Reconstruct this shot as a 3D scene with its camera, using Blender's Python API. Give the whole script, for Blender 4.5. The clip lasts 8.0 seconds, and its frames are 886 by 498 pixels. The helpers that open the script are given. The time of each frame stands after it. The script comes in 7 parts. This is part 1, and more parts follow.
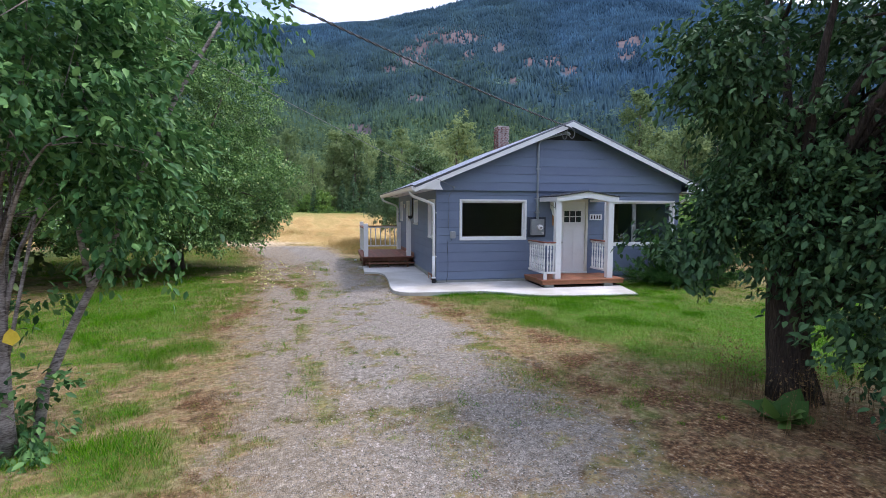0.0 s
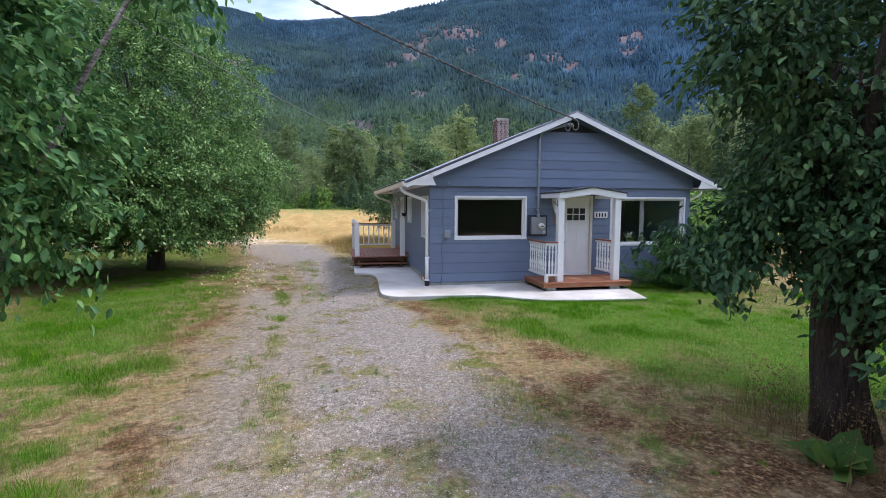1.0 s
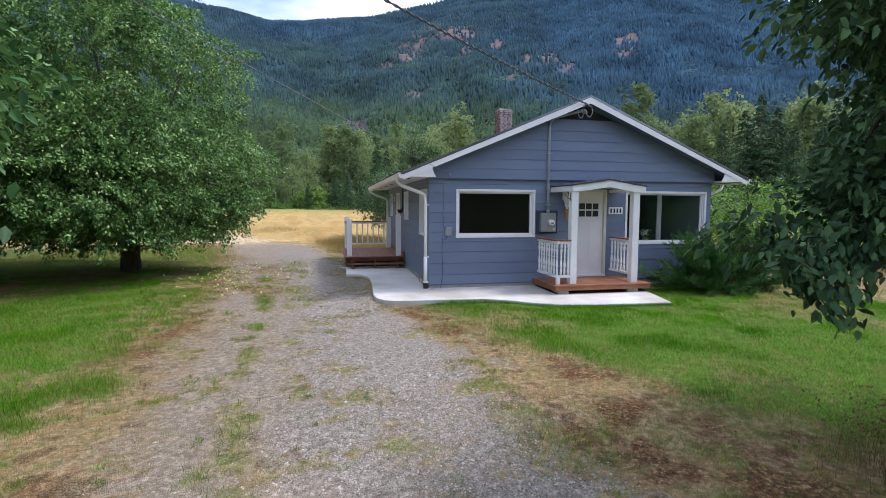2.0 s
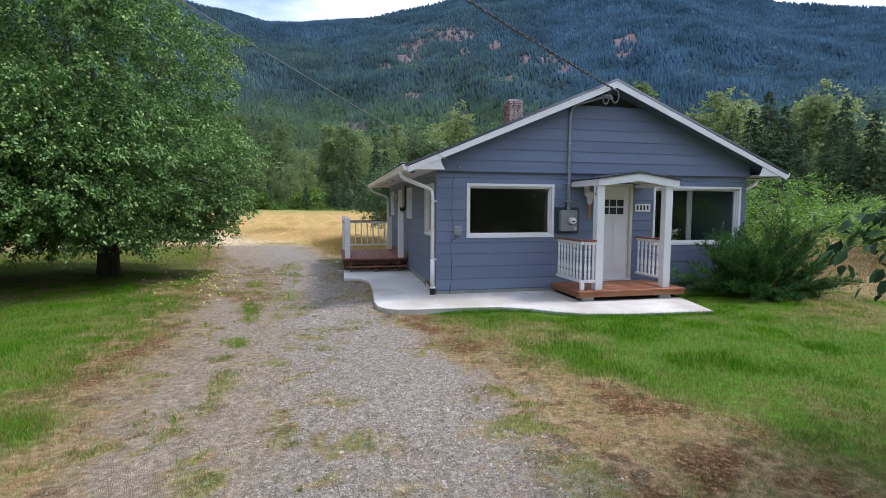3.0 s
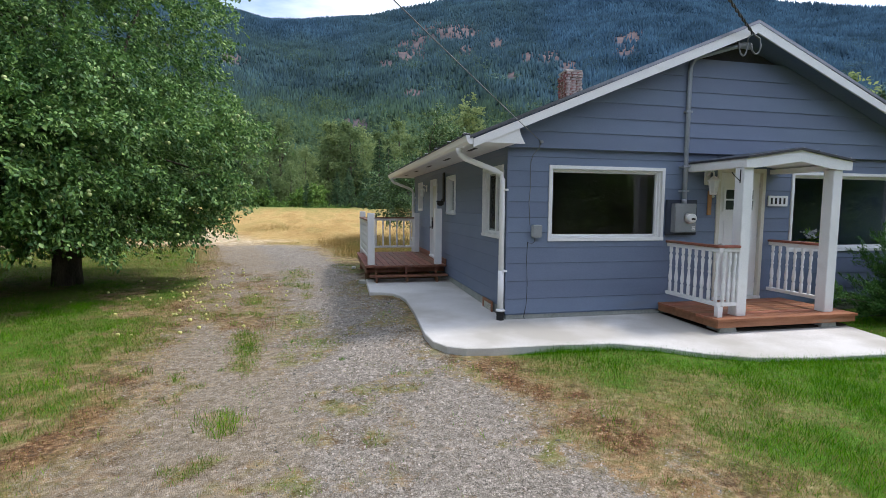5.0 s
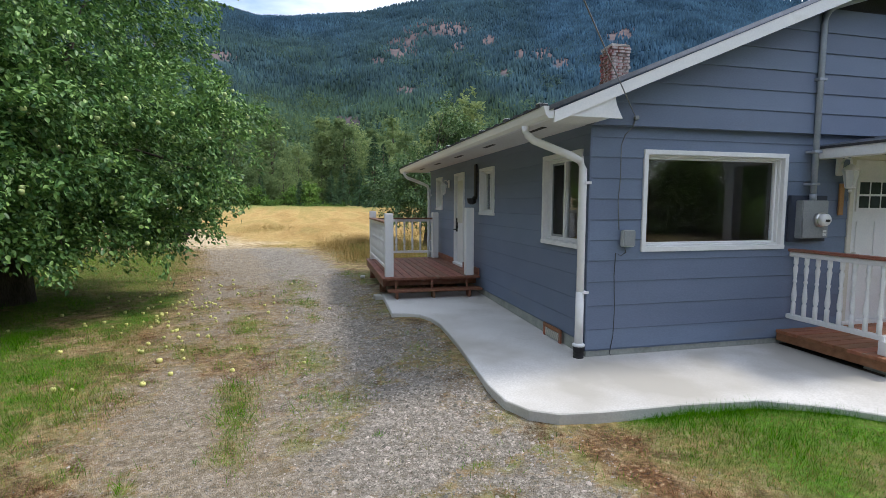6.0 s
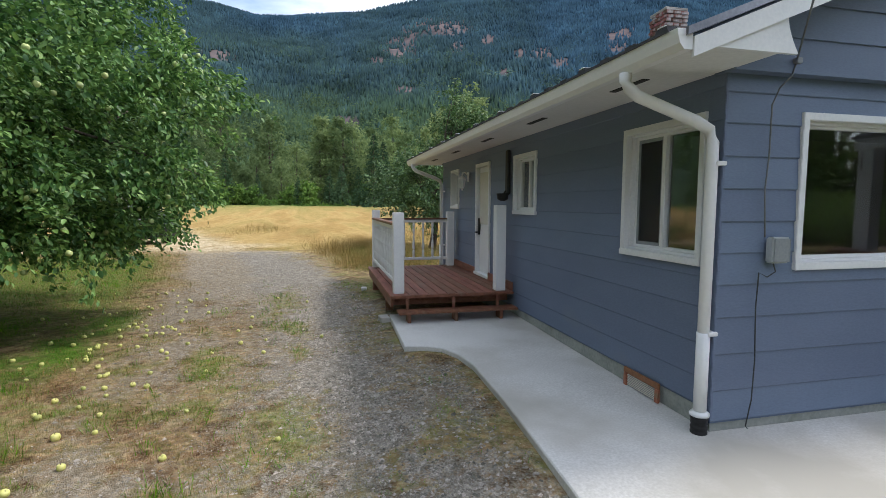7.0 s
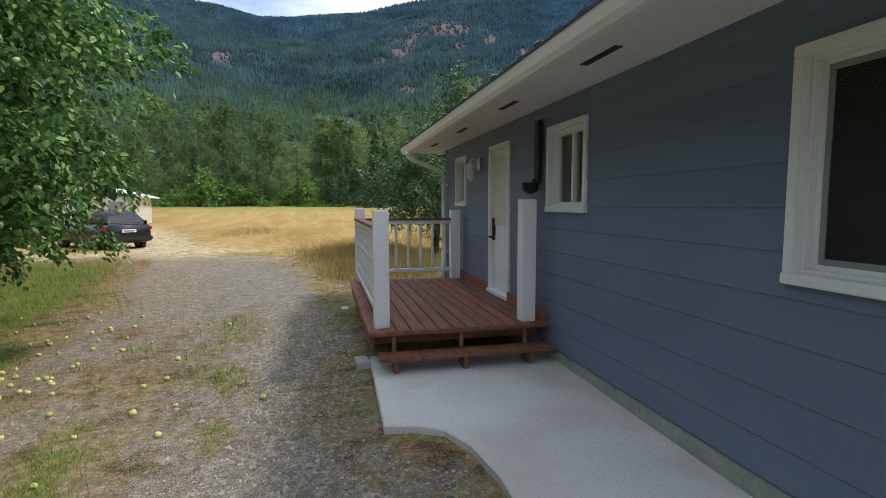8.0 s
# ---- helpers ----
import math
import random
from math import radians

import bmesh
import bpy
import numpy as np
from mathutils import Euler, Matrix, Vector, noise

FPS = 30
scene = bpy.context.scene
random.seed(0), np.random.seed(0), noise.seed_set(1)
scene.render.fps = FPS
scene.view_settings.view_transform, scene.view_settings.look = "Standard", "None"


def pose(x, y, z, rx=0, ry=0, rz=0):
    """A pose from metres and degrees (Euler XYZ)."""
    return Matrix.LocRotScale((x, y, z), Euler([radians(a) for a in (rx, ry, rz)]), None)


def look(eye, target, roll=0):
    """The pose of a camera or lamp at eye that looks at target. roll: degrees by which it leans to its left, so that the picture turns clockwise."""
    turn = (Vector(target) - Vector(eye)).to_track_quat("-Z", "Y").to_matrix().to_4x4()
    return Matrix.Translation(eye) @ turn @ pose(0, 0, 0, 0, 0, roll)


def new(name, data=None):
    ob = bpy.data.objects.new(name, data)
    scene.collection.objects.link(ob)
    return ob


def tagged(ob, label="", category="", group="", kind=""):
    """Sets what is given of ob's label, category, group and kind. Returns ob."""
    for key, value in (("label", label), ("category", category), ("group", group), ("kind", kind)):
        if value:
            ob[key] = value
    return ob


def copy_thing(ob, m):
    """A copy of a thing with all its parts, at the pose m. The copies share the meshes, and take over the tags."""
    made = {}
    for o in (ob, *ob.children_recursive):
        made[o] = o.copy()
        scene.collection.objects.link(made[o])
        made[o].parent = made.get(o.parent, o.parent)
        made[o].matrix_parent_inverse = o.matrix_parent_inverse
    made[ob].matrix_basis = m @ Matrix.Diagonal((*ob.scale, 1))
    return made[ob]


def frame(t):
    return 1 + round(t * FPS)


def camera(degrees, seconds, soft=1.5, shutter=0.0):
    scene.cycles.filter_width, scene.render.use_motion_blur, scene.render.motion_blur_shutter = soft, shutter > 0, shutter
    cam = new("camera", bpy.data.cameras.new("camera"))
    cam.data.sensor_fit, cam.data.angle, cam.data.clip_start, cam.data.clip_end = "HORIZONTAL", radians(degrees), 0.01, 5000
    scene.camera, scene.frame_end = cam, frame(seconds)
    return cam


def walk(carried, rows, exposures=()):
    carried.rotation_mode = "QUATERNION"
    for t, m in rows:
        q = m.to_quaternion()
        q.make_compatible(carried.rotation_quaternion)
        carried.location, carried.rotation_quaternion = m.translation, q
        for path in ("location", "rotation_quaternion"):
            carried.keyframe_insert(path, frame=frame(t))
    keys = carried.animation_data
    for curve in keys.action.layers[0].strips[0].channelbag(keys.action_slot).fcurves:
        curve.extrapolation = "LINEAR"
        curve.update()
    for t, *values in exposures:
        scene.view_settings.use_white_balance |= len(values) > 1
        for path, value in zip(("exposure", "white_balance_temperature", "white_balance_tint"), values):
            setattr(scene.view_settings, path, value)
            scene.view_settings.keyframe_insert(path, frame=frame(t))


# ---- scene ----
cam = camera(82.7, 8.0, soft=0.6)
PATH = [
    (0, (-2.813, -13.864, 2.027), (-2.391, -11.915, 1.872), 0.2),
    (0.5, (-2.586, -13.449, 2.06), (-2.17, -11.5, 1.896), 0.1),
    (1, (-2.408, -12.942, 2.056), (-1.992, -10.993, 1.886), 0.2),
    (1.5, (-2.32, -12.341, 1.989), (-1.893, -10.395, 1.82), 0.3),
    (3, (-2.197, -10.421, 1.801), (-1.759, -8.476, 1.639), 0.2),
    (3.5, (-2.298, -9.77, 1.793), (-1.855, -7.827, 1.627), 0.3),
    (4, (-2.432, -9.075, 1.756), (-1.99, -7.131, 1.589), 0.4),
    (4.5, (-2.545, -8.208, 1.699), (-2.103, -6.264, 1.532), 0.5),
    (4.7, (-2.568, -7.832, 1.681), (-2.13, -5.888, 1.515), 0.5),
    (5.8, (-2.862, -5.491, 1.714), (-2.402, -3.553, 1.535), 0.2),
    (6, (-2.907, -5.098, 1.702), (-2.44, -3.161, 1.525), 0.2),
    (6.5, (-2.87, -4.07, 1.671), (-2.406, -2.133, 1.494), 0.1),
    (7, (-2.787, -3.049, 1.65), (-2.317, -1.114, 1.473), 0.2),
    (7.5, (-2.579, -2.031, 1.613), (-2.114, -0.093, 1.441), 0.0),
    (8, (-2.25, -0.855, 1.583), (-1.792, 1.084, 1.408), -0.1),
]
walk(cam, [(t, look(eye, target, roll)) for t, eye, target, roll in PATH], exposures=[(0, 0.34, 6000, 22), (1.5, 0.31, 6050, 21), (3, 0.22, 6200, 18), (4.5, 0.19, 6300, 16), (6, 0.16, 6400, 13), (7, 0.14, 6500, 11), (8, -0.03, 6600, 10)])

# ---- light ----
SUN_AZ, SUN_EL = 91.0, 56.0  # degrees clockwise from +y, and up
world = bpy.data.worlds.new("sky")
scene.world = world
world.use_nodes = True
wn, wl = world.node_tree.nodes, world.node_tree.links
sky = wn.new("ShaderNodeTexSky")
sky.sky_type, sky.sun_disc = "NISHITA", False
sky.sun_elevation, sky.sun_rotation = radians(SUN_EL), radians(SUN_AZ)
sky.air_density, sky.dust_density = 1.0, 1.5
cloud_co = wn.new("ShaderNodeTexCoord")
cloud_map = wn.new("ShaderNodeMapping")
cloud_map.inputs["Scale"].default_value = (2.0, 2.0, 7.0)
cloud = wn.new("ShaderNodeTexNoise")
cloud.inputs["Scale"].default_value, cloud.inputs["Detail"].default_value = 1.6, 6
cloud_ramp = wn.new("ShaderNodeValToRGB")
cloud_ramp.color_ramp.elements[0].position, cloud_ramp.color_ramp.elements[1].position = 0.36, 0.62
cloud_mix = wn.new("ShaderNodeMixRGB")
cloud_mix.inputs[2].default_value = (5.6, 6.0, 6.5, 1)
wl.new(cloud_co.outputs["Generated"], cloud_map.inputs["Vector"])
wl.new(cloud_map.outputs["Vector"], cloud.inputs["Vector"])
wl.new(cloud.outputs["Fac"], cloud_ramp.inputs["Fac"])
wl.new(cloud_ramp.outputs["Color"], cloud_mix.inputs["Fac"])
wl.new(sky.outputs["Color"], cloud_mix.inputs[1])
wl.new(cloud_mix.outputs["Color"], wn["Background"].inputs["Color"])
wn["Background"].inputs["Strength"].default_value = 0.235
sun = new("sun", bpy.data.lights.new("sun", "SUN"))
sun.data.energy, sun.data.angle, sun.data.color = 2.6, radians(8.5), (1.0, 0.95, 0.87)
sun_way = Vector((math.sin(radians(SUN_AZ)) * math.cos(radians(SUN_EL)), math.cos(radians(SUN_AZ)) * math.cos(radians(SUN_EL)), math.sin(radians(SUN_EL))))
sun.matrix_world = look(Vector((0, 0, 30)) + sun_way * 20, (0, 0, 30))


# ---- materials ----
def material(name, c1, c2, rough=0.7, scale=3.0, fine=60.0, bump=0.15, bump_far=0.004, metal=0.0, island=0.0, each=0.0, spec=0.4, stretch=(1, 1, 1), dirt=None, dirt_at=0.62, through_light=0.0, coat=0.0):
    """Two colours mixed by coarse and fine noise, random change per island or per object, relief, stains."""
    m = bpy.data.materials.new(name)
    m.use_nodes = True
    n, l = m.node_tree.nodes, m.node_tree.links
    b = n["Principled BSDF"]
    co, mp = n.new("ShaderNodeTexCoord"), n.new("ShaderNodeMapping")
    mp.inputs["Scale"].default_value = stretch
    l.new(co.outputs["Object"], mp.inputs["Vector"])
    big, small = n.new("ShaderNodeTexNoise"), n.new("ShaderNodeTexNoise")
    big.inputs["Scale"].default_value, big.inputs["Detail"].default_value = scale, 5
    small.inputs["Scale"].default_value, small.inputs["Detail"].default_value = fine, 3
    for t in (big, small):
        l.new(mp.outputs["Vector"], t.inputs["Vector"])
    add = n.new("ShaderNodeMath")
    add.operation = "ADD"
    l.new(big.outputs["Fac"], add.inputs[0])
    l.new(small.outputs["Fac"], add.inputs[1])
    rng = n.new("ShaderNodeMapRange")
    rng.inputs["From Min"].default_value, rng.inputs["From Max"].default_value = 0.75, 1.25
    l.new(add.outputs[0], rng.inputs["Value"])
    mix = n.new("ShaderNodeMixRGB")
    mix.inputs[1].default_value, mix.inputs[2].default_value = (*c1, 1), (*c2, 1)
    l.new(rng.outputs["Result"], mix.inputs["Fac"])
    out = mix.outputs["Color"]
    for k, node, socket in ((island, "ShaderNodeNewGeometry", "Random Per Island"), (each, "ShaderNodeObjectInfo", "Random")):
        if not k:
            continue
        hsv, src = n.new("ShaderNodeHueSaturation"), n.new(node).outputs[socket]
        for target, lo, hi in (("Value", 1 - k, 1 + k), ("Hue", 0.5 + 0.05 * k, 0.5 - 0.05 * k)):
            vr = n.new("ShaderNodeMapRange")
            vr.inputs["To Min"].default_value, vr.inputs["To Max"].default_value = lo, hi
            l.new(src, vr.inputs["Value"])
            l.new(vr.outputs["Result"], hsv.inputs[target])
        l.new(out, hsv.inputs["Color"])
        out = hsv.outputs["Color"]
    if dirt:
        st = n.new("ShaderNodeTexNoise")
        st.inputs["Scale"].default_value, st.inputs["Detail"].default_value = scale * 0.6, 8
        l.new(mp.outputs["Vector"], st.inputs["Vector"])
        sr = n.new("ShaderNodeMapRange")
        sr.inputs["From Min"].default_value, sr.inputs["From Max"].default_value = dirt_at, dirt_at + 0.14
        l.new(st.outputs["Fac"], sr.inputs["Value"])
        dm = n.new("ShaderNodeMixRGB")
        dm.inputs[2].default_value = (*dirt, 1)
        l.new(sr.outputs["Result"], dm.inputs["Fac"])
        l.new(out, dm.inputs[1])
        out = dm.outputs["Color"]
    l.new(out, b.inputs["Base Color"])
    b.inputs["Roughness"].default_value, b.inputs["Metallic"].default_value = rough, metal
    b.inputs["Specular IOR Level"].default_value = spec
    b.inputs["Coat Weight"].default_value = coat
    if bump:
        bp = n.new("ShaderNodeBump")
        bp.inputs["Strength"].default_value, bp.inputs["Distance"].default_value = bump, bump_far
        l.new(add.outputs[0], bp.inputs["Height"])
        l.new(bp.outputs["Normal"], b.inputs["Normal"])
    if through_light:
        tr, ms = n.new("ShaderNodeBsdfTranslucent"), n.new("ShaderNodeMixShader")
        l.new(out, tr.inputs["Color"])
        ms.inputs["Fac"].default_value = through_light
        l.new(b.outputs["BSDF"], ms.inputs[1])
        l.new(tr.outputs["BSDF"], ms.inputs[2])
        l.new(ms.outputs["Shader"], n["Material Output"].inputs["Surface"])
    return m


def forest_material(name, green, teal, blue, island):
    """Woods whose colour goes from green through teal to blue as painted haze thickens, mottled by stands."""
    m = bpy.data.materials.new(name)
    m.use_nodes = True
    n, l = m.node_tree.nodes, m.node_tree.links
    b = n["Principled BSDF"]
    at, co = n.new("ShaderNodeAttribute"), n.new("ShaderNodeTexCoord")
    at.attribute_name = "haze_tint"
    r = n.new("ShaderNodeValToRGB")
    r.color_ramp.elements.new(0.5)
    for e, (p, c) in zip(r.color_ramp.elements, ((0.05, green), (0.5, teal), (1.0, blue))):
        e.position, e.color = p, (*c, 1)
    l.new(at.outputs["Fac"], r.inputs["Fac"])
    out = r.outputs["Color"]
    sources = [(0.012, 0.30), (0.05, 0.22)]
    for scale, k in sources:
        t, v, h = n.new("ShaderNodeTexNoise"), n.new("ShaderNodeMapRange"), n.new("ShaderNodeHueSaturation")
        t.inputs["Scale"].default_value, t.inputs["Detail"].default_value = scale, 4
        l.new(co.outputs["Object"], t.inputs["Vector"])
        v.inputs["From Min"].default_value, v.inputs["From Max"].default_value = 0.3, 0.7
        v.inputs["To Min"].default_value, v.inputs["To Max"].default_value = 1 - k, 1 + k
        l.new(t.outputs["Fac"], v.inputs["Value"])
        l.new(v.outputs["Result"], h.inputs["Value"])
        l.new(out, h.inputs["Color"])
        out = h.outputs["Color"]
    if island:
        g, v, h = n.new("ShaderNodeNewGeometry"), n.new("ShaderNodeMapRange"), n.new("ShaderNodeHueSaturation")
        v.inputs["To Min"].default_value, v.inputs["To Max"].default_value = 1 - island, 1 + island
        l.new(g.outputs["Random Per Island"], v.inputs["Value"])
        l.new(v.outputs["Result"], h.inputs["Value"])
        l.new(out, h.inputs["Color"])
        out = h.outputs["Color"]
    l.new(out, b.inputs["Base Color"])
    b.inputs["Roughness"].default_value, b.inputs["Specular IOR Level"].default_value = 0.95, 0.0
    tr, ms = n.new("ShaderNodeBsdfTranslucent"), n.new("ShaderNodeMixShader")
    l.new(out, tr.inputs["Color"])
    ms.inputs["Fac"].default_value = 0.45 if island else 0.0
    l.new(b.outputs["BSDF"], ms.inputs[1])
    l.new(tr.outputs["BSDF"], ms.inputs[2])
    l.new(ms.outputs["Shader"], n["Material Output"].inputs["Surface"])
    return m


def glass_material(name, tint, rough=0.02):
    m = bpy.data.materials.new(name)
    m.use_nodes = True
    b = m.node_tree.nodes["Principled BSDF"]
    b.inputs["Base Color"].default_value = (*tint, 1)
    b.inputs["Roughness"].default_value = rough
    b.inputs["Transmission Weight"].default_value = 1.0
    b.inputs["IOR"].default_value = 1.55
    return m


def screen_material(name, colour, solid):
    """Fine dark mesh: part solid thread, part open."""
    m = bpy.data.materials.new(name)
    m.use_nodes = True
    n, l = m.node_tree.nodes, m.node_tree.links
    b, hole, ms = n["Principled BSDF"], n.new("ShaderNodeBsdfTransparent"), n.new("ShaderNodeMixShader")
    b.inputs["Base Color"].default_value, b.inputs["Roughness"].default_value = (*colour, 1), 0.8
    ms.inputs["Fac"].default_value = solid
    l.new(hole.outputs["BSDF"], ms.inputs[1])
    l.new(b.outputs["BSDF"], ms.inputs[2])
    l.new(ms.outputs["Shader"], n["Material Output"].inputs["Surface"])
    return m


SIDING = material("blue_grey_siding_paint", (0.138, 0.178, 0.262), (0.162, 0.206, 0.300), 0.55, 1.2, 35, 0.25, 0.003, each=0.07, stretch=(1, 1, 3), dirt=(0.165, 0.195, 0.255), dirt_at=0.62)
SIDING_EDGE = material("blue_grey_trim_paint", (0.112, 0.150, 0.236), (0.135, 0.178, 0.270), 0.6, 2, 40, 0.1)
WHITE = material("white_paint", (0.74, 0.75, 0.76), (0.82, 0.82, 0.82), 0.5, 2.5, 45, 0.12, 0.002, dirt=(0.62, 0.61, 0.58), dirt_at=0.64)
SOFFIT = material("white_soffit_paint", (0.70, 0.70, 0.69), (0.78, 0.78, 0.77), 0.6, 1.5, 30, 0.1)
VINYL = material("white_vinyl", (0.78, 0.79, 0.80), (0.83, 0.83, 0.83), 0.35, 2, 30, 0.03)
CREAM = material("cream_paint", (0.60, 0.58, 0.50), (0.68, 0.66, 0.58), 0.5, 3, 40, 0.06)
ROOF = material("grey_steel_roofing", (0.33, 0.36, 0.42), (0.42, 0.45, 0.51), 0.34, 0.8, 12, 0.05, metal=0.55, each=0.06)
DARK_EDGE = material("dark_roof_edge", (0.035, 0.037, 0.042), (0.06, 0.06, 0.068), 0.7, 6, 60, 0.3)
EDGE_METAL = material("grey_edge_metal", (0.16, 0.165, 0.18), (0.22, 0.225, 0.24), 0.28, 4, 40, 0.05, metal=0.85)
CONCRETE = material("pale_new_concrete", (0.50, 0.495, 0.475), (0.66, 0.655, 0.635), 0.85, 0.9, 55, 0.25, 0.003, dirt=(0.42, 0.405, 0.365), dirt_at=0.47)
FOUNDATION = material("grey_green_foundation", (0.26, 0.28, 0.26), (0.36, 0.37, 0.34), 0.9, 3, 30, 0.4, 0.004, dirt=(0.18, 0.20, 0.15), dirt_at=0.58)
DECK_RED = material("red_brown_deck_stain", (0.150, 0.054, 0.032), (0.310, 0.132, 0.080), 0.6, 2.5, 40, 0.3, 0.003, each=0.32, stretch=(6, 1, 6), dirt=(0.22, 0.13, 0.09), dirt_at=0.56)
DECK_CEDAR = material("orange_cedar_stain", (0.235, 0.090, 0.044), (0.38, 0.165, 0.085), 0.55, 2.5, 40, 0.3, 0.003, each=0.22, stretch=(1, 6, 6), dirt=(0.27, 0.17, 0.11), dirt_at=0.58)
BRICK = material("red_brick", (0.14, 0.052, 0.042), (0.27, 0.125, 0.10), 0.9, 9, 60, 0.6, 0.008, each=0.5, dirt=(0.40, 0.36, 0.34), dirt_at=0.47)
MORTAR = material("grey_mortar", (0.33, 0.31, 0.29), (0.42, 0.40, 0.37), 0.95, 12, 80, 0.5)
GREY_METAL = material("grey_painted_steel", (0.27, 0.29, 0.31), (0.33, 0.35, 0.37), 0.45, 4, 50, 0.05, metal=0.3)
GALV = material("blue_grey_conduit_paint", (0.30, 0.34, 0.40), (0.37, 0.41, 0.47), 0.45, 5, 50, 0.05, metal=0.2)
NAVY = material("dark_navy_paint", (0.030, 0.037, 0.060), (0.042, 0.052, 0.080), 0.5, 3, 40, 0.05)
BLACK = material("black_rubber", (0.012, 0.012, 0.013), (0.025, 0.025, 0.026), 0.6, 8, 60, 0.1)
CABLE = material("weathered_cable", (0.035, 0.038, 0.042), (0.065, 0.07, 0.075), 0.7, 8, 60, 0.1)
WIRE_GREY = material("grey_wire", (0.14, 0.15, 0.155), (0.20, 0.205, 0.21), 0.6, 8, 60, 0.1)
CHROME = material("satin_nickel", (0.50, 0.50, 0.48), (0.58, 0.57, 0.55), 0.3, 8, 60, 0.0, metal=1.0)
WOOD_BARE = material("bare_cedar", (0.33, 0.17, 0.07), (0.45, 0.25, 0.11), 0.7, 6, 60, 0.2)
DARK_ROOM = material("brown_room_paint", (0.20, 0.165, 0.145), (0.25, 0.21, 0.185), 0.9, 1, 20, 0.0)
CURTAIN = material("white_curtain", (0.62, 0.61, 0.58), (0.70, 0.69, 0.66), 0.9, 3, 60, 0.2)
SCREEN = screen_material("insect_screen", (0.030, 0.032, 0.034), 0.52)
GLASS = glass_material("window_glass", (0.93, 0.96, 0.97))
BARK = material("grey_brown_bark", (0.055, 0.042, 0.034), (0.135, 0.110, 0.092), 0.95, 7, 45, 1.0, 0.02, stretch=(1, 1, 0.3))
BARK_DARK = material("dark_walnut_bark", (0.024, 0.018, 0.015), (0.075, 0.057, 0.046), 0.95, 8, 40, 1.0, 0.03, stretch=(1.6, 1.6, 0.25))
BARK_CHERRY = material("banded_grey_bark", (0.085, 0.068, 0.062), (0.36, 0.325, 0.305), 0.85, 6, 30, 0.8, 0.01, stretch=(1, 1, 3))
LEAF_APPLE = material("apple_leaf", (0.072, 0.172, 0.044), (0.170, 0.315, 0.092), 0.45, 0.7, 4, 0, island=0.62, through_light=0.22, spec=0.35)
LEAF_CHERRY = material("cherry_leaf", (0.052, 0.148, 0.044), (0.118, 0.262, 0.080), 0.55, 0.9, 4, 0, island=0.55, through_light=0.24, spec=0.25)
LEAF_WALNUT = material("dark_broad_leaf", (0.034, 0.090, 0.036), (0.076, 0.160, 0.060), 0.6, 0.8, 4, 0, island=0.55, through_light=0.16, spec=0.25)
LEAF_BACK = material("dull_green_leaf", (0.062, 0.135, 0.048), (0.130, 0.230, 0.085), 0.5, 0.8, 4, 0, island=0.5, through_light=0.2)
LEAF_JUNIPER = material("juniper_spray", (0.036, 0.112, 0.034), (0.098, 0.220, 0.060), 0.8, 3, 12, 0, island=0.45, through_light=0.15, spec=0.1)
LEAF_ORCHARD = material("orchard_leaf", (0.095, 0.220, 0.030), (0.170, 0.32, 0.050), 0.5, 0.5, 4, 0, island=0.4, through_light=0.4)
LEAF_COTTONWOOD = material("cottonwood_leaf", (0.150, 0.220, 0.095), (0.250, 0.325, 0.150), 0.9, 0.06, 0.8, 0, island=0.14, each=0.25, through_light=0.55, spec=0.0)
LEAF_SHRUB = material("bright_shrub_leaf", (0.090, 0.190, 0.036), (0.160, 0.28, 0.056), 0.8, 0.1, 1.0, 0, island=0.35, each=0.25, through_light=0.3)
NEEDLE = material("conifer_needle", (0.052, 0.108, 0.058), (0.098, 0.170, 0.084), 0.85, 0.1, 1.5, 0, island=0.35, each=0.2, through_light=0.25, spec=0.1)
# Teal and blue steps put distance haze into the tree and ground colours.
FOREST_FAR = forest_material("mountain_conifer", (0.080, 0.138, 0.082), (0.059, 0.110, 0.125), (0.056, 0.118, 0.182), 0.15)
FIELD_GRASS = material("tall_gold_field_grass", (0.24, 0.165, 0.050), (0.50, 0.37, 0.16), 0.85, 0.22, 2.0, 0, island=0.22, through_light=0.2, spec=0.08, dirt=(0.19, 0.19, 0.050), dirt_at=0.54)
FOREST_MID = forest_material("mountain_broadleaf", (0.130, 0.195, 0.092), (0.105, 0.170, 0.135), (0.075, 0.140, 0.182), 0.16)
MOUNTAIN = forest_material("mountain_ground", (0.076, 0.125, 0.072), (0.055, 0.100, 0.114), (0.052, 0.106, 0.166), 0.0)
APPLE_SKIN = material("yellow_green_apple", (0.48, 0.50, 0.13), (0.62, 0.60, 0.24), 0.4, 20, 60, 0.05, each=0.22)
APPLE_GREEN = material("pale_green_apple", (0.38, 0.48, 0.17), (0.52, 0.58, 0.28), 0.35, 20, 60, 0.05, each=0.18)
GRASS_GREEN = material("green_grass_blade", (0.052, 0.190, 0.004), (0.120, 0.320, 0.008), 0.75, 0.9, 7, 0, island=0.45, through_light=0.3, spec=0.05)
GRASS_DRY = material("dry_grass_blade", (0.27, 0.175, 0.070), (0.43, 0.30, 0.130), 0.8, 0.9, 6, 0, island=0.45, through_light=0.15, spec=0.08)
GRASS_WEED = material("olive_grass_blade", (0.125, 0.170, 0.036), (0.23, 0.230, 0.065), 0.8, 0.6, 5, 0, island=0.40, through_light=0.15, spec=0.08)
WEED_BROWN = material("rusty_dead_weed", (0.125, 0.080, 0.033), (0.215, 0.140, 0.058), 0.8, 3, 20, 0, island=0.45)
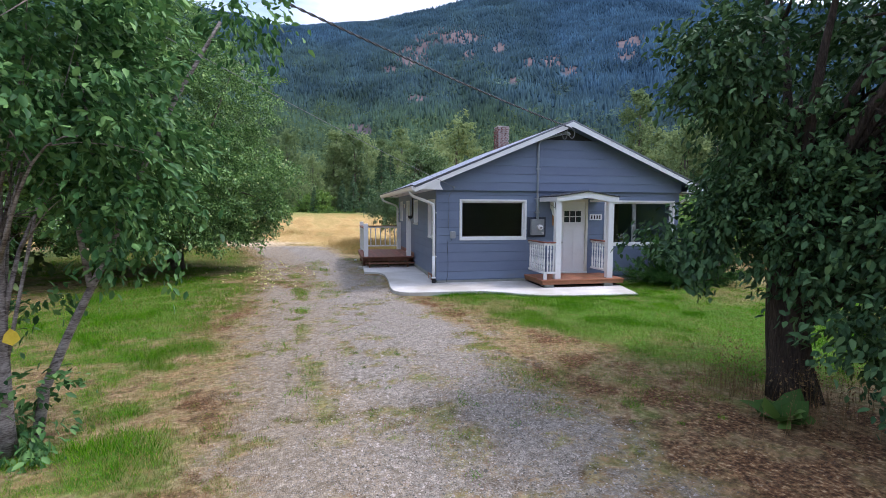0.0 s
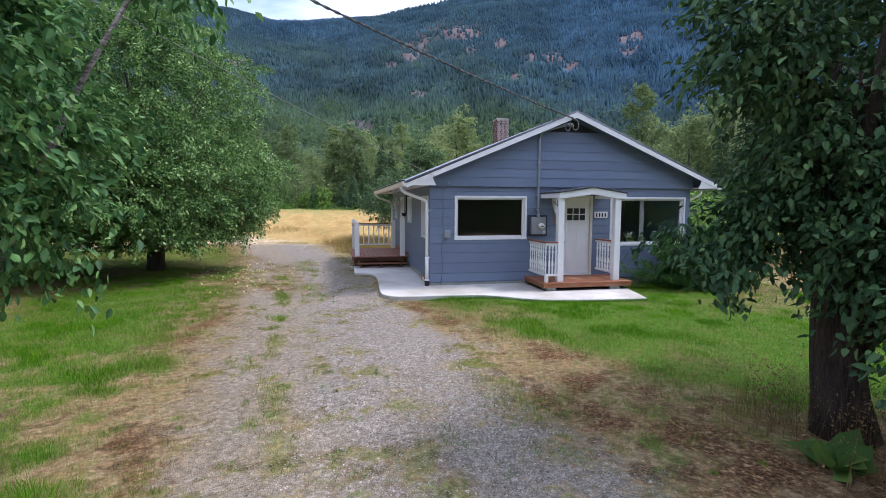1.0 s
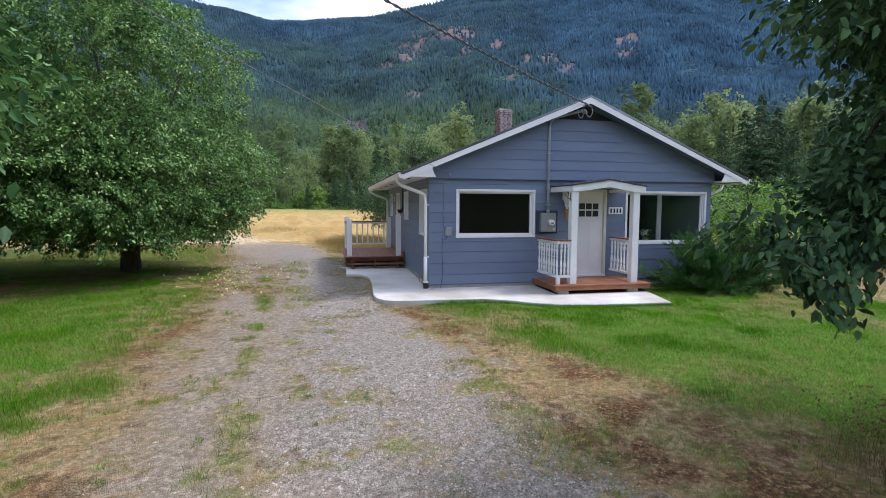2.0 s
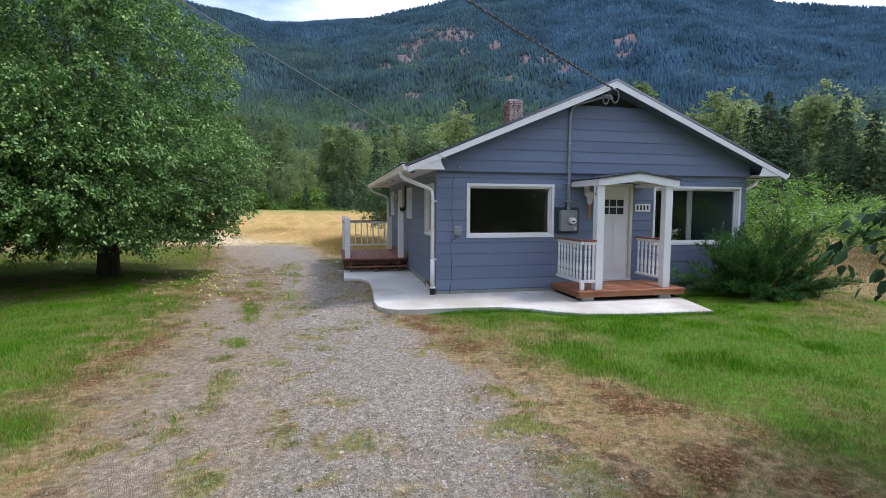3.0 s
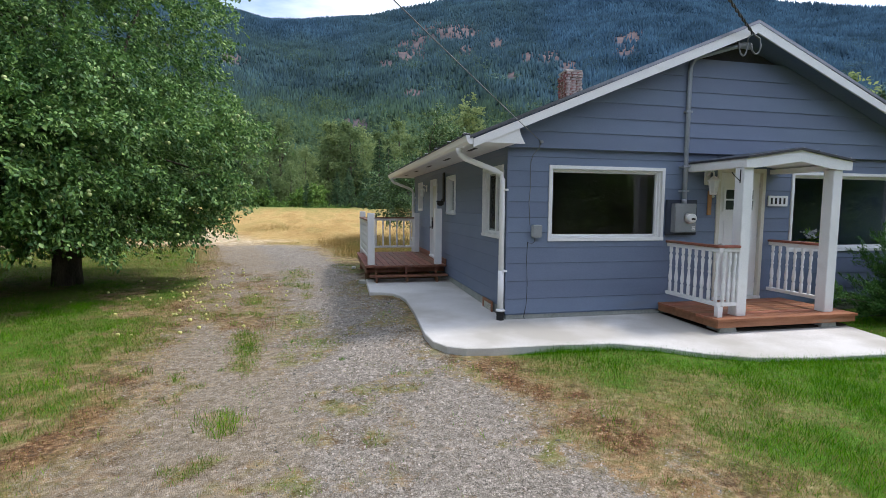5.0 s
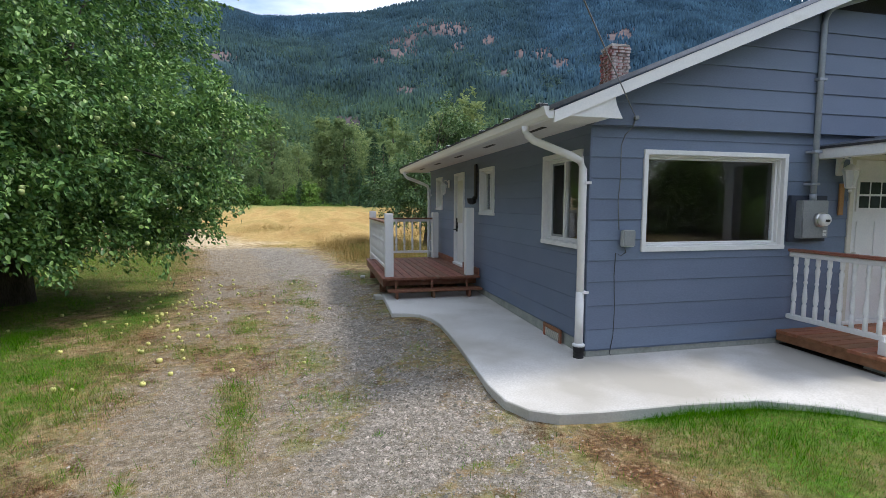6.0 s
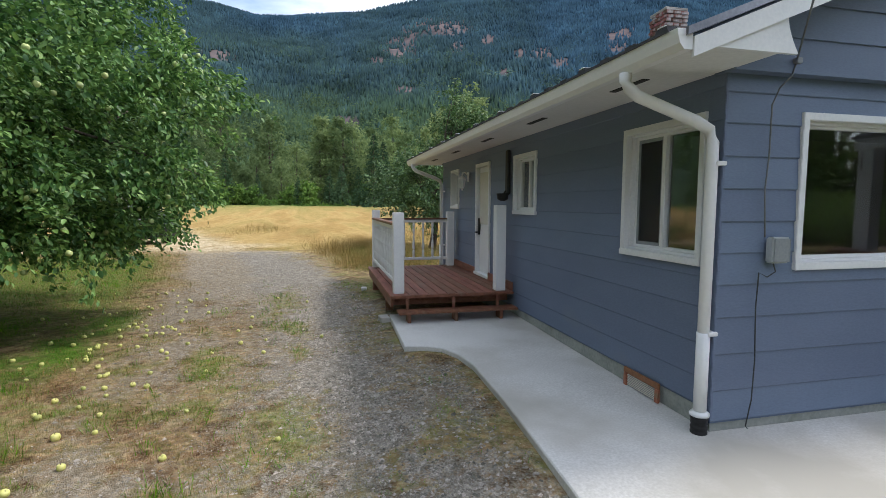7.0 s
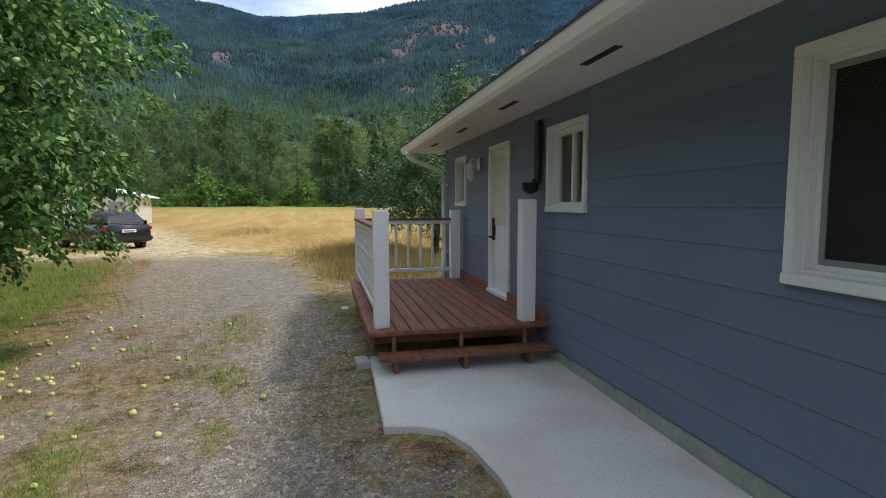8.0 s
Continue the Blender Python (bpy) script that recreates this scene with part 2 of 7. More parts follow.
GRASS_RUST = material("rusty_grass_blade", (0.105, 0.050, 0.022), (0.215, 0.118, 0.052), 0.85, 1.5, 8, 0, island=0.45, through_light=0.1, spec=0.05)
LITTER = material("dead_leaf", (0.070, 0.043, 0.026), (0.150, 0.095, 0.053), 0.85, 2, 20, 0, island=0.45, spec=0.05)
GAP_SHADE = material("dark_gap_shade", (0.018, 0.014, 0.010), (0.045, 0.034, 0.024), 0.95, 6, 60, 0.6, 0.01)
STONE = material("gravel_stone", (0.15, 0.137, 0.116), (0.38, 0.347, 0.297), 0.9, 20, 90, 0.3, 0.002, island=0.60)
CAR_PAINT = material("dark_blue_car_paint", (0.008, 0.010, 0.017), (0.012, 0.014, 0.023), 0.35, 2, 20, 0, coat=0.2)
CAR_GLASS = material("dark_car_glass", (0.03, 0.04, 0.045), (0.05, 0.06, 0.065), 0.08, 2, 20, 0)
YELLOW_LEAF = material("yellow_leaf", (0.62, 0.46, 0.03), (0.72, 0.55, 0.05), 0.6, 20, 60, 0)
RED_LENS = material("red_tail_lamp", (0.35, 0.012, 0.012), (0.45, 0.02, 0.02), 0.2, 8, 30, 0)


def add_bare_slopes(m):
    """Lets the mountain's rusty rock and scree show where its mask says."""
    n, l = m.node_tree.nodes, m.node_tree.links
    b = n["Principled BSDF"]
    old = b.inputs["Base Color"].links[0].from_socket
    at = n.new("ShaderNodeAttribute")
    at.attribute_name = "bare"
    co, t = n.new("ShaderNodeTexCoord"), n.new("ShaderNodeTexNoise")
    t.inputs["Scale"].default_value, t.inputs["Detail"].default_value = 0.05, 8
    l.new(co.outputs["Object"], t.inputs["Vector"])
    r = n.new("ShaderNodeValToRGB")
    r.color_ramp.elements[0].position, r.color_ramp.elements[1].position = 0.35, 0.7
    r.color_ramp.elements[0].color, r.color_ramp.elements[1].color = (0.105, 0.095, 0.102, 1), (0.180, 0.140, 0.138, 1)
    l.new(t.outputs["Fac"], r.inputs["Fac"])
    x = n.new("ShaderNodeMixRGB")
    l.new(at.outputs["Fac"], x.inputs["Fac"])
    l.new(old, x.inputs[1])
    l.new(r.outputs["Color"], x.inputs[2])
    l.new(x.outputs["Color"], b.inputs["Base Color"])


add_bare_slopes(MOUNTAIN)


# ---- building blocks ----
def part(name, bm, mat, parent=None, label="", smooth=False):
    """Links a bmesh, drawn in world places, as one mesh object under a thing or a part."""
    me = bpy.data.meshes.new(name)
    bm.to_mesh(me)
    bm.free()
    return mesh_part(name, me, mat, parent, label, smooth)


def mesh_part(name, me, mat, parent=None, label="", smooth=False):
    me.materials.append(mat)
    if smooth:
        me.polygons.foreach_set("use_smooth", [True] * len(me.polygons))
    ob = new(name, me)
    if parent is not None:
        ob.parent = parent
        if parent.parent is None:
            ob.matrix_parent_inverse = parent.matrix_basis.inverted()
    return tagged(ob, label)


def thing(name, at, label, category, group="", kind=""):
    ob = new(name)
    ob.empty_display_size = 0.2
    ob.matrix_basis = Matrix.Translation(at)
    return tagged(ob, label, category, group, kind)


def box(bm, lo, hi, bevel=0.0):
    vs = bmesh.ops.create_cube(bm, size=1)["verts"]
    s = [max(b - a, 1e-4) for a, b in zip(lo, hi)]
    bmesh.ops.scale(bm, vec=s, verts=vs)
    bmesh.ops.translate(bm, vec=[(a + b) / 2 for a, b in zip(lo, hi)], verts=vs)
    if bevel:
        es = list({e for v in vs for e in v.link_edges})
        bmesh.ops.bevel(bm, geom=es, offset=bevel, segments=2, affect="EDGES")


def boxed(lo, hi, bevel=0.0):
    bm = bmesh.new()
    box(bm, lo, hi, bevel)
    return bm


def tube(bm, pts, r, n=10, caps=True):
    """A round tube along points; r is one radius or one for each point."""
    pts = [Vector(p) for p in pts]
    rs = r if isinstance(r, (list, tuple)) else [r] * len(pts)
    rings = []
    up = Vector((0, 0, 1))
    for i, p in enumerate(pts):
        d = (pts[min(i + 1, len(pts) - 1)] - pts[max(i - 1, 0)]).normalized()
        a = d.cross(up if abs(d.z) < 0.95 else Vector((0, 1, 0))).normalized()
        if rings and a.dot(last) < 0:
            a = -a
        last = a
        b = d.cross(a)
        rings.append([bm.verts.new(p + (a * math.cos(2 * math.pi * k / n) + b * math.sin(2 * math.pi * k / n)) * rs[i]) for k in range(n)])
    for u, v in zip(rings, rings[1:]):
        for k in range(n):
            bm.faces.new((u[k], u[(k + 1) % n], v[(k + 1) % n], v[k]))
    if caps:
        bm.faces.new(rings[0][::-1])
        bm.faces.new(rings[-1])


def tubed(pts, r, n=10):
    bm = bmesh.new()
    tube(bm, pts, r, n)
    bmesh.ops.recalc_face_normals(bm, faces=bm.faces)
    return bm


def lathe(bm, profile, at, n=10):
    """Turns (radius, height) round an upright line through at."""
    rings = [[bm.verts.new((at[0] + r * math.cos(2 * math.pi * k / n), at[1] + r * math.sin(2 * math.pi * k / n), at[2] + h)) for k in range(n)] for r, h in profile]
    for u, v in zip(rings, rings[1:]):
        for k in range(n):
            bm.faces.new((u[k], u[(k + 1) % n], v[(k + 1) % n], v[k]))
    bm.faces.new(rings[0][::-1])
    bm.faces.new(rings[-1])


def prism(bm, outline, axis, a, b):
    """An outline of two coordinates, pushed along an axis from a to b."""
    def at(p, c):
        return {"x": (c, p[0], p[1]), "y": (p[0], c, p[1]), "z": (p[0], p[1], c)}[axis]
    u = [bm.verts.new(at(p, a)) for p in outline]
    v = [bm.verts.new(at(p, b)) for p in outline]
    bm.faces.new(u)
    bm.faces.new(v[::-1])
    k = len(u)
    for i in range(k):
        bm.faces.new((u[i], v[i], v[(i + 1) % k], u[(i + 1) % k]))
    bmesh.ops.recalc_face_normals(bm, faces=bm.faces)


def prismed(outline, axis, a, b):
    bm = bmesh.new()
    prism(bm, outline, axis, a, b)
    return bm


def raw_mesh(name, verts, faces):
    """A mesh from arrays: verts (n, 3), faces (m, 3) or (m, 4)."""
    me = bpy.data.meshes.new(name)
    k = faces.shape[1]
    me.vertices.add(len(verts))
    me.vertices.foreach_set("co", np.asarray(verts, np.float32).ravel())
    me.loops.add(faces.size)
    me.loops.foreach_set("vertex_index", np.asarray(faces, np.int32).ravel())
    me.polygons.add(len(faces))
    me.polygons.foreach_set("loop_start", np.arange(0, faces.size, k, dtype=np.int32))
    me.update(calc_edges=True)
    return me


def lattice(ix, iy, seed):
    h = np.sin(ix * 127.1 + iy * 311.7 + seed * 74.7) * 43758.5453
    return h - np.floor(h)


def noise2(x, y, size=1.0, seed=0, octaves=3):
    """Smooth noise, 0 to 1, over arrays."""
    out, amp, total = 0, 1.0, 0
    for o in range(octaves):
        u, v = x / size * 2 ** o + 13.7 * o, y / size * 2 ** o + 7.3 * o
        i, j = np.floor(u), np.floor(v)
        fu, fv = u - i, v - j
        fu, fv = fu * fu * (3 - 2 * fu), fv * fv * (3 - 2 * fv)
        a, b = lattice(i, j, seed), lattice(i + 1, j, seed)
        c, d = lattice(i, j + 1, seed), lattice(i + 1, j + 1, seed)
        out = out + amp * ((a * (1 - fu) + b * fu) * (1 - fv) + (c * (1 - fu) + d * fu) * fv)
        total += amp
        amp *= 0.5
    return out / total


def smooth_step(a, b, x):
    t = np.clip((x - a) / (b - a), 0, 1)
    return t * t * (3 - 2 * t)


def leaves(rng, at, ways, size, wide=0.55, droop=0.3, plain=False):
    """Folded pointed leaves of four faces at places, pointing along ways."""
    n = len(at)
    d = ways + rng.normal(0, 0.55, (n, 3))
    d[:, 2] -= droop
    d /= np.linalg.norm(d, axis=1, keepdims=True)
    s = np.cross(d, rng.normal(0, 0.5, (n, 3)) + np.array([0, 0, 1.0]))
    s /= np.linalg.norm(s, axis=1, keepdims=True) + 1e-9
    nn = np.cross(s, d)
    L = size * rng.uniform(0.65, 1.3, n)[:, None]
    W = L * wide * 0.5
    f = rng.uniform(0.05, 0.3, n)[:, None]
    if plain:
        v = np.stack([at, at + d * L * 0.45 + s * W, at + d * L - nn * L * 0.1, at + d * L * 0.45 - s * W], 1).reshape(-1, 3)
        return v, (np.arange(n) * 4)[:, None] + np.array([[0, 1, 2, 3]])
    v = np.stack([at, at + d * L * 0.33 + s * W + nn * W * f, at + d * L * 0.72 + s * W * 0.72 + nn * W * f - nn * L * 0.06,
                  at + d * L - nn * L * 0.16, at + d * L * 0.72 - s * W * 0.72 + nn * W * f - nn * L * 0.06, at + d * L * 0.33 - s * W + nn * W * f], 1).reshape(-1, 3)
    base = (np.arange(n) * 6)[:, None]
    faces = np.concatenate([base + np.array([[0, 1, 2, 3]]), base + np.array([[0, 3, 4, 5]])], 0)
    return v, faces


# ---- ground ----
GROUND = -0.16
LEFT_Y, LEFT_X = (-60, -14, -9.7, -5.8, -1.9, 1.8, 6.2, 9.5, 13.0, 15.6, 18.5), (-2.0, -3.3, -3.7, -4.25, -4.5, -4.85, -5.35, -5.9, -6.6, -7.4, -9.5)
RIGHT_Y, RIGHT_X = (-60, -14, -10.4, -7.4, -5.0, -3.2, 0.2, 1.5, 7.2, 10.0, 15.0, 18.5), (2.4, 0.7, -0.15, -0.40, -0.55, -0.90, -1.65, -1.92, -2.15, -2.65, -3.5, -5.0)


def height(x, y):
    return GROUND + 0.05 * smooth_step(-0.8, 3.5, y) + 0.035 * smooth_step(0.2, 1.6, x) * smooth_step(-9.0, -6.5, y) * smooth_step(14, 8, y) + 1.5 * smooth_step(22, 120, y) + 0.05 * (noise2(x, y, 3.0, 3) - 0.5) * smooth_step(0.3, 1.2, np.hypot(np.clip(x - 3, -4.5, 4.5) - (x - 3), np.clip(y - 4, -5.5, 5.5) - (y - 4))) + 0.018 * (noise2(x, y, 0.35, 5) - 0.5) + 0.055 * smooth_step(-2.7, -1.5, x) * smooth_step(-0.5, -1.0, x) * smooth_step(-1.6, 0.2, y) * smooth_step(9, 7, y)


LAWN_Y, LAWN_X = (-60, -9.0, -7.7, -6.6, -5.6, -4.9, -3.5, -2.0, -1.4, 20), (3.0, 2.3, 1.45, 1.2, 0.85, 0.35, 0.0, -0.25, -0.55, -0.6)


def zones(x, y):
    """How far each place is gravel, green, bare brown soil and litter with painted tree shade, field; what is left is
    dry grass.
    """
    warp = (noise2(x, y, 1.3, 11) - 0.5) * 1.0 + (noise2(x, y, 0.3, 12) - 0.5) * 0.45
    a, b = np.interp(y, LEFT_Y, LEFT_X), np.interp(y, RIGHT_Y, RIGHT_X)
    lawn_edge = np.interp(y, LAWN_Y, LAWN_X)
    patch = noise2(x, y, 1.1, 21) * 0.6 + noise2(x, y, 0.28, 22) * 0.4
    small = noise2(x, y, 0.45, 25) * 0.6 + noise2(x, y, 0.13, 26) * 0.4
    gravel = smooth_step(-0.65, 0.55, x + 0.8 * warp - a) * smooth_step(-0.65, 0.55, b - x + 0.8 * warp) * smooth_step(18.5, 16.0, y + 1.5 * warp)
    track = np.exp(-((x + 7.0 + 0.42 * (y - 17) + 0.9 * (noise2(x, y, 4.0, 41) - 0.5)) / (1.9 + 0.05 * (y - 17))) ** 2) * smooth_step(14.5, 17.5, y) * smooth_step(60, 26, y)
    track = np.maximum(track, 0.8 * np.exp(-((y - 19.0 - 0.25 * (x + 6)) / 1.6) ** 2) * smooth_step(-2.5, -6.5, x) * smooth_step(-22, -12, x))
    mid = a * 0.40 + b * 0.60
    weeds = np.exp(-((x - mid + 0.15 * warp) / 0.42) ** 2) * smooth_step(0.42, 0.62, patch) * smooth_step(12, 5, y)
    weeds = np.maximum(weeds, np.exp(-((x - a - 0.95) / 0.22) ** 2) * smooth_step(0.50, 0.62, noise2(x, y, 0.7, 23)) * smooth_step(9, 3, y))
    weeds = np.maximum(weeds, 0.9 * smooth_step(0.56, 0.68, small) * smooth_step(9, 1, y))
    weeds = np.maximum(weeds, 0.75 * smooth_step(0.48, 0.66, patch) * np.exp(-((x - b - 0.2) / 0.9) ** 2))
    gravel = gravel * (0.93 - 0.62 * weeds) - 0.10 * smooth_step(0.45, 0.6, small) * smooth_step(8, 0, y)
    gravel = np.clip(gravel, 0, 1)
    lawn = smooth_step(-0.45, 0.6, x + 0.7 * warp - lawn_edge) * smooth_step(-9.2, -8.2, y + warp) * smooth_step(11.5, 8.5, x + warp) * smooth_step(3.0, 1.0, y)
    thin = smooth_step(0.46, 0.66, noise2(x, y, 1.6, 27)) * smooth_step(2.6, 0.6, x - lawn_edge) + smooth_step(0.60, 0.70, noise2(x, y, 1.9, 28)) * smooth_step(4.5, 7.5, x)
    lawn = lawn * (0.95 - 0.6 * np.clip(thin, 0, 1))
    verge = smooth_step(0.0, -0.60, x - 0.7 * warp - a) * smooth_step(0.36, 0.62, patch - 0.10 - 0.10 * smooth_step(-2.0, -6.0, y) * smooth_step(1.4, 3.2, a - x) - 0.22 * smooth_step(5.0, 8.5, y) - 0.14 * smooth_step(-5.5, -7.5, y) - 0.12 * smooth_step(2.2, 3.6, np.abs(x - a + 1.6)) * smooth_step(2, -2, y) + 0.16 * smooth_step(2.6, 0.8, np.abs(x - a + 1.9))) * smooth_step(15.5, 12.0, y)
    verge = np.maximum(verge, 0.66 * smooth_step(20, 14, y) * smooth_step(-0.4, -1.2, x - a) * smooth_step(3, 7, y))
    lush = smooth_step(-0.6, -1.7, x - a + 0.9 * warp) * smooth_step(-5.6, -3.6, y + warp) * smooth_step(2.4, 0.2, y + warp) * smooth_step(5.4, 3.4, a - x)
    verge = np.maximum(verge, 0.92 * lush)
    green = np.clip(np.maximum(np.maximum(lawn, verge), weeds * 0.62), 0, 1)
    litter = smooth_step(2.6, 1.0, np.hypot((x - 1.9) * 0.8, y + 10.7) + 1.4 * warp) * (0.38 + 0.5 * smooth_step(0.3, 0.7, noise2(x, y, 0.35, 36)))
    gap = smooth_step(0.0, 0.35, x - b + 0.25 * warp) * smooth_step(0.5, 0.0, x - lawn_edge) * smooth_step(-1.0, -1.8, y)
    rust = smooth_step(0.43, 0.56, noise2(x, y, 1.0, 31) * 0.65 + small * 0.35)
    litter = np.maximum(litter, gap * (0.14 + 0.62 * rust * smooth_step(0.34, 0.60, noise2(x, y, 0.32, 38) * 0.55 + noise2(x, y, 0.11, 39) * 0.45)))
    tufts = gap * smooth_step(0.54, 0.66, noise2(x, y, 0.75, 44) * 0.6 + small * 0.4) * (1 - rust)
    green = np.maximum(green, 0.75 * tufts)
    gravel = np.maximum(gravel, 0.62 * gap * smooth_step(0.50, 0.62, noise2(x, y, 0.55, 45)) * (1 - rust) * smooth_step(1.1, 0.1, x - b))
    # Brown tint under the apple tree stands in for its shade.
    litter = np.maximum(litter, 0.26 * smooth_step(3.4, 1.6, np.hypot(x + 8.4, y - 5.2) + 0.8 * warp))
    left_gap = np.exp(-((x - a + 0.45) / 0.50) ** 2) * smooth_step(4.5, 1.0, y)
    litter = np.maximum(litter, 0.70 * left_gap * smooth_step(0.48, 0.64, noise2(x, y, 0.9, 34) * 0.7 + small * 0.3))
    bald = smooth_step(0.54, 0.64, noise2(x, y, 1.5, 47) * 0.7 + small * 0.3) * smooth_step(-0.2, -0.8, x - a) * smooth_step(2.0, -1.5, y)
    bald = bald * (1 - lush)
    green = green * (1 - 0.8 * bald)
    litter = np.maximum(litter, 0.50 * bald * smooth_step(0.40, 0.60, noise2(x, y, 0.6, 48)))
    strip = smooth_step(-2.55, -2.1, x + 0.4 * warp) * smooth_step(-1.2, -1.5, x) * smooth_step(-1.4, -0.6, y) * smooth_step(9, 4, y)
    litter = np.maximum(litter, strip * 0.30 * smooth_step(0.50, 0.62, small))
    near_bank = smooth_step(0.0, 0.5, x - a) * smooth_step(2.1, 1.0, x - a) * smooth_step(-1.0, 1.0, y) * smooth_step(9, 6, y)
    gravel = gravel * (1 - 0.55 * near_bank * smooth_step(0.40, 0.58, noise2(x, y, 0.9, 50) * 0.6 + small * 0.4))
    litter = np.maximum(litter, 0.46 * near_bank * smooth_step(0.46, 0.60, noise2(x, y, 0.8, 49) * 0.6 + small * 0.4))
    gravel = np.maximum(gravel, strip * 0.62 * smooth_step(0.40, 0.60, noise2(x, y, 0.5, 51) * 0.6 + small * 0.4))
    gravel = gravel * (1 - 0.85 * litter)
    green = np.maximum(green * (1 - 0.85 * litter), strip * 0.42 * smooth_step(0.60, 0.72, noise2(x, y, 0.7, 33)))
    far = smooth_step(13.5, 20.0, y + 2.2 * warp)
    gravel = np.maximum(gravel, track)
    return gravel, green * (1 - gravel) * (1 - far), litter * (1 - far), far


def make_ground():
    def steps(near, far_lo, far_hi, lo, hi):
        out = list(np.arange(lo, hi + 1e-6, near))
        d, p = near, hi
        while p < far_hi:
            d *= 1.22
            p += d
            out.append(p)
        d, p = near, lo
        while p > far_lo:
            d *= 1.22
            p -= d
            out.insert(0, p)
        return np.array(out)
    xs, ys = steps(0.11, -2600, 2600, -12, 10), steps(0.11, -2600, 2600, -14, 18)
    X, Y = np.meshgrid(xs, ys)
    x, y = X.ravel(), Y.ravel()
    z = height(x, y)
    nx, ny = len(xs), len(ys)
    i = (np.arange(ny - 1)[:, None] * nx + np.arange(nx - 1)[None, :]).ravel()
    me = raw_mesh("ground", np.stack([x, y, z], 1), np.stack([i, i + 1, i + nx + 1, i + nx], 1))
    g, gr, li, fa = zones(x, y)
    at = me.color_attributes.new("zones", "FLOAT_COLOR", "POINT")
    at.data.foreach_set("color", np.stack([g, gr, li, 1 - fa], 1).astype(np.float32).ravel())
    a, b = np.interp(y, LEFT_Y, LEFT_X), np.interp(y, RIGHT_Y, RIGHT_X)
    mid = 0.52 * a + 0.48 * b + 0.9 * (noise2(x, y, 1.2, 55) - 0.5)
    sandy = smooth_step(0.35, -0.45, x - mid) * 0.75 + 0.35 * np.exp(-((x - b + 1.3) / 0.35) ** 2) * smooth_step(-3, -8, y)
    at = me.color_attributes.new("sandy", "FLOAT_COLOR", "POINT")
    at.data.foreach_set("color", np.repeat(np.clip(sandy, 0, 1)[:, None], 4, 1).astype(np.float32).ravel())
    ob = mesh_part("ground", me, GROUND_MAT, None, "", True)
    tagged(ob, "gravel drive, patchy green and straw-dry grass, and leaf litter", "ground", "", "structure")
    return ob


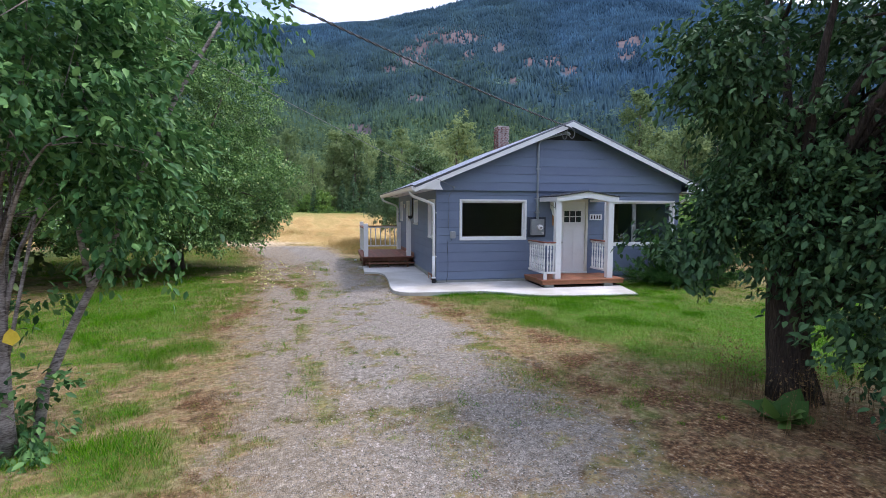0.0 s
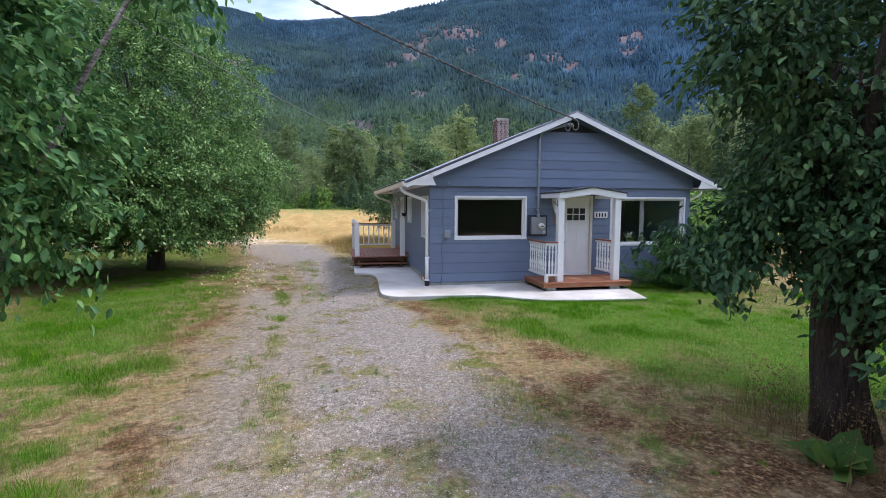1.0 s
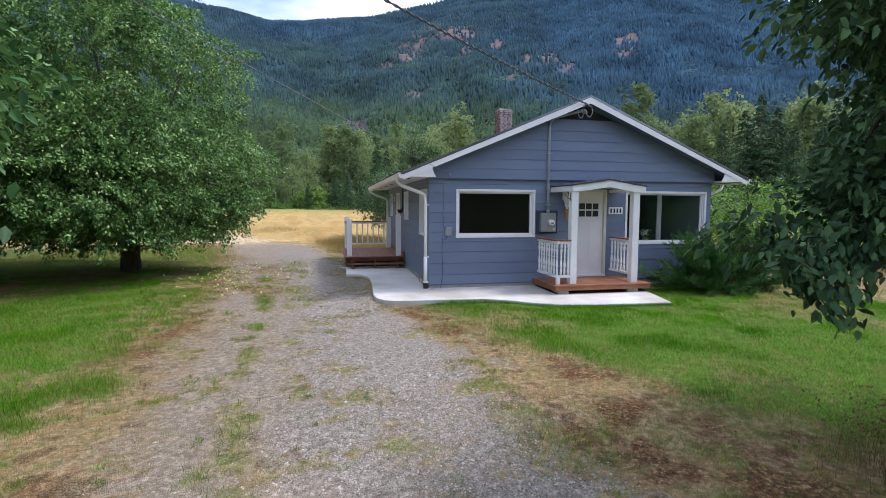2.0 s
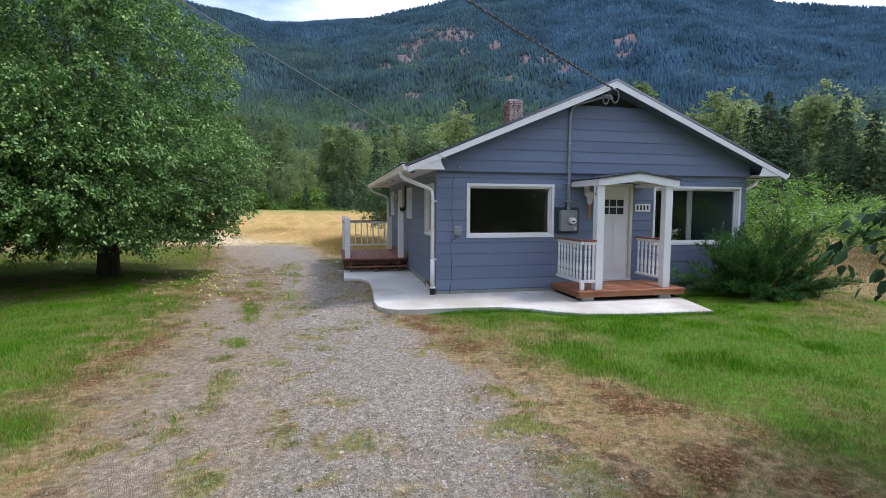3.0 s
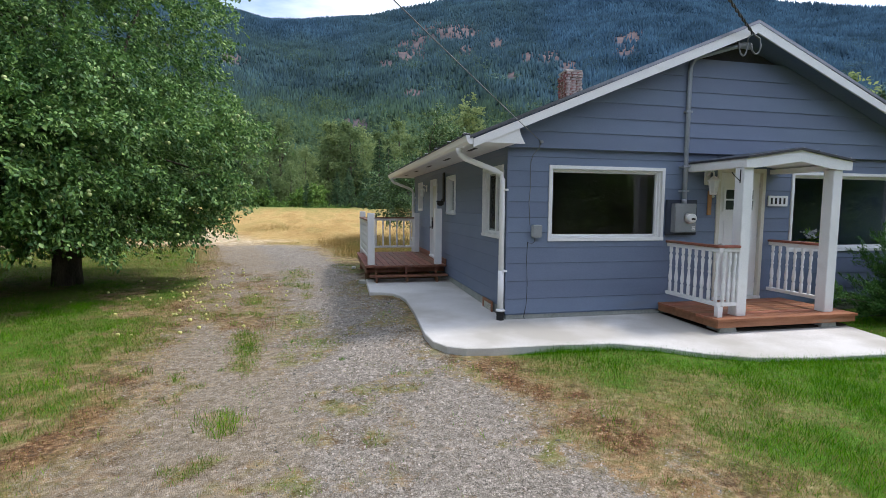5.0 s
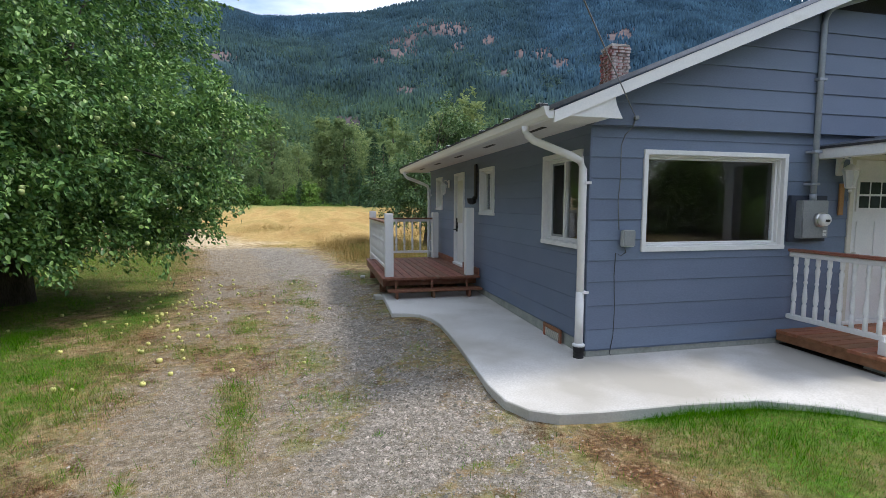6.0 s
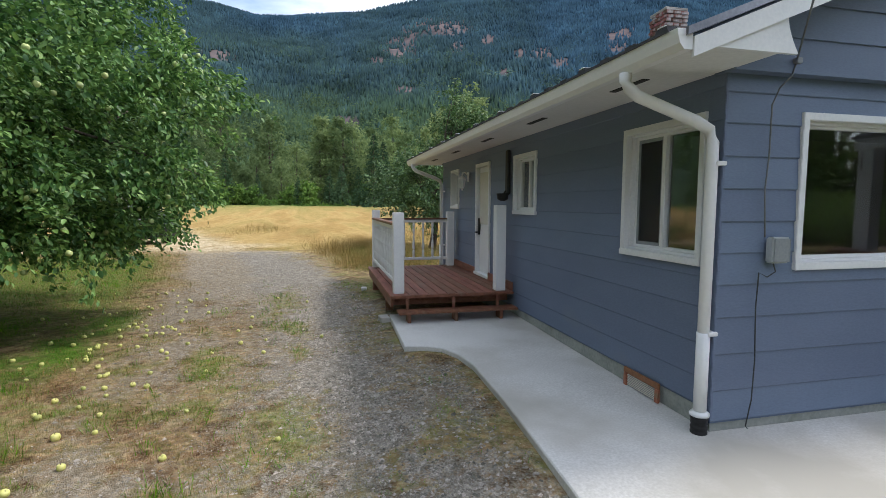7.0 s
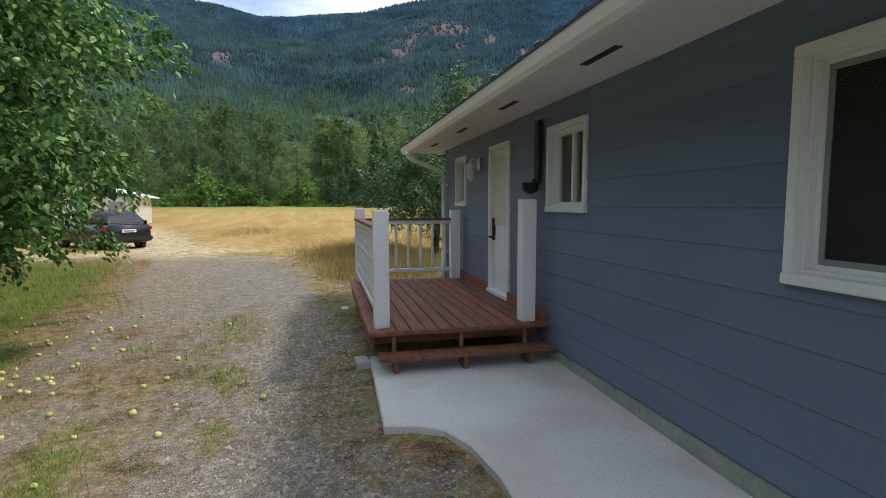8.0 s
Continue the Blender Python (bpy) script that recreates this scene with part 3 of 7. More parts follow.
def ground_material():
    m = bpy.data.materials.new("gravel_grass_and_soil")
    m.use_nodes = True
    n, l = m.node_tree.nodes, m.node_tree.links
    b = n["Principled BSDF"]
    co = n.new("ShaderNodeTexCoord")
    at = n.new("ShaderNodeAttribute")
    at.attribute_name = "zones"
    sep = n.new("ShaderNodeSeparateColor")
    l.new(at.outputs["Color"], sep.inputs["Color"])

    def tex(scale, detail=4, kind="ShaderNodeTexNoise", squeeze=1.0):
        t, mp = n.new(kind), n.new("ShaderNodeMapping")
        mp.inputs["Scale"].default_value = (1.0, squeeze, 1.0)
        l.new(co.outputs["Object"], mp.inputs["Vector"])
        t.inputs["Scale"].default_value = scale
        if kind == "ShaderNodeTexNoise":
            t.inputs["Detail"].default_value = detail
        l.new(mp.outputs["Vector"], t.inputs["Vector"])
        return t

    def ramp(src, stops):
        r = n.new("ShaderNodeValToRGB")
        while len(r.color_ramp.elements) < len(stops):
            r.color_ramp.elements.new(0.5)
        for e, (p, c) in zip(r.color_ramp.elements, stops):
            e.position, e.color = p, (*c, 1)
        l.new(src, r.inputs["Fac"])
        return r.outputs["Color"]

    def mix(fac, c1, c2, kind="MIX"):
        x = n.new("ShaderNodeMixRGB")
        x.blend_type = kind
        if isinstance(fac, float):
            x.inputs["Fac"].default_value = fac
        else:
            l.new(fac, x.inputs["Fac"])
        l.new(c1, x.inputs[1])
        l.new(c2, x.inputs[2])
        return x.outputs["Color"]

    def edge(src, wob, k=0.5, w=0.30):
        """Sharpens a mask with noise, so that zones break up into grains."""
        a = n.new("ShaderNodeMath")
        a.operation = "MULTIPLY_ADD"
        a.inputs[1].default_value = k
        l.new(wob, a.inputs[0])
        l.new(src, a.inputs[2])
        r = n.new("ShaderNodeMapRange")
        r.inputs["From Min"].default_value, r.inputs["From Max"].default_value = 0.5 + k * 0.5 - w, 0.5 + k * 0.5 + w
        l.new(a.outputs[0], r.inputs["Value"])
        return r.outputs["Result"]

    grains = tex(105, 2, "ShaderNodeTexVoronoi")
    pebble = tex(52, 2, "ShaderNodeTexVoronoi")
    mid, big, fine = tex(9, 6), tex(1.3, 5), tex(130, 3)
    stones = ramp(grains.outputs["Color"], [(0.0, (0.060, 0.054, 0.047)), (0.4, (0.195, 0.177, 0.148)), (0.75, (0.325, 0.298, 0.255)), (1.0, (0.48, 0.45, 0.395))])
    sand = ramp(fine.outputs["Fac"], [(0.3, (0.120, 0.090, 0.056)), (0.5, (0.270, 0.218, 0.146)), (0.75, (0.43, 0.365, 0.262))])
    worn = n.new("ShaderNodeAttribute")
    worn.attribute_name = "sandy"
    gravel = mix(edge(worn.outputs["Fac"], mid.outputs["Fac"], 1.2), stones, sand)
    specks = ramp(pebble.outputs["Color"], [(0.0, (0.060, 0.054, 0.048)), (0.25, (0.165, 0.150, 0.128)), (0.7, (0.315, 0.288, 0.248)), (1.0, (0.54, 0.505, 0.45))])
    gravel = mix(0.38, gravel, specks)
    turf = mix(big.outputs["Fac"], ramp(mid.outputs["Fac"], [(0.3, (0.044, 0.145, 0.007)), (0.7, (0.095, 0.240, 0.014))]), ramp(fine.outputs["Fac"], [(0.35, (0.040, 0.110, 0.008)), (0.65, (0.105, 0.215, 0.020))]))
    thatch = tex(48, 7)
    mottle = tex(2.6, 8)
    turf = mix(ramp(mottle.outputs["Fac"], [(0.52, (0, 0, 0)), (0.66, (0.42, 0.42, 0.42))]), turf, ramp(thatch.outputs["Fac"], [(0.34, (0.055, 0.060, 0.018)), (0.5, (0.17, 0.165, 0.045)), (0.66, (0.33, 0.26, 0.11))]))
    clump = n.new("ShaderNodeMath")
    clump.operation = "MULTIPLY_ADD"
    clump.inputs[1].default_value = 0.45
    half = n.new("ShaderNodeMath")
    half.operation = "MULTIPLY"
    half.inputs[1].default_value = 0.55
    l.new(thatch.outputs["Fac"], half.inputs[0])
    l.new(mid.outputs["Fac"], clump.inputs[0])
    l.new(half.outputs[0], clump.inputs[2])
    dapple = tex(3.6, 7)
    straw = mix(0.42, ramp(dapple.outputs["Fac"], [(0.39, (0.080, 0.046, 0.026)), (0.44, (0.23, 0.135, 0.068)), (0.50, (0.42, 0.315, 0.185)), (0.55, (0.185, 0.175, 0.060)), (0.62, (0.36, 0.235, 0.115))]), ramp(thatch.outputs["Fac"], [(0.32, (0.060, 0.045, 0.024)), (0.5, (0.25, 0.178, 0.095)), (0.68, (0.54, 0.43, 0.275))]))
    crumbs = tex(26, 9)
    crumb = n.new("ShaderNodeMapRange")
    crumb.inputs["From Min"].default_value, crumb.inputs["From Max"].default_value = 0.36, 0.68
    l.new(crumbs.outputs["Fac"], crumb.inputs["Value"])
    litter = ramp(crumb.outputs["Result"], [(0.0, (0.062, 0.034, 0.018)), (0.3, (0.120, 0.062, 0.030)), (0.55, (0.185, 0.098, 0.045)), (0.78, (0.26, 0.160, 0.082)), (1.0, (0.39, 0.29, 0.175))])
    col = mix(edge(sep.outputs["Green"], clump.outputs[0], 2.0, 0.5), straw, turf)
    col = mix(edge(sep.outputs["Blue"], clump.outputs[0], 2.4), col, litter)
    col = mix(edge(sep.outputs["Red"], clump.outputs[0], 2.6), col, gravel)
    wide = tex(0.30, 8, squeeze=0.16)
    pale = ramp(dapple.outputs["Fac"], [(0.35, (0.36, 0.27, 0.14)), (0.55, (0.56, 0.46, 0.30)), (0.7, (0.66, 0.56, 0.40))])
    gold = mix(0.34, ramp(wide.outputs["Fac"], [(0.36, (0.26, 0.19, 0.058)), (0.44, (0.36, 0.22, 0.075)), (0.51, (0.46, 0.32, 0.125)), (0.57, (0.31, 0.235, 0.075)), (0.64, (0.44, 0.30, 0.115))]), ramp(dapple.outputs["Fac"], [(0.32, (0.17, 0.13, 0.045)), (0.5, (0.40, 0.28, 0.10)), (0.68, (0.58, 0.44, 0.21))]))
    sepc = n.new("ShaderNodeSeparateXYZ")
    l.new(co.outputs["Object"], sepc.inputs[0])
    off = n.new("ShaderNodeMapRange")
    off.inputs["From Min"].default_value, off.inputs["From Max"].default_value = 55, 120
    l.new(sepc.outputs["Y"], off.inputs["Value"])
    gold = mix(edge(off.outputs["Result"], wide.outputs["Fac"], 1.0), gold, ramp(dapple.outputs["Fac"], [(0.35, (0.12, 0.15, 0.035)), (0.65, (0.26, 0.27, 0.08))]))
    gold = mix(edge(sep.outputs["Red"], clump.outputs[0], 1.2), gold, pale)
    col = mix(edge(at.outputs["Alpha"], clump.outputs[0], 1.8), gold, col)
    uneven = tex(13, 10)
    col = mix(1.0, col, ramp(uneven.outputs["Fac"], [(0.34, (0.38, 0.37, 0.35)), (0.46, (0.48, 0.478, 0.47)), (0.53, (0.52, 0.52, 0.52)), (0.66, (0.68, 0.675, 0.665))]), "OVERLAY")
    l.new(col, b.inputs["Base Color"])
    b.inputs["Roughness"].default_value, b.inputs["Specular IOR Level"].default_value = 0.95, 0.15
    hsum = n.new("ShaderNodeMath")
    hsum.operation = "ADD"
    l.new(grains.outputs["Distance"], hsum.inputs[0])
    l.new(thatch.outputs["Fac"], hsum.inputs[1])
    bp = n.new("ShaderNodeBump")
    bp.inputs["Strength"].default_value, bp.inputs["Distance"].default_value = 0.7, 0.02
    l.new(hsum.outputs[0], bp.inputs["Height"])
    l.new(bp.outputs["Normal"], b.inputs["Normal"])
    return m


GROUND_MAT = ground_material()
make_ground()

# concrete walk that wraps the corner of the house
WALK_EDGE = [(-1.82, 4.28), (-1.86, 2.66), (-1.62, 2.60), (-1.45, 2.49), (-1.33, 2.24), (-1.27, 1.85), (-1.28, 0.9), (-1.33, 0.0), (-1.36, -0.55), (-1.33, -0.95), (-1.20, -1.20),
             (-0.98, -1.33), (-0.64, -1.37), (0.2, -1.39), (0.95, -1.46), (1.45, -1.74), (1.85, -2.08), (2.3, -2.32), (3.0, -2.45), (4.72, -2.54), (5.02, -1.2), (5.05, 0.02), (0.02, 0.02), (0.02, 4.28)]


def make_walk():
    bm = bmesh.new()
    prism(bm, WALK_EDGE, "z", -0.30, -0.025)
    for v in bm.verts:
        if v.co.z > -0.1:
            v.co.z += -0.015 + 0.014 * v.co.y
    es = [e for e in bm.edges if all(v.co.z > -0.2 for v in e.verts)]
    bmesh.ops.bevel(bm, geom=es, offset=0.010, segments=1, affect="EDGES")
    ob = part("pavement", bm, CONCRETE)
    tagged(ob, "pale new concrete walk curving round the house corner", "pavement", "", "structure")


make_walk()

# ---- house ----
HOUSE_W, HOUSE_L = 7.70, 8.40
RIDGE_X, RIDGE_Z, EAVE_Z, OVER, RAKE = 3.85, 4.55, 2.66, 0.68, 0.46
SLOPE = (RIDGE_Z - EAVE_Z) / (RIDGE_X + OVER)
COURSES = [0.045, 0.275, 0.55, 0.825, 1.068, 1.30, 1.53, 1.765, 1.995, 2.228, 2.445, 2.60]
SIDE_COURSES = [0.13, 0.34, 0.60, 0.88, 1.11, 1.34, 1.56, 1.79, 2.02, 2.25, 2.48, 2.62]
GABLE_Z = 2.575

house = thing("house", (RIDGE_X, HOUSE_L / 2, -0.02), "single-storey house with blue-grey lap siding and white trim", "house")


def top_of_roof(x):
    return RIDGE_Z - SLOPE * abs(x - RIDGE_X)


def board_mesh(course, lo, hi, a0, a1, wall):
    """One lap board, or what an opening leaves of it: further out at its foot, with a rounded lower edge."""
    zb, zt = course
    d = 0.010 if wall in ("left", "right") else 0.014
    def off(z):
        return d + (0.002 - d) * (z - zb) / (zt - zb)
    if lo == zb:
        prof = [(0.0, zb + 0.006), (d - 0.005, zb), (d, zb + 0.008), (off(hi), hi), (0.0, hi)]
    else:
        prof = [(0.0, lo), (off(lo), lo), (off(hi), hi), (0.0, hi)]
    bm = bmesh.new()
    def at(o, z, a):
        return {"front": (a, -o, z), "left": (-o, a, z), "right": (HOUSE_W + o, a, z), "back": (a, HOUSE_L + o, z)}[wall]
    u = [bm.verts.new(at(o, z, a0)) for o, z in prof]
    v = [bm.verts.new(at(o, z, a1)) for o, z in prof]
    k = len(prof)
    bm.faces.new(u)
    bm.faces.new(v[::-1])
    for i in range(k):
        bm.faces.new((u[i], v[i], v[(i + 1) % k], u[(i + 1) % k]))
    bmesh.ops.recalc_face_normals(bm, faces=bm.faces)
    return bm


def clad(wall_ob, wall, a0, a1, holes, courses):
    """Courses of boards on a wall, cut round its openings."""
    for zb, zt in zip(courses, courses[1:]):
        near = [h for h in holes if h[2] < zt and h[3] > zb]
        cuts = sorted({a0, a1, *[a for h in near for a in h[:2]]})
        for s, e in zip(cuts, cuts[1:]):
            mid, start, spans = (s + e) / 2, zb, []
            for h in near:
                if h[0] < mid < h[1]:
                    if h[2] > zb:
                        spans.append((zb, h[2]))
                    start = h[3]
            if start < zt:
                spans.append((start, zt))
            for lo, hi in spans:
                if hi - lo > 0.008 and e - s > 0.005:
                    part("siding_board", board_mesh((zb, zt), lo, hi, s, e, wall), SIDING, wall_ob)


def wall_with_holes(name, wall, a0, a1, z0, z1, holes, thick=0.14):
    """A solid wall in blocks round its openings."""
    bm = bmesh.new()
    cuts = sorted({z0, z1, *[z for h in holes for z in h[2:]]})
    for lo, hi in zip(cuts, cuts[1:]):
        mid, start = (lo + hi) / 2, a0
        for h in sorted(h for h in holes if h[2] < mid < h[3]) + [(a1, a1, 0, 0)]:
            if h[0] - start > 0.001:
                b = {"front": ((start, 0, lo), (h[0], thick, hi)), "left": ((0, start, lo), (thick, h[0], hi)),
                     "right": ((HOUSE_W - thick, start, lo), (HOUSE_W, h[0], hi)), "back": ((start, HOUSE_L - thick, lo), (h[0], HOUSE_L, hi))}[wall]
                box(bm, *b)
            start = h[1]
    return part(name, bm, SIDING_EDGE, house)


WIN_A = (0.66, 2.67, 1.165, 2.33)
WIN_B = (5.16, 7.56, 0.95, 2.33)
DOOR_A = (3.66, 4.62, 0.17, 2.36)
WIN_S = (0.15, 1.185, 1.19, 2.335)
WIN_T = (3.16, 3.96, 1.51, 2.36)
DOOR_S = (5.02, 5.80, 0.40, 2.37)
WIN_U = (6.98, 7.62, 1.56, 2.37)
front = wall_with_holes("wall", "front", 0, HOUSE_W, 0.03, 2.62, [WIN_A, WIN_B, DOOR_A])
left = wall_with_holes("wall", "left", 0.14, HOUSE_L - 0.14, 0.12, 2.62, [WIN_S, WIN_T, DOOR_S, WIN_U])
right = wall_with_holes("wall", "right", 0.14, HOUSE_L - 0.14, 0.12, 2.62, [])
back = wall_with_holes("wall", "back", 0, HOUSE_W, -0.02, 2.62, [])
clad(front, "front", -0.004, HOUSE_W + 0.004, [WIN_A, WIN_B, DOOR_A], COURSES)
clad(left, "left", -0.004, HOUSE_L, [WIN_S, WIN_T, DOOR_S, WIN_U], SIDE_COURSES)
clad(right, "right", -0.004, HOUSE_L, [], SIDE_COURSES)
clad(back, "back", 0, HOUSE_W, [], COURSES)
for cx, cy in ((0, 0), (HOUSE_W, 0)):
    part("corner_bead", boxed((cx - 0.013, cy - 0.013, 0.05), (cx + 0.013, cy + 0.013, 2.55), 0.004), SIDING, front)


def make_foundation():
    bm = bmesh.new()
    box(bm, (0.015, 0.015, -0.35), (HOUSE_W - 0.015, HOUSE_L - 0.015, 0.029))
    for x in (0.012, HOUSE_W - 0.142):
        box(bm, (x, 0.142, 0.0), (x + 0.13, HOUSE_L - 0.142, 0.119))
    part("foundation", bm, FOUNDATION, house, "grey-green weathered concrete foundation")


make_foundation()


def make_gable(y, out, sign):
    """A gable end standing a little proud of the wall below, clad in boards that follow the rake."""
    zs = [GABLE_Z, 2.82, 3.055, 3.295, 3.535, 3.775, 4.06]
    def half(z):
        return min(HOUSE_W / 2 + 0.02, max(0.02, (RIDGE_Z - 0.10 - z) / SLOPE))
    core = bmesh.new()
    h1 = half(zs[0])
    k = (RIDGE_Z - 0.10 - h1 * SLOPE)
    ht = half(zs[-1])
    prism(core, [(RIDGE_X - h1, GABLE_Z), (RIDGE_X + h1, GABLE_Z), (RIDGE_X + h1, k), (RIDGE_X + ht, zs[-1]), (RIDGE_X - ht, zs[-1]), (RIDGE_X - h1, k)], "y", y, y + sign * 0.10)
    g = part("gable", core, SIDING_EDGE, house)
    part("peak_panel", prismed([(RIDGE_X - ht, zs[-1] + 0.001), (RIDGE_X + ht, zs[-1] + 0.001), (RIDGE_X, RIDGE_Z - 0.10)], "y", y + sign * 0.02, y + sign * 0.10), DARK_EDGE, g, "dark recessed peak of the gable")
    for zb, zt in zip(zs, zs[1:]):
        bm = bmesh.new()
        ys = (y, y - sign * (out + 0.022), y - sign * (out + 0.006))
        w0, w1 = half(zb), half(zt)
        bm.verts.ensure_lookup_table()
        a = [bm.verts.new((RIDGE_X + s * w, yy, z)) for s, w, yy, z in ((-1, w0, ys[1], zb), (1, w0, ys[1], zb), (1, w1, ys[2], zt), (-1, w1, ys[2], zt))]
        b = [bm.verts.new((RIDGE_X + s * w, ys[0], z)) for s, w, z in ((-1, w0, zb), (1, w0, zb), (1, w1, zt), (-1, w1, zt))]
        bm.faces.new(a)
        bm.faces.new(b[::-1])
        for i in range(4):
            bm.faces.new((a[i], b[i], b[(i + 1) % 4], a[(i + 1) % 4]))
        bmesh.ops.recalc_face_normals(bm, faces=bm.faces)
        part("siding_board", bm, SIDING, g)


make_gable(0.0, 0.075, 1)
make_gable(HOUSE_L, 0.02, -1)


def make_roof():
    y0, y1 = -RAKE, HOUSE_L + RAKE - 0.02
    deck = bmesh.new()
    t = 0.10
    prism(deck, [(-OVER, EAVE_Z - 0.02), (RIDGE_X, RIDGE_Z - 0.02), (HOUSE_W + OVER, EAVE_Z - 0.02), (HOUSE_W + OVER, EAVE_Z - t), (RIDGE_X, RIDGE_Z - t), (-OVER, EAVE_Z - t)], "y", y0 + 0.02, y1 - 0.02)
    roof = part("roof", deck, SIDING_EDGE, house, "low gable roof in grey ribbed steel with dark edges")
    n = 10
    for side in (-1, 1):
        for i in range(n):
            a, b = y0 - 0.02 + (y1 - y0 + 0.04) * i / n, y0 - 0.02 + (y1 - y0 + 0.04) * (i + 1) / n
            bm = bmesh.new()
            w = b - a
            prof = []
            for k in range(3):
                c = a + w * (k + 0.5) / 3
                prof += [(c - 0.13, 0.0), (c - 0.035, 0.0), (c - 0.02, 0.022), (c + 0.02, 0.022), (c + 0.035, 0.0)]
            prof = [(a, 0.0)] + prof + [(b - 0.001, 0.0)]
            rows = []
            for x, over in ((RIDGE_X + side * 0.01, 0), (RIDGE_X + side * (RIDGE_X + OVER + 0.05), 1)):
                z = RIDGE_Z - SLOPE * abs(x - RIDGE_X)
                rows.append(([bm.verts.new((x, p, z + h)) for p, h in prof], [bm.verts.new((x, p, z + h - 0.012)) for p, h in prof]))
            for lvl in (0, 1):
                for j in range(len(prof) - 1):
                    bm.faces.new((rows[0][lvl][j], rows[0][lvl][j + 1], rows[1][lvl][j + 1], rows[1][lvl][j]))
            for r in rows:
                for j in range(len(prof) - 1):
                    bm.faces.new((r[0][j], r[0][j + 1], r[1][j + 1], r[1][j]))
            bmesh.ops.recalc_face_normals(bm, faces=bm.faces)
            part("roof_panel", bm, ROOF, roof)
    for y in (y0 - 0.035, y1 + 0.005):
        for side in (-1, 1):
            bm = bmesh.new()
            e = RIDGE_X + side * (RIDGE_X + OVER + 0.05)
            ez = RIDGE_Z - SLOPE * abs(e - RIDGE_X)
            prism(bm, [(RIDGE_X, RIDGE_Z + 0.028), (e, ez + 0.028), (e, ez - 0.020), (RIDGE_X, RIDGE_Z - 0.020)], "y", y, y + 0.03)
            part("rake_flashing", bm, EDGE_METAL, roof, "grey metal rake flashing")
            bm = bmesh.new()
            prism(bm, [(RIDGE_X, RIDGE_Z - 0.020), (e - side * 0.05, ez + 0.02 - 0.040), (e - side * 0.05, ez - 0.135), (RIDGE_X, RIDGE_Z - 0.165)], "y", y + 0.008, y + 0.033)
            part("fascia", bm, WHITE, roof, "white rake fascia board")
    bm = bmesh.new()
    prism(bm, [(RIDGE_X - 0.16, RIDGE_Z - 0.06 + 0.025), (RIDGE_X, RIDGE_Z + 0.035), (RIDGE_X + 0.16, RIDGE_Z - 0.06 + 0.025), (RIDGE_X + 0.16, RIDGE_Z - 0.045), (RIDGE_X, RIDGE_Z + 0.02), (RIDGE_X - 0.16, RIDGE_Z - 0.045)], "y", y0 - 0.03, y1 + 0.03)
    part("ridge_cap", bm, DARK_EDGE, roof, "dark metal ridge cap")
    for side in (-1, 1):
        sx = RIDGE_X + side * (RIDGE_X + OVER)
        ix = RIDGE_X + side * (RIDGE_X + 0.005)
        lo, hi = sorted((sx - side * 0.02, ix))
        sof = part("soffit", boxed((lo, y0 + 0.03, 2.59), (hi, y1 - 0.03, 2.607)), SOFFIT, roof, "white boxed eave soffit")
        for k in range(5):
            yy = 0.35 + k * 1.75
            c = sx - side * 0.28
            part("soffit_vent", boxed((c - 0.03, yy, 2.584), (c + 0.03, yy + 0.45, 2.5895)), BLACK, sof, "dark slotted soffit vent")
        lo, hi = sorted((sx, sx - side * 0.022))
        part("fascia", boxed((lo, y0 + 0.03, 2.56), (hi, y1 - 0.03, 2.64)), WHITE, roof)
        # boxed return with a curved inner edge, at both ends
        for y in (y0 + 0.001, y1 - 0.001):
            inner = RIDGE_X + side * (RIDGE_X - 0.08)
            pts = [(sx, 2.575)]
            pts.append((inner, 2.575))
            for k in range(1, 7):
                a = k / 6
                pts.append((inner + side * (0.09 * math.sin(a * math.pi / 2)), 2.575 + (top_of_roof(inner + side * 0.10) - 0.13 - 2.575) * a))
            pts.append((sx, EAVE_Z - 0.05))
            d = 0.026 if y < 0 else -0.026
            part("eave_return", prismed(pts, "y", y - d * 0.4, y + d * 0.6), WHITE, roof, "white boxed eave return with curved end")
    # dark notched edge of the roofing over each gutter
    for side in (-1, 1):
        ex = RIDGE_X + side * (RIDGE_X + OVER + 0.115)
        bm = bmesh.new()
        lo, hi = min(ex, ex - side * 0.09), max(ex, ex - side * 0.09)
        box(bm, (lo, y0 + 0.06, 2.658), (hi, y1, 2.676))
        for k in range(30):
            yy = y0 + 0.1 + k * (y1 - y0 - 0.2) / 29
            box(bm, (lo, yy - 0.03, 2.6745), (hi, yy + 0.075, 2.690 + 0.008 * (k % 3 == 0)))
        part("drip_edge", bm, DARK_EDGE, roof, "dark notched lower edge of the roofing")
        # Pale tabs paint in sky glints along the metal roof edge.
        for k in range(0, 30, 3):
            yy = y0 + 0.1 + k * (y1 - y0 - 0.2) / 29
            part("shingle_tab", boxed((lo - 0.004, yy - 0.01, 2.6990), (hi + 0.004, yy + 0.06, 2.7065), 0.002), VINYL, roof, "pale tab painting in a sky glint on the edge")
    # gutters
    for side in (-1, 1):
        gx = RIDGE_X + side * (RIDGE_X + OVER + 0.002)
        prof = [(0, 0.0), (0.055, 0.0), (0.085, 0.035), (0.10, 0.085), (0.105, 0.115), (0.095, 0.115), (0.088, 0.085), (0.072, 0.04), (0.05, 0.012), (0.012, 0.012), (0.012, 0.11), (0, 0.11)]
        bm = prismed([(gx + side * p, 2.545 + h) for p, h in prof], "y", y0 - 0.01, y1 + 0.01)
        g = part("gutter", bm, VINYL, house, "white metal eave gutter")
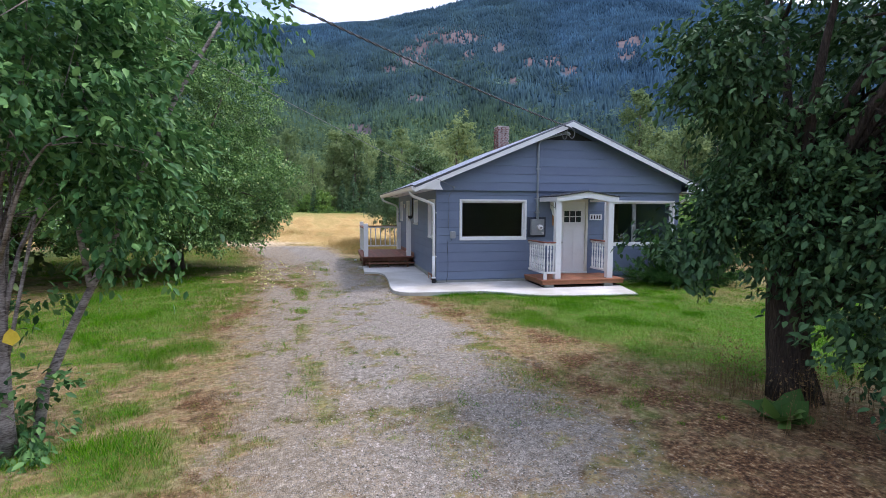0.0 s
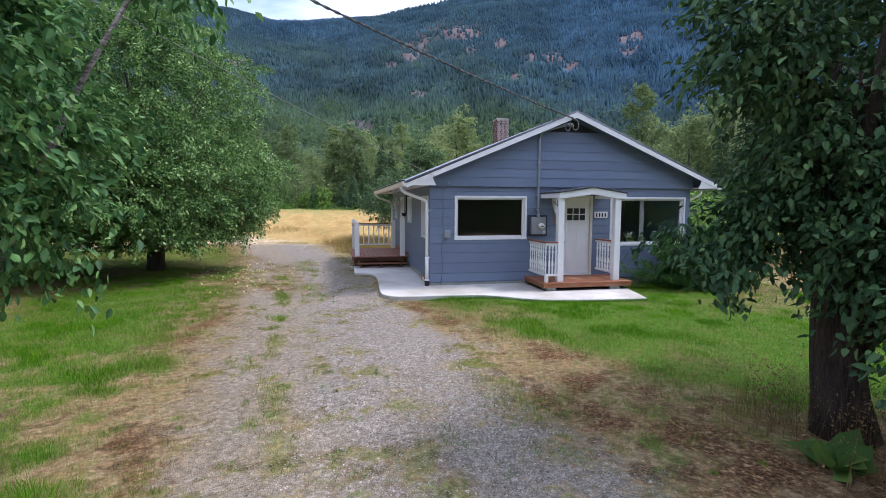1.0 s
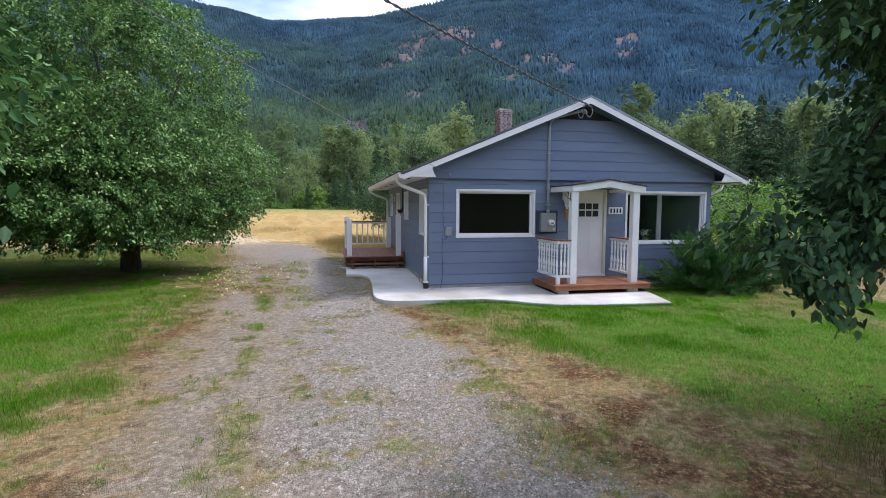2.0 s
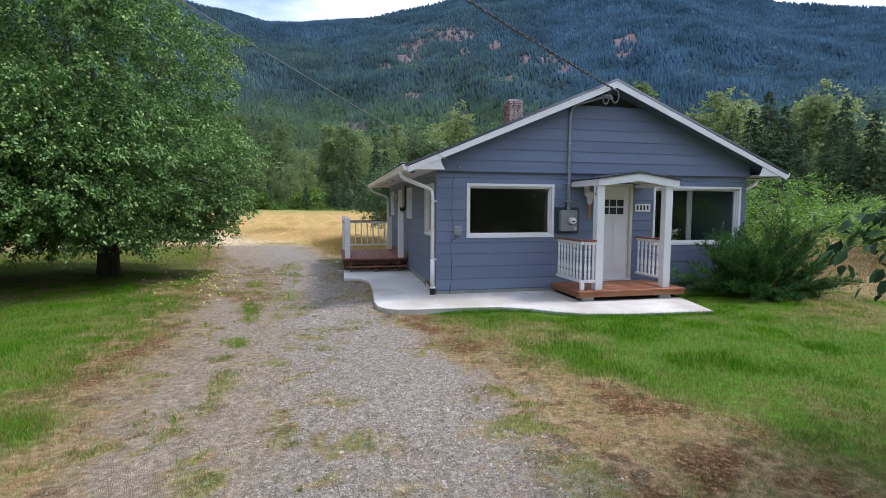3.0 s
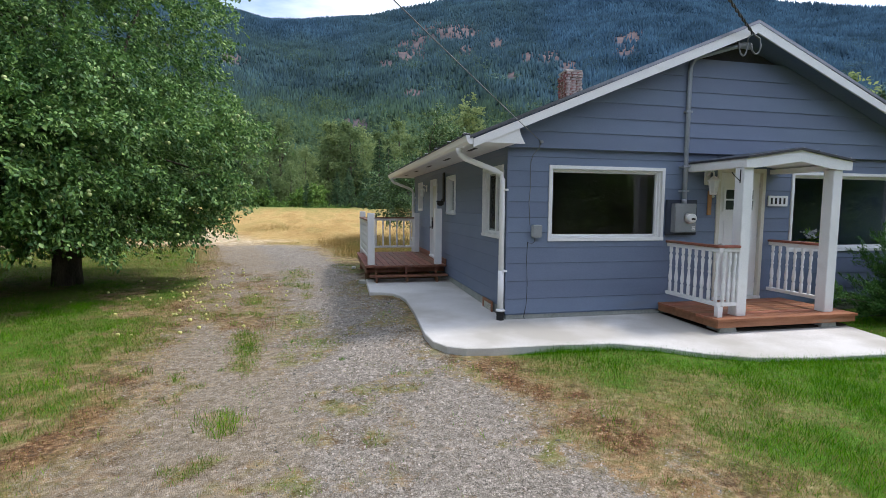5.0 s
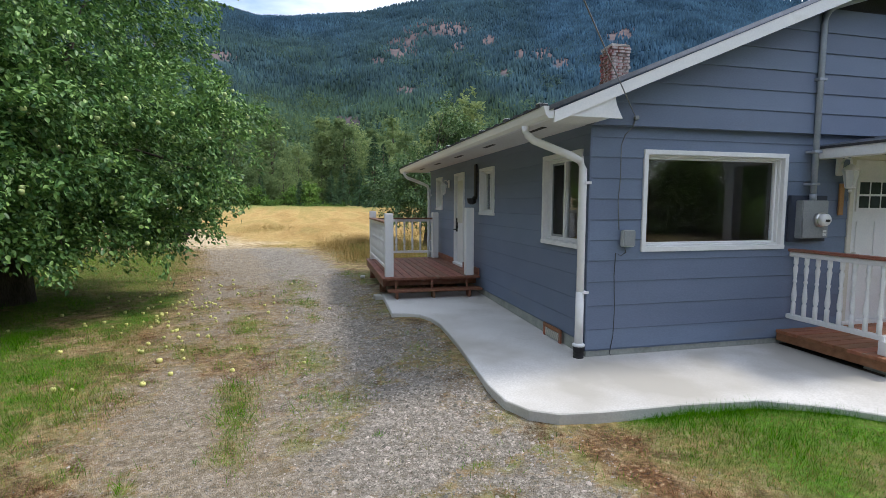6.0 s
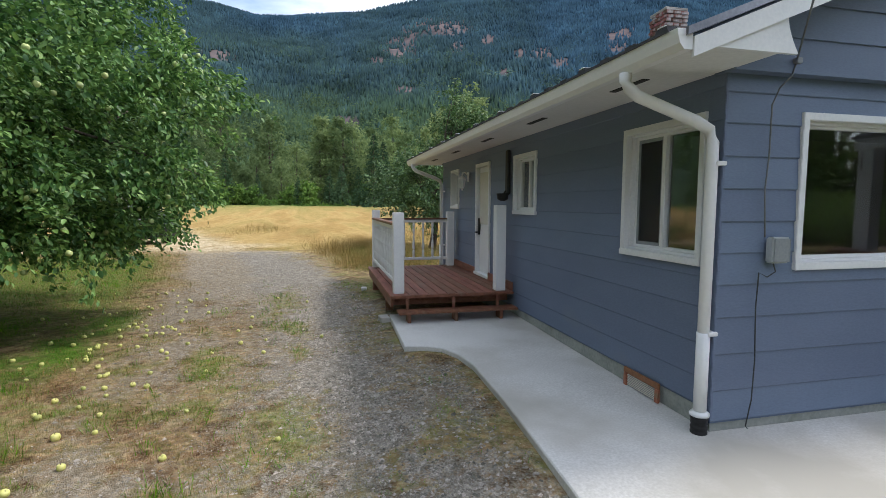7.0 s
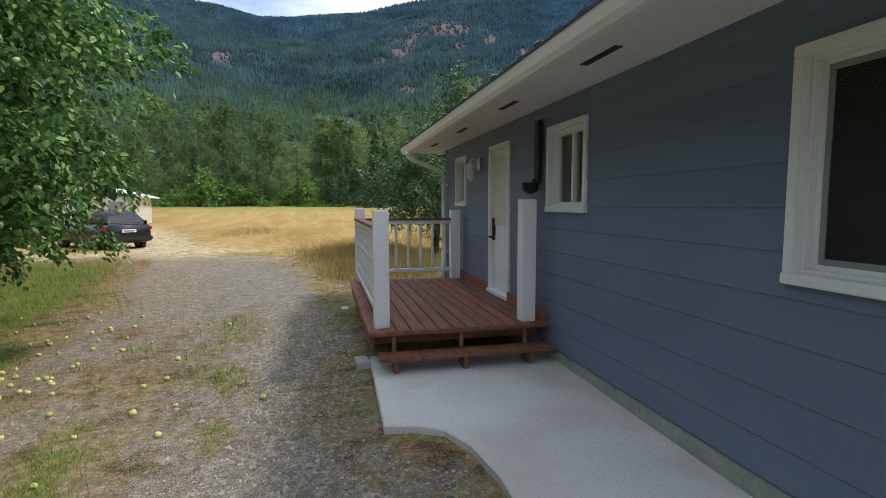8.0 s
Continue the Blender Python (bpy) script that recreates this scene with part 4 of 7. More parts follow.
        for y in (y0 - 0.013, y1 + 0.01):
            cap = [(gx + side * p, 2.545 + h) for p, h in prof[:6]] + [(gx, 2.66)]
            part("end_cap", prismed(cap, "y", y, y + 0.004), VINYL, g)


make_roof()


def make_downspout(y, side, black_foot):
    """A round white downspout that swings back from the gutter to the wall."""
    s = side
    wx = RIDGE_X + s * (RIDGE_X + 0.075)
    gx = RIDGE_X + s * (RIDGE_X + OVER + 0.05)
    pts = [(gx, y + 0.09, 2.55), (gx, y + 0.09, 2.50), (gx - s * 0.02, y + 0.085, 2.455), (gx - s * 0.09, y + 0.08, 2.40), (wx + s * 0.13, y + 0.015, 2.235), (wx + s * 0.035, y, 2.18), (wx, y, 2.09), (wx, y, 1.9), (wx, y, 0.14)]
    d = part("downspout", tubed(pts, 0.042, 14), VINYL, house, "round white downspout with offset elbow", True)
    part("lower_sleeve", tubed([(wx, y, 0.72), (wx, y, 0.13)], 0.047, 14), VINYL, d, "", True)
    for z in (0.70, 1.93):
        part("pipe_clip", boxed((min(wx, wx - s * 0.08) , y - 0.055, z), (max(wx, wx - s * 0.08), y + 0.055, z + 0.03), 0.004), VINYL, d)
    if black_foot:
        bm = bmesh.new()
        lathe(bm, [(0.060, 0), (0.060, 0.02), (0.052, 0.03), (0.060, 0.04), (0.060, 0.06), (0.052, 0.07), (0.060, 0.08), (0.060, 0.115), (0.064, 0.12), (0.064, 0.14)], (wx, y, -0.045), 16)
        part("drain_foot", bm, BLACK, d, "black ribbed drain foot", True)
        bm = bmesh.new()
        lathe(bm, [(0.070, 0), (0.070, 0.02), (0.05, 0.035)], (wx, y, 0.095), 16)
        part("collar", bm, VINYL, d, "", True)


make_downspout(0.02, -1, True)
make_downspout(HOUSE_L - 0.12, -1, False)
make_downspout(0.35, 1, False)


def frame_parts(win, wall, rect, w, out, depth, mat, sill=True):
    """Casing boards round an opening, and a sill."""
    a0, a1, z0, z1 = rect
    def b(lo_a, hi_a, lo_z, hi_z, o, inn):
        return {"front": ((lo_a, -o, lo_z), (hi_a, inn, hi_z)), "left": ((-o, lo_a, lo_z), (inn, hi_a, hi_z))}[wall]
    for lo_a, hi_a, lo_z, hi_z in ((a0, a0 + w, z0 + w, z1 - w), (a1 - w, a1, z0 + w, z1 - w), (a0, a1, z1 - w, z1)):
        part("frame", boxed(*b(lo_a, hi_a, lo_z, hi_z, out, depth), 0.004), mat, win)
    part("sill", boxed(*b(a0 - 0.004, a1 + 0.004, z0, z0 + w, out + 0.008, depth), 0.005), mat, win)


def make_window(wall, rect, bars=(), w=0.055, screened=False):
    a0, a1, z0, z1 = rect
    win = new("window")
    win.parent = house
    win.matrix_parent_inverse = house.matrix_basis.inverted()
    tagged(win, "white-framed window with clear dark-looking panes")
    frame_parts(win, wall, rect, w, 0.032, 0.075, WHITE)
    # stepped moulding inside the casing
    a0, a1, z0, z1 = a0 + w, a1 - w, z0 + w, z1 - w
    w = 0.022
    frame_parts(win, wall, (a0, a1, z0, z1), w, -0.020, 0.115, WHITE)
    i0, i1, j0, j1 = a0 + w, a1 - w, z0 + w, z1 - w
    v = 0.024
    def b(lo_a, hi_a, lo_z, hi_z, o, inn):
        return {"front": ((lo_a, -o, lo_z), (hi_a, inn, hi_z)), "left": ((-o, lo_a, lo_z), (inn, hi_a, hi_z))}[wall]
    sash = bmesh.new()
    for q in ((i0, i0 + v, j0, j1), (i1 - v, i1, j0, j1), (i0 + v, i1 - v, j0, j0 + v), (i0 + v, i1 - v, j1 - v, j1)):
        box(sash, *b(*q, -0.060, 0.115), 0.003)
    part("sash", sash, VINYL, win)
    stops = [i0 + v] + [i0 + (i1 - i0) * f for f in bars] + [i1 - v]
    for f in stops[1:-1]:
        part("meeting_rail", boxed(*b(f - 0.022, f + 0.022, j0 + v, j1 - v, -0.056, 0.118), 0.003), VINYL, win)
    for s, e in zip(stops, stops[1:]):
        p = part("pane", boxed(*b(s, e, j0 + v, j1 - v, -0.092, 0.096)), GLASS, win, "clear reflective glass")
        p.visible_shadow = False
    if screened:
        s, e = stops[-2] + 0.02, stops[-1]
        for q in ((s, s + 0.03, j0 + v, j1 - v), (e - 0.03, e, j0 + v, j1 - v), (s + 0.03, e - 0.03, j0 + v, j0 + v + 0.03), (s + 0.03, e - 0.03, j1 - v - 0.03, j1 - v)):
            part("screen_frame", boxed(*b(*q, -0.070, 0.086), 0.002), GREY_METAL, win, "grey insect screen frame")
        part("screen_mesh", boxed(*b(s + 0.03, e - 0.03, j0 + v + 0.03, j1 - v - 0.03, -0.074, 0.076)), SCREEN, win, "fine dark insect mesh")
    return win


make_window("front", WIN_A)
make_window("front", WIN_B)
make_window("left", WIN_S, (0.55,), 0.055, True)
make_window("left", WIN_T, (0.5,))
make_window("left", WIN_U, (0.5,))


def make_front_door():
    a0, a1, z0, z1 = DOOR_A
    d = part("door", boxed((a0 + 0.07, 0.030, z0 + 0.03), (a1 - 0.07, 0.072, z1 - 0.07), 0.003), WHITE, house, "white panelled front door with six small lights")
    for lo, hi in (((a0, -0.03, z0), (a0 + 0.07, 0.09, z1 - 0.07)), ((a1 - 0.07, -0.03, z0), (a1, 0.09, z1 - 0.07)), ((a0, -0.03, z1 - 0.07), (a1, 0.09, z1))):
        part("door_frame", boxed(lo, hi, 0.004), CREAM, d, "cream door casing")
    part("threshold", boxed((a0, -0.05, z0 - 0.02), (a1, 0.09, z0 + 0.028), 0.004), WHITE, d)
    c0, c1 = a0 + 0.20, a1 - 0.20
    def face(lo, hi, name, mat, bev=0.004, lab=""):
        return part(name, boxed(lo, hi, bev), mat, d, lab)
    for lo_x, hi_x, lo_z, hi_z in ((c0, c0 + 0.25, 0.36, 1.50), (c1 - 0.25, c1, 0.36, 1.50)):
        face((lo_x, 0.020, lo_z), (hi_x, 0.031, hi_z), "door_panel", WHITE, 0.006)
    gz0, gz1 = 1.66, 2.02
    face((c0 - 0.03, 0.014, gz0 - 0.03), (c1 + 0.03, 0.031, gz1 + 0.03), "light_frame", WHITE)
    for i in range(3):
        for j in range(2):
            x0, x1 = c0 + (c1 - c0) * i / 3 + 0.014, c0 + (c1 - c0) * (i + 1) / 3 - 0.014
            y0, y1 = gz0 + (gz1 - gz0) * j / 2 + 0.014, gz0 + (gz1 - gz0) * (j + 1) / 2 - 0.014
            face((x0, 0.009, y0), (x1, 0.0145, y1), "pane", CAR_GLASS, 0, "small dark pane")
    for z in (0.42, 1.2, 2.05):
        face((a1 - 0.078, 0.012, z), (a1 - 0.066, 0.032, z + 0.10), "hinge", CHROME, 0.002)
    bm = bmesh.new()
    bmesh.ops.create_uvsphere(bm, u_segments=12, v_segments=8, radius=0.03, matrix=Matrix.Translation((a0 + 0.13, -0.03, 1.08)))
    tube(bm, [(a0 + 0.13, 0.03, 1.08), (a0 + 0.13, -0.03, 1.08)], 0.012, 8)
    part("door_knob", bm, CHROME, d, "dark metal knob", True)


make_front_door()


def make_side_door():
    a0, a1, z0, z1 = DOOR_S
    d = part("door", boxed((0.030, a0 + 0.06, z0 + 0.03), (0.072, a1 - 0.06, z1 - 0.06), 0.003), WHITE, house, "weathered white side door with long pane and dark handle")
    for lo, hi in (((-0.035, a0, z0), (0.09, a0 + 0.06, z1 - 0.06)), ((-0.035, a1 - 0.06, z0), (0.09, a1, z1 - 0.06)), ((-0.035, a0, z1 - 0.06), (0.09, a1, z1))):
        part("door_frame", boxed(lo, hi, 0.004), WHITE, d)
    part("threshold", boxed((-0.06, a0, z0 - 0.02), (0.09, a1, z0 + 0.028), 0.004), WHITE, d)
    part("door_panel", boxed((0.012, a0 + 0.14, 1.30), (0.031, a1 - 0.14, z1 - 0.16), 0.004), CREAM, d, "cream worn upper panel")
    part("door_panel", boxed((0.018, a0 + 0.14, z0 + 0.16), (0.031, a1 - 0.14, 1.18), 0.006), WHITE, d)
    bm = bmesh.new()
    box(bm, (-0.008, a1 - 0.135, 1.10), (0.03, a1 - 0.085, 1.40), 0.006)
    tube(bm, [(0.0, a1 - 0.11, 1.15), (-0.06, a1 - 0.11, 1.15), (-0.07, a1 - 0.12, 1.15), (-0.07, a1 - 0.24, 1.145)], 0.011, 8)
    part("door_handle", bm, BLACK, d, "dark keypad lock and lever")


make_side_door()


def make_rooms():
    """Plain dark rooms behind the windows, with a curtain."""
    bm = bmesh.new()
    box(bm, (0.145, 0.145, 0.10), (HOUSE_W - 0.145, HOUSE_L - 0.145, 0.14))
    tagged(part("floor", bm, DARK_ROOM), "dark floor inside the house", "floor", "", "structure")
    tagged(part("ceiling", boxed((0.0, 0.0, 2.625), (HOUSE_W, HOUSE_L, 2.66)), DARK_ROOM), "dark ceiling inside the house", "ceiling", "", "structure")
    tagged(part("partition", boxed((0.16, 3.1, 0.142), (HOUSE_W - 0.16, 3.14, 2.62)), DARK_ROOM), "dark inner partition wall", "wall", "", "structure")
    bm = bmesh.new()
    def fold(x0, x1, y, z0, z1, k):
        n = k * 8
        top = []
        for i in range(n + 1):
            a = i / n
            top.append((x0 + (x1 - x0) * a, y + 0.03 * math.sin(a * k * 2 * math.pi)))
        u = [bm.verts.new((x, yy, z0)) for x, yy in top]
        v = [bm.verts.new((x, yy, z1)) for x, yy in top]
        u2 = [bm.verts.new((x, yy + 0.006, z0)) for x, yy in top]
        v2 = [bm.verts.new((x, yy + 0.006, z1)) for x, yy in top]
        for i in range(n):
            bm.faces.new((u[i], u[i + 1], v[i + 1], v[i]))
            bm.faces.new((u2[i], v2[i], v2[i + 1], u2[i + 1]))
    fold(6.22, 6.34, 0.175, 0.60, 2.40, 3)
    tagged(part("curtain", bm, CURTAIN, None, "", True), "gathered white curtain hanging in the front window", "curtain")


make_rooms()


def make_chimney():
    x0, x1, y0, y1, z0, z1 = 3.60, 4.04, 5.5, 5.96, 4.1, 5.31
    c = part("chimney", boxed((x0 + 0.012, y0 + 0.012, z0), (x1 - 0.012, y1 - 0.012, z1 - 0.02)), MORTAR, house, "weathered red brick chimney")
    bh, rng = 0.058, random.Random(4)
    meshes = {}
    def brick(w, d):
        if (w, d) not in meshes:
            bm = boxed((-w / 2, -d / 2, 0), (w / 2, d / 2, bh), 0.005)
            me = bpy.data.meshes.new("brick")
            bm.to_mesh(me)
            bm.free()
            me.materials.append(BRICK)
            meshes[(w, d)] = me
        return meshes[(w, d)]
    z, k = z0 + 0.02, 0
    while z < z1 - bh + 0.02:
        grow = 0.03 if z > z1 - 0.16 else 0.0
        for side in range(4):
            n = 3
            for i in range(n):
                a = (i + 0.5) / n
                if k % 2 == 0:
                    a = min(max((i + 0.25) / n + 0.03, 0.12), 0.90)
                me = brick(0.17 if side < 2 else 0.09, 0.09 if side < 2 else 0.165)
                if z > z1 - 0.12 and rng.random() < 0.3:
                    continue
                o = new("brick", me)
                if side < 2:
                    p = (x0 + (x1 - x0) * a, (y0 + 0.04 - grow) if side == 0 else (y1 - 0.04 + grow), z)
                else:
                    p = ((x0 + 0.04 - grow) if side == 2 else (x1 - 0.04 + grow), y0 + (y1 - y0) * a, z)
                o.location = (p[0] + rng.uniform(-0.013, 0.013), p[1] + rng.uniform(-0.013, 0.013), p[2])
                o.rotation_euler = (0, 0, rng.uniform(-0.07, 0.07))
                o.parent = c
        z += bh + 0.012
        k += 1
    bm = boxed((x0 - 0.02, y0 - 0.02, z - 0.012), (x1 + 0.02, y1 + 0.02, z + 0.05), 0.02)
    for v in bm.verts:
        v.co += Vector((rng.uniform(-.015, .015), rng.uniform(-.015, .015), rng.uniform(-.015, .015)))
    part("crumbling_cap", bm, MORTAR, c, "crumbling grey mortar cap")


make_chimney()


# ---- front porch ----
BALUSTER = [(0.020, 0.0), (0.020, 0.16), (0.012, 0.175), (0.020, 0.20), (0.023, 0.26), (0.017, 0.36), (0.012, 0.44), (0.018, 0.455), (0.018, 0.475), (0.012, 0.49), (0.017, 0.57), (0.022, 0.64), (0.012, 0.69), (0.020, 0.705), (0.020, 0.80)]


def make_baluster(at, height_m, parent, n=8):
    bm = bmesh.new()
    k = height_m / 0.80
    lathe(bm, [(r * 1.25, h * k) for r, h in BALUSTER], at, n)
    return part("baluster", bm, WHITE, parent, "", True)


def rail_run(owner, p0, p1, z0, z1, count, cap_mat, cap=True):
    """A bottom rail, a top rail with a wooden cap, and turned balusters between, from p0 to p1 on plan."""
    (x0, y0), (x1, y1) = p0, p1
    along_x = abs(x1 - x0) > abs(y1 - y0)
    h = 0.035
    def bar(za, zb, w, name, mat):
        lo = (min(x0, x1), y0 - w, za) if along_x else (x0 - w, min(y0, y1), za)
        hi = (max(x0, x1), y0 + w, zb) if along_x else (x0 + w, max(y0, y1), zb)
        return part(name, boxed(lo, hi, 0.006), mat, owner)
    bar(z0, z0 + 0.055, h, "bottom_rail", WHITE)
    bar(z1 - 0.095, z1 - 0.035, h, "top_rail", WHITE)
    if cap:
        bar(z1 - 0.034, z1, 0.062, "handrail_cap", cap_mat)
    for i in range(count):
        a = (i + 0.5) / count
        make_baluster((x0 + (x1 - x0) * a, y0 + (y1 - y0) * a, z0 + 0.054), z1 - 0.094 - z0 - 0.054, owner)


def make_porch():
    P = thing("front_porch", (3.85, -0.7, 0.0), "cedar-floored front porch with white posts and small gable roof", "porch")
    x0, x1, y0, z = 2.62, 5.06, -1.36, 0.15
    n = 9
    for i in range(n):
        ya, yb = y0 + (-0.03 - y0) * i / n, y0 + (-0.03 - y0) * (i + 1) / n - 0.006
        part("deck_board", boxed((x0, ya, z - 0.035), (x1, yb, z), 0.004), DECK_CEDAR, P)
    part("rim_joist", boxed((x0 + 0.02, y0 + 0.02, z - 0.125), (x1 - 0.02, y0 + 0.055, z - 0.037), 0.003), DECK_CEDAR, P)
    for xx in (x0 + 0.02, x1 - 0.055):
        part("rim_joist", boxed((xx, y0 + 0.057, z - 0.135), (xx + 0.035, -0.03, z - 0.037), 0.003), DECK_CEDAR, P)
    for bx in (2.86, 4.62):
        part("support_block", prismed([(bx - 0.15, -0.062), (bx + 0.15, -0.062), (bx + 0.09, z - 0.037), (bx - 0.09, z - 0.037)], "y", y0 + 0.075, y0 + 0.33), FOUNDATION, P, "tapered concrete support block")
    posts = ((3.14, -1.12), (4.70, -1.12))
    for px, py in posts:
        post = part("post", boxed((px - 0.082, py - 0.082, z + 0.001), (px + 0.082, py + 0.082, 2.27), 0.006), WHITE, P, "square white porch post")
    zt, zb = 1.17, 0.30
    rail_run(P, (2.76, -0.06), (2.76, -1.20), zb, zt, 8, DECK_RED)
    rail_run(P, (2.80, -1.17), (3.056, -1.17), zb, zt, 3, DECK_RED)
    part("newel_foot", boxed((2.72, -1.235, z + 0.001), (2.80, -1.155, zb), 0.004), WHITE, P)
    rail_run(P, (4.74, -0.06), (4.74, -1.036), zb, zt, 7, DECK_RED)
    # small roof
    rx0, rx1, ry0 = 3.04, 4.90, -1.25
    cx, e0, pk = (rx0 + rx1) / 2, 2.42, 2.56
    bm = bmesh.new()
    prism(bm, [(rx0, e0), (cx, pk), (rx1, e0), (rx1, e0 - 0.03), (cx, pk - 0.03), (rx0, e0 - 0.03)], "y", ry0 - 0.03, -0.05)
    R = part("porch_roof", bm, DARK_EDGE, P, "low porch roof with dark metal edge")
    part("fascia", prismed([(rx0 + 0.01, e0 - 0.031), (cx, pk - 0.031), (rx1 - 0.01, e0 - 0.031), (rx1 - 0.01, 2.265), (4.62, 2.265), (cx, pk - 0.19), (3.22, 2.265), (rx0 + 0.01, 2.265)], "y", ry0, ry0 + 0.04), WHITE, R, "white arched gable fascia")
    for xx in (rx0 + 0.012, rx1 - 0.047):
        part("fascia", boxed((xx, ry0 + 0.042, 2.275), (xx + 0.035, -0.052, e0 - 0.026), 0.003), WHITE, R)
    part("ceiling_panel", prismed([(rx0 + 0.05, e0 - 0.06), (cx, pk - 0.06), (rx1 - 0.05, e0 - 0.06), (rx1 - 0.05, e0 - 0.075), (cx, pk - 0.075), (rx0 + 0.05, e0 - 0.075)], "y", ry0 + 0.045, -0.055), SOFFIT, R, "white porch ceiling")
    for px, _ in posts:
        part("beam", boxed((px - 0.05, -1.03, 2.272), (px + 0.05, -0.055, 2.345), 0.004), WHITE, R)
    for k in range(7):
        xx = rx0 + 0.08 + k * (rx1 - rx0 - 0.16) / 6
        zz = e0 + (pk - e0) * (1 - abs(xx - cx) / (cx - rx0))
        part("roof_rib", boxed((xx - 0.012, ry0 - 0.03, zz - 0.004), (xx + 0.012, -0.06, zz + 0.016), 0.003), ROOF, R)
    # shelf bracket hook on the post
    bm = bmesh.new()
    tube(bm, [(3.045, -1.15, 2.24), (3.045, -1.15, 2.05)], 0.008, 6)
    tube(bm, [(3.045, -1.15, 2.08), (2.96, -1.15, 2.14), (2.90, -1.15, 2.20)], 0.006, 6)
    part("plant_hook", bm, BLACK, P, "black iron plant hook")


make_porch()
# Near-black sheet over the walk paints in the dark gap under the deck.
soil = part("soil_bed", boxed((2.70, -1.25, -0.09), (5.0, -0.02, -0.036), 0.003), GAP_SHADE)
tagged(soil, "near-black sheet painting in the shade under the porch floor", "soil", "", "structure")


# ---- side deck ----
def make_side_deck():
    D = thing("side_deck", (-0.92, 5.8, 0.0), "red-brown stained side deck with white posts and rails", "deck")
    x0, x1, y0, y1, z = -1.86, -0.03, 3.90, 7.30, 0.37
    n = 13
    for i in range(n):
        a, b = x0 + (x1 - x0) * i / n, x0 + (x1 - x0) * (i + 1) / n - 0.011
        part("deck_board", boxed((a, y0, z - 0.035), (b, y1, z), 0.004), DECK_RED, D)
    for lo, hi in (((x0 + 0.057, y0 + 0.22, z - 0.18), (x1, y0 + 0.255, z - 0.037)), ((x0 + 0.02, y0 + 0.057, z - 0.18), (x0 + 0.055, y1 - 0.02, z - 0.037)), ((x0 + 0.02, y1 - 0.055, z - 0.18), (x1, y1 - 0.02, z - 0.037))):
        part("rim_joist", boxed(lo, hi, 0.003), DECK_RED, D)
    part("nosing", boxed((x0, y0 - 0.045, z - 0.042), (x1, y0 - 0.002, z - 0.001), 0.006), DECK_RED, D)
    part("step_tread", boxed((x0 + 0.09, y0 - 0.24, 0.135), (x1 - 0.01, y0 + 0.0, 0.170), 0.006), DECK_RED, D)
    for xx in (-1.62, -0.95, -0.28):
        part("step_stringer", prismed([(y0 - 0.20, -0.03), (y0 - 0.022, -0.03), (y0 - 0.022, 0.134), (y0 - 0.21, 0.134), (y0 - 0.22, 0.09)], "x", xx - 0.02, xx + 0.02), DECK_RED, D)
        part("step_cleat", boxed((xx - 0.02, y0 - 0.04, 0.17), (xx + 0.02, y0 - 0.021, z - 0.044)), DECK_RED, D)
    for px, py in ((x0 + 0.13, 5.0), (x0 + 0.13, 7.0)):
        part("support_post", boxed((px - 0.06, py - 0.06, -0.3), (px + 0.06, py + 0.06, z - 0.19), 0.004), DECK_RED, D)
    part("skirting_board", boxed((-0.05, y0 + 0.01, z + 0.001), (-0.026, DOOR_S[0] - 0.01, z + 0.13), 0.003), DECK_RED, D)
    part("skirting_board", boxed((-0.05, DOOR_S[1] + 0.01, z + 0.001), (-0.026, y1, z + 0.13), 0.003), DECK_RED, D)
    tall = ((-1.715, 4.08, 1.53), (-0.20, 4.03, 1.64), (-1.70, 7.18, 1.53), (-0.155, 7.18, 1.50))
    for px, py, top in tall:
        post = part("post", boxed((px - 0.075, py - 0.075, z + 0.001), (px + 0.075, py + 0.075, top), 0.006), WHITE, D, "square white deck post")
    rail_run(D, (-1.735, 4.156), (-1.735, 7.104), 0.50, 1.38, 14, DECK_RED)
    rail_run(D, (-1.624, 7.18), (-0.231, 7.18), 0.50, 1.37, 7, DECK_RED)


make_side_deck()


def make_block(at, turn, size):
    bm = boxed((-size[0] / 2, -size[1] / 2, 0), (size[0] / 2, size[1] / 2, size[2]), 0.008)
    bm.transform(pose(*at, 0, 0, turn))
    tagged(part("concrete_block", bm, CONCRETE), "small pale concrete block lying beside the deck", "concrete block", "blocks beside the deck")


make_block((-1.90, 4.27, -0.14), 4, (0.14, 0.24, 0.14))
make_block((-1.96, 7.12, -0.15), -6, (0.11, 0.2, 0.12))


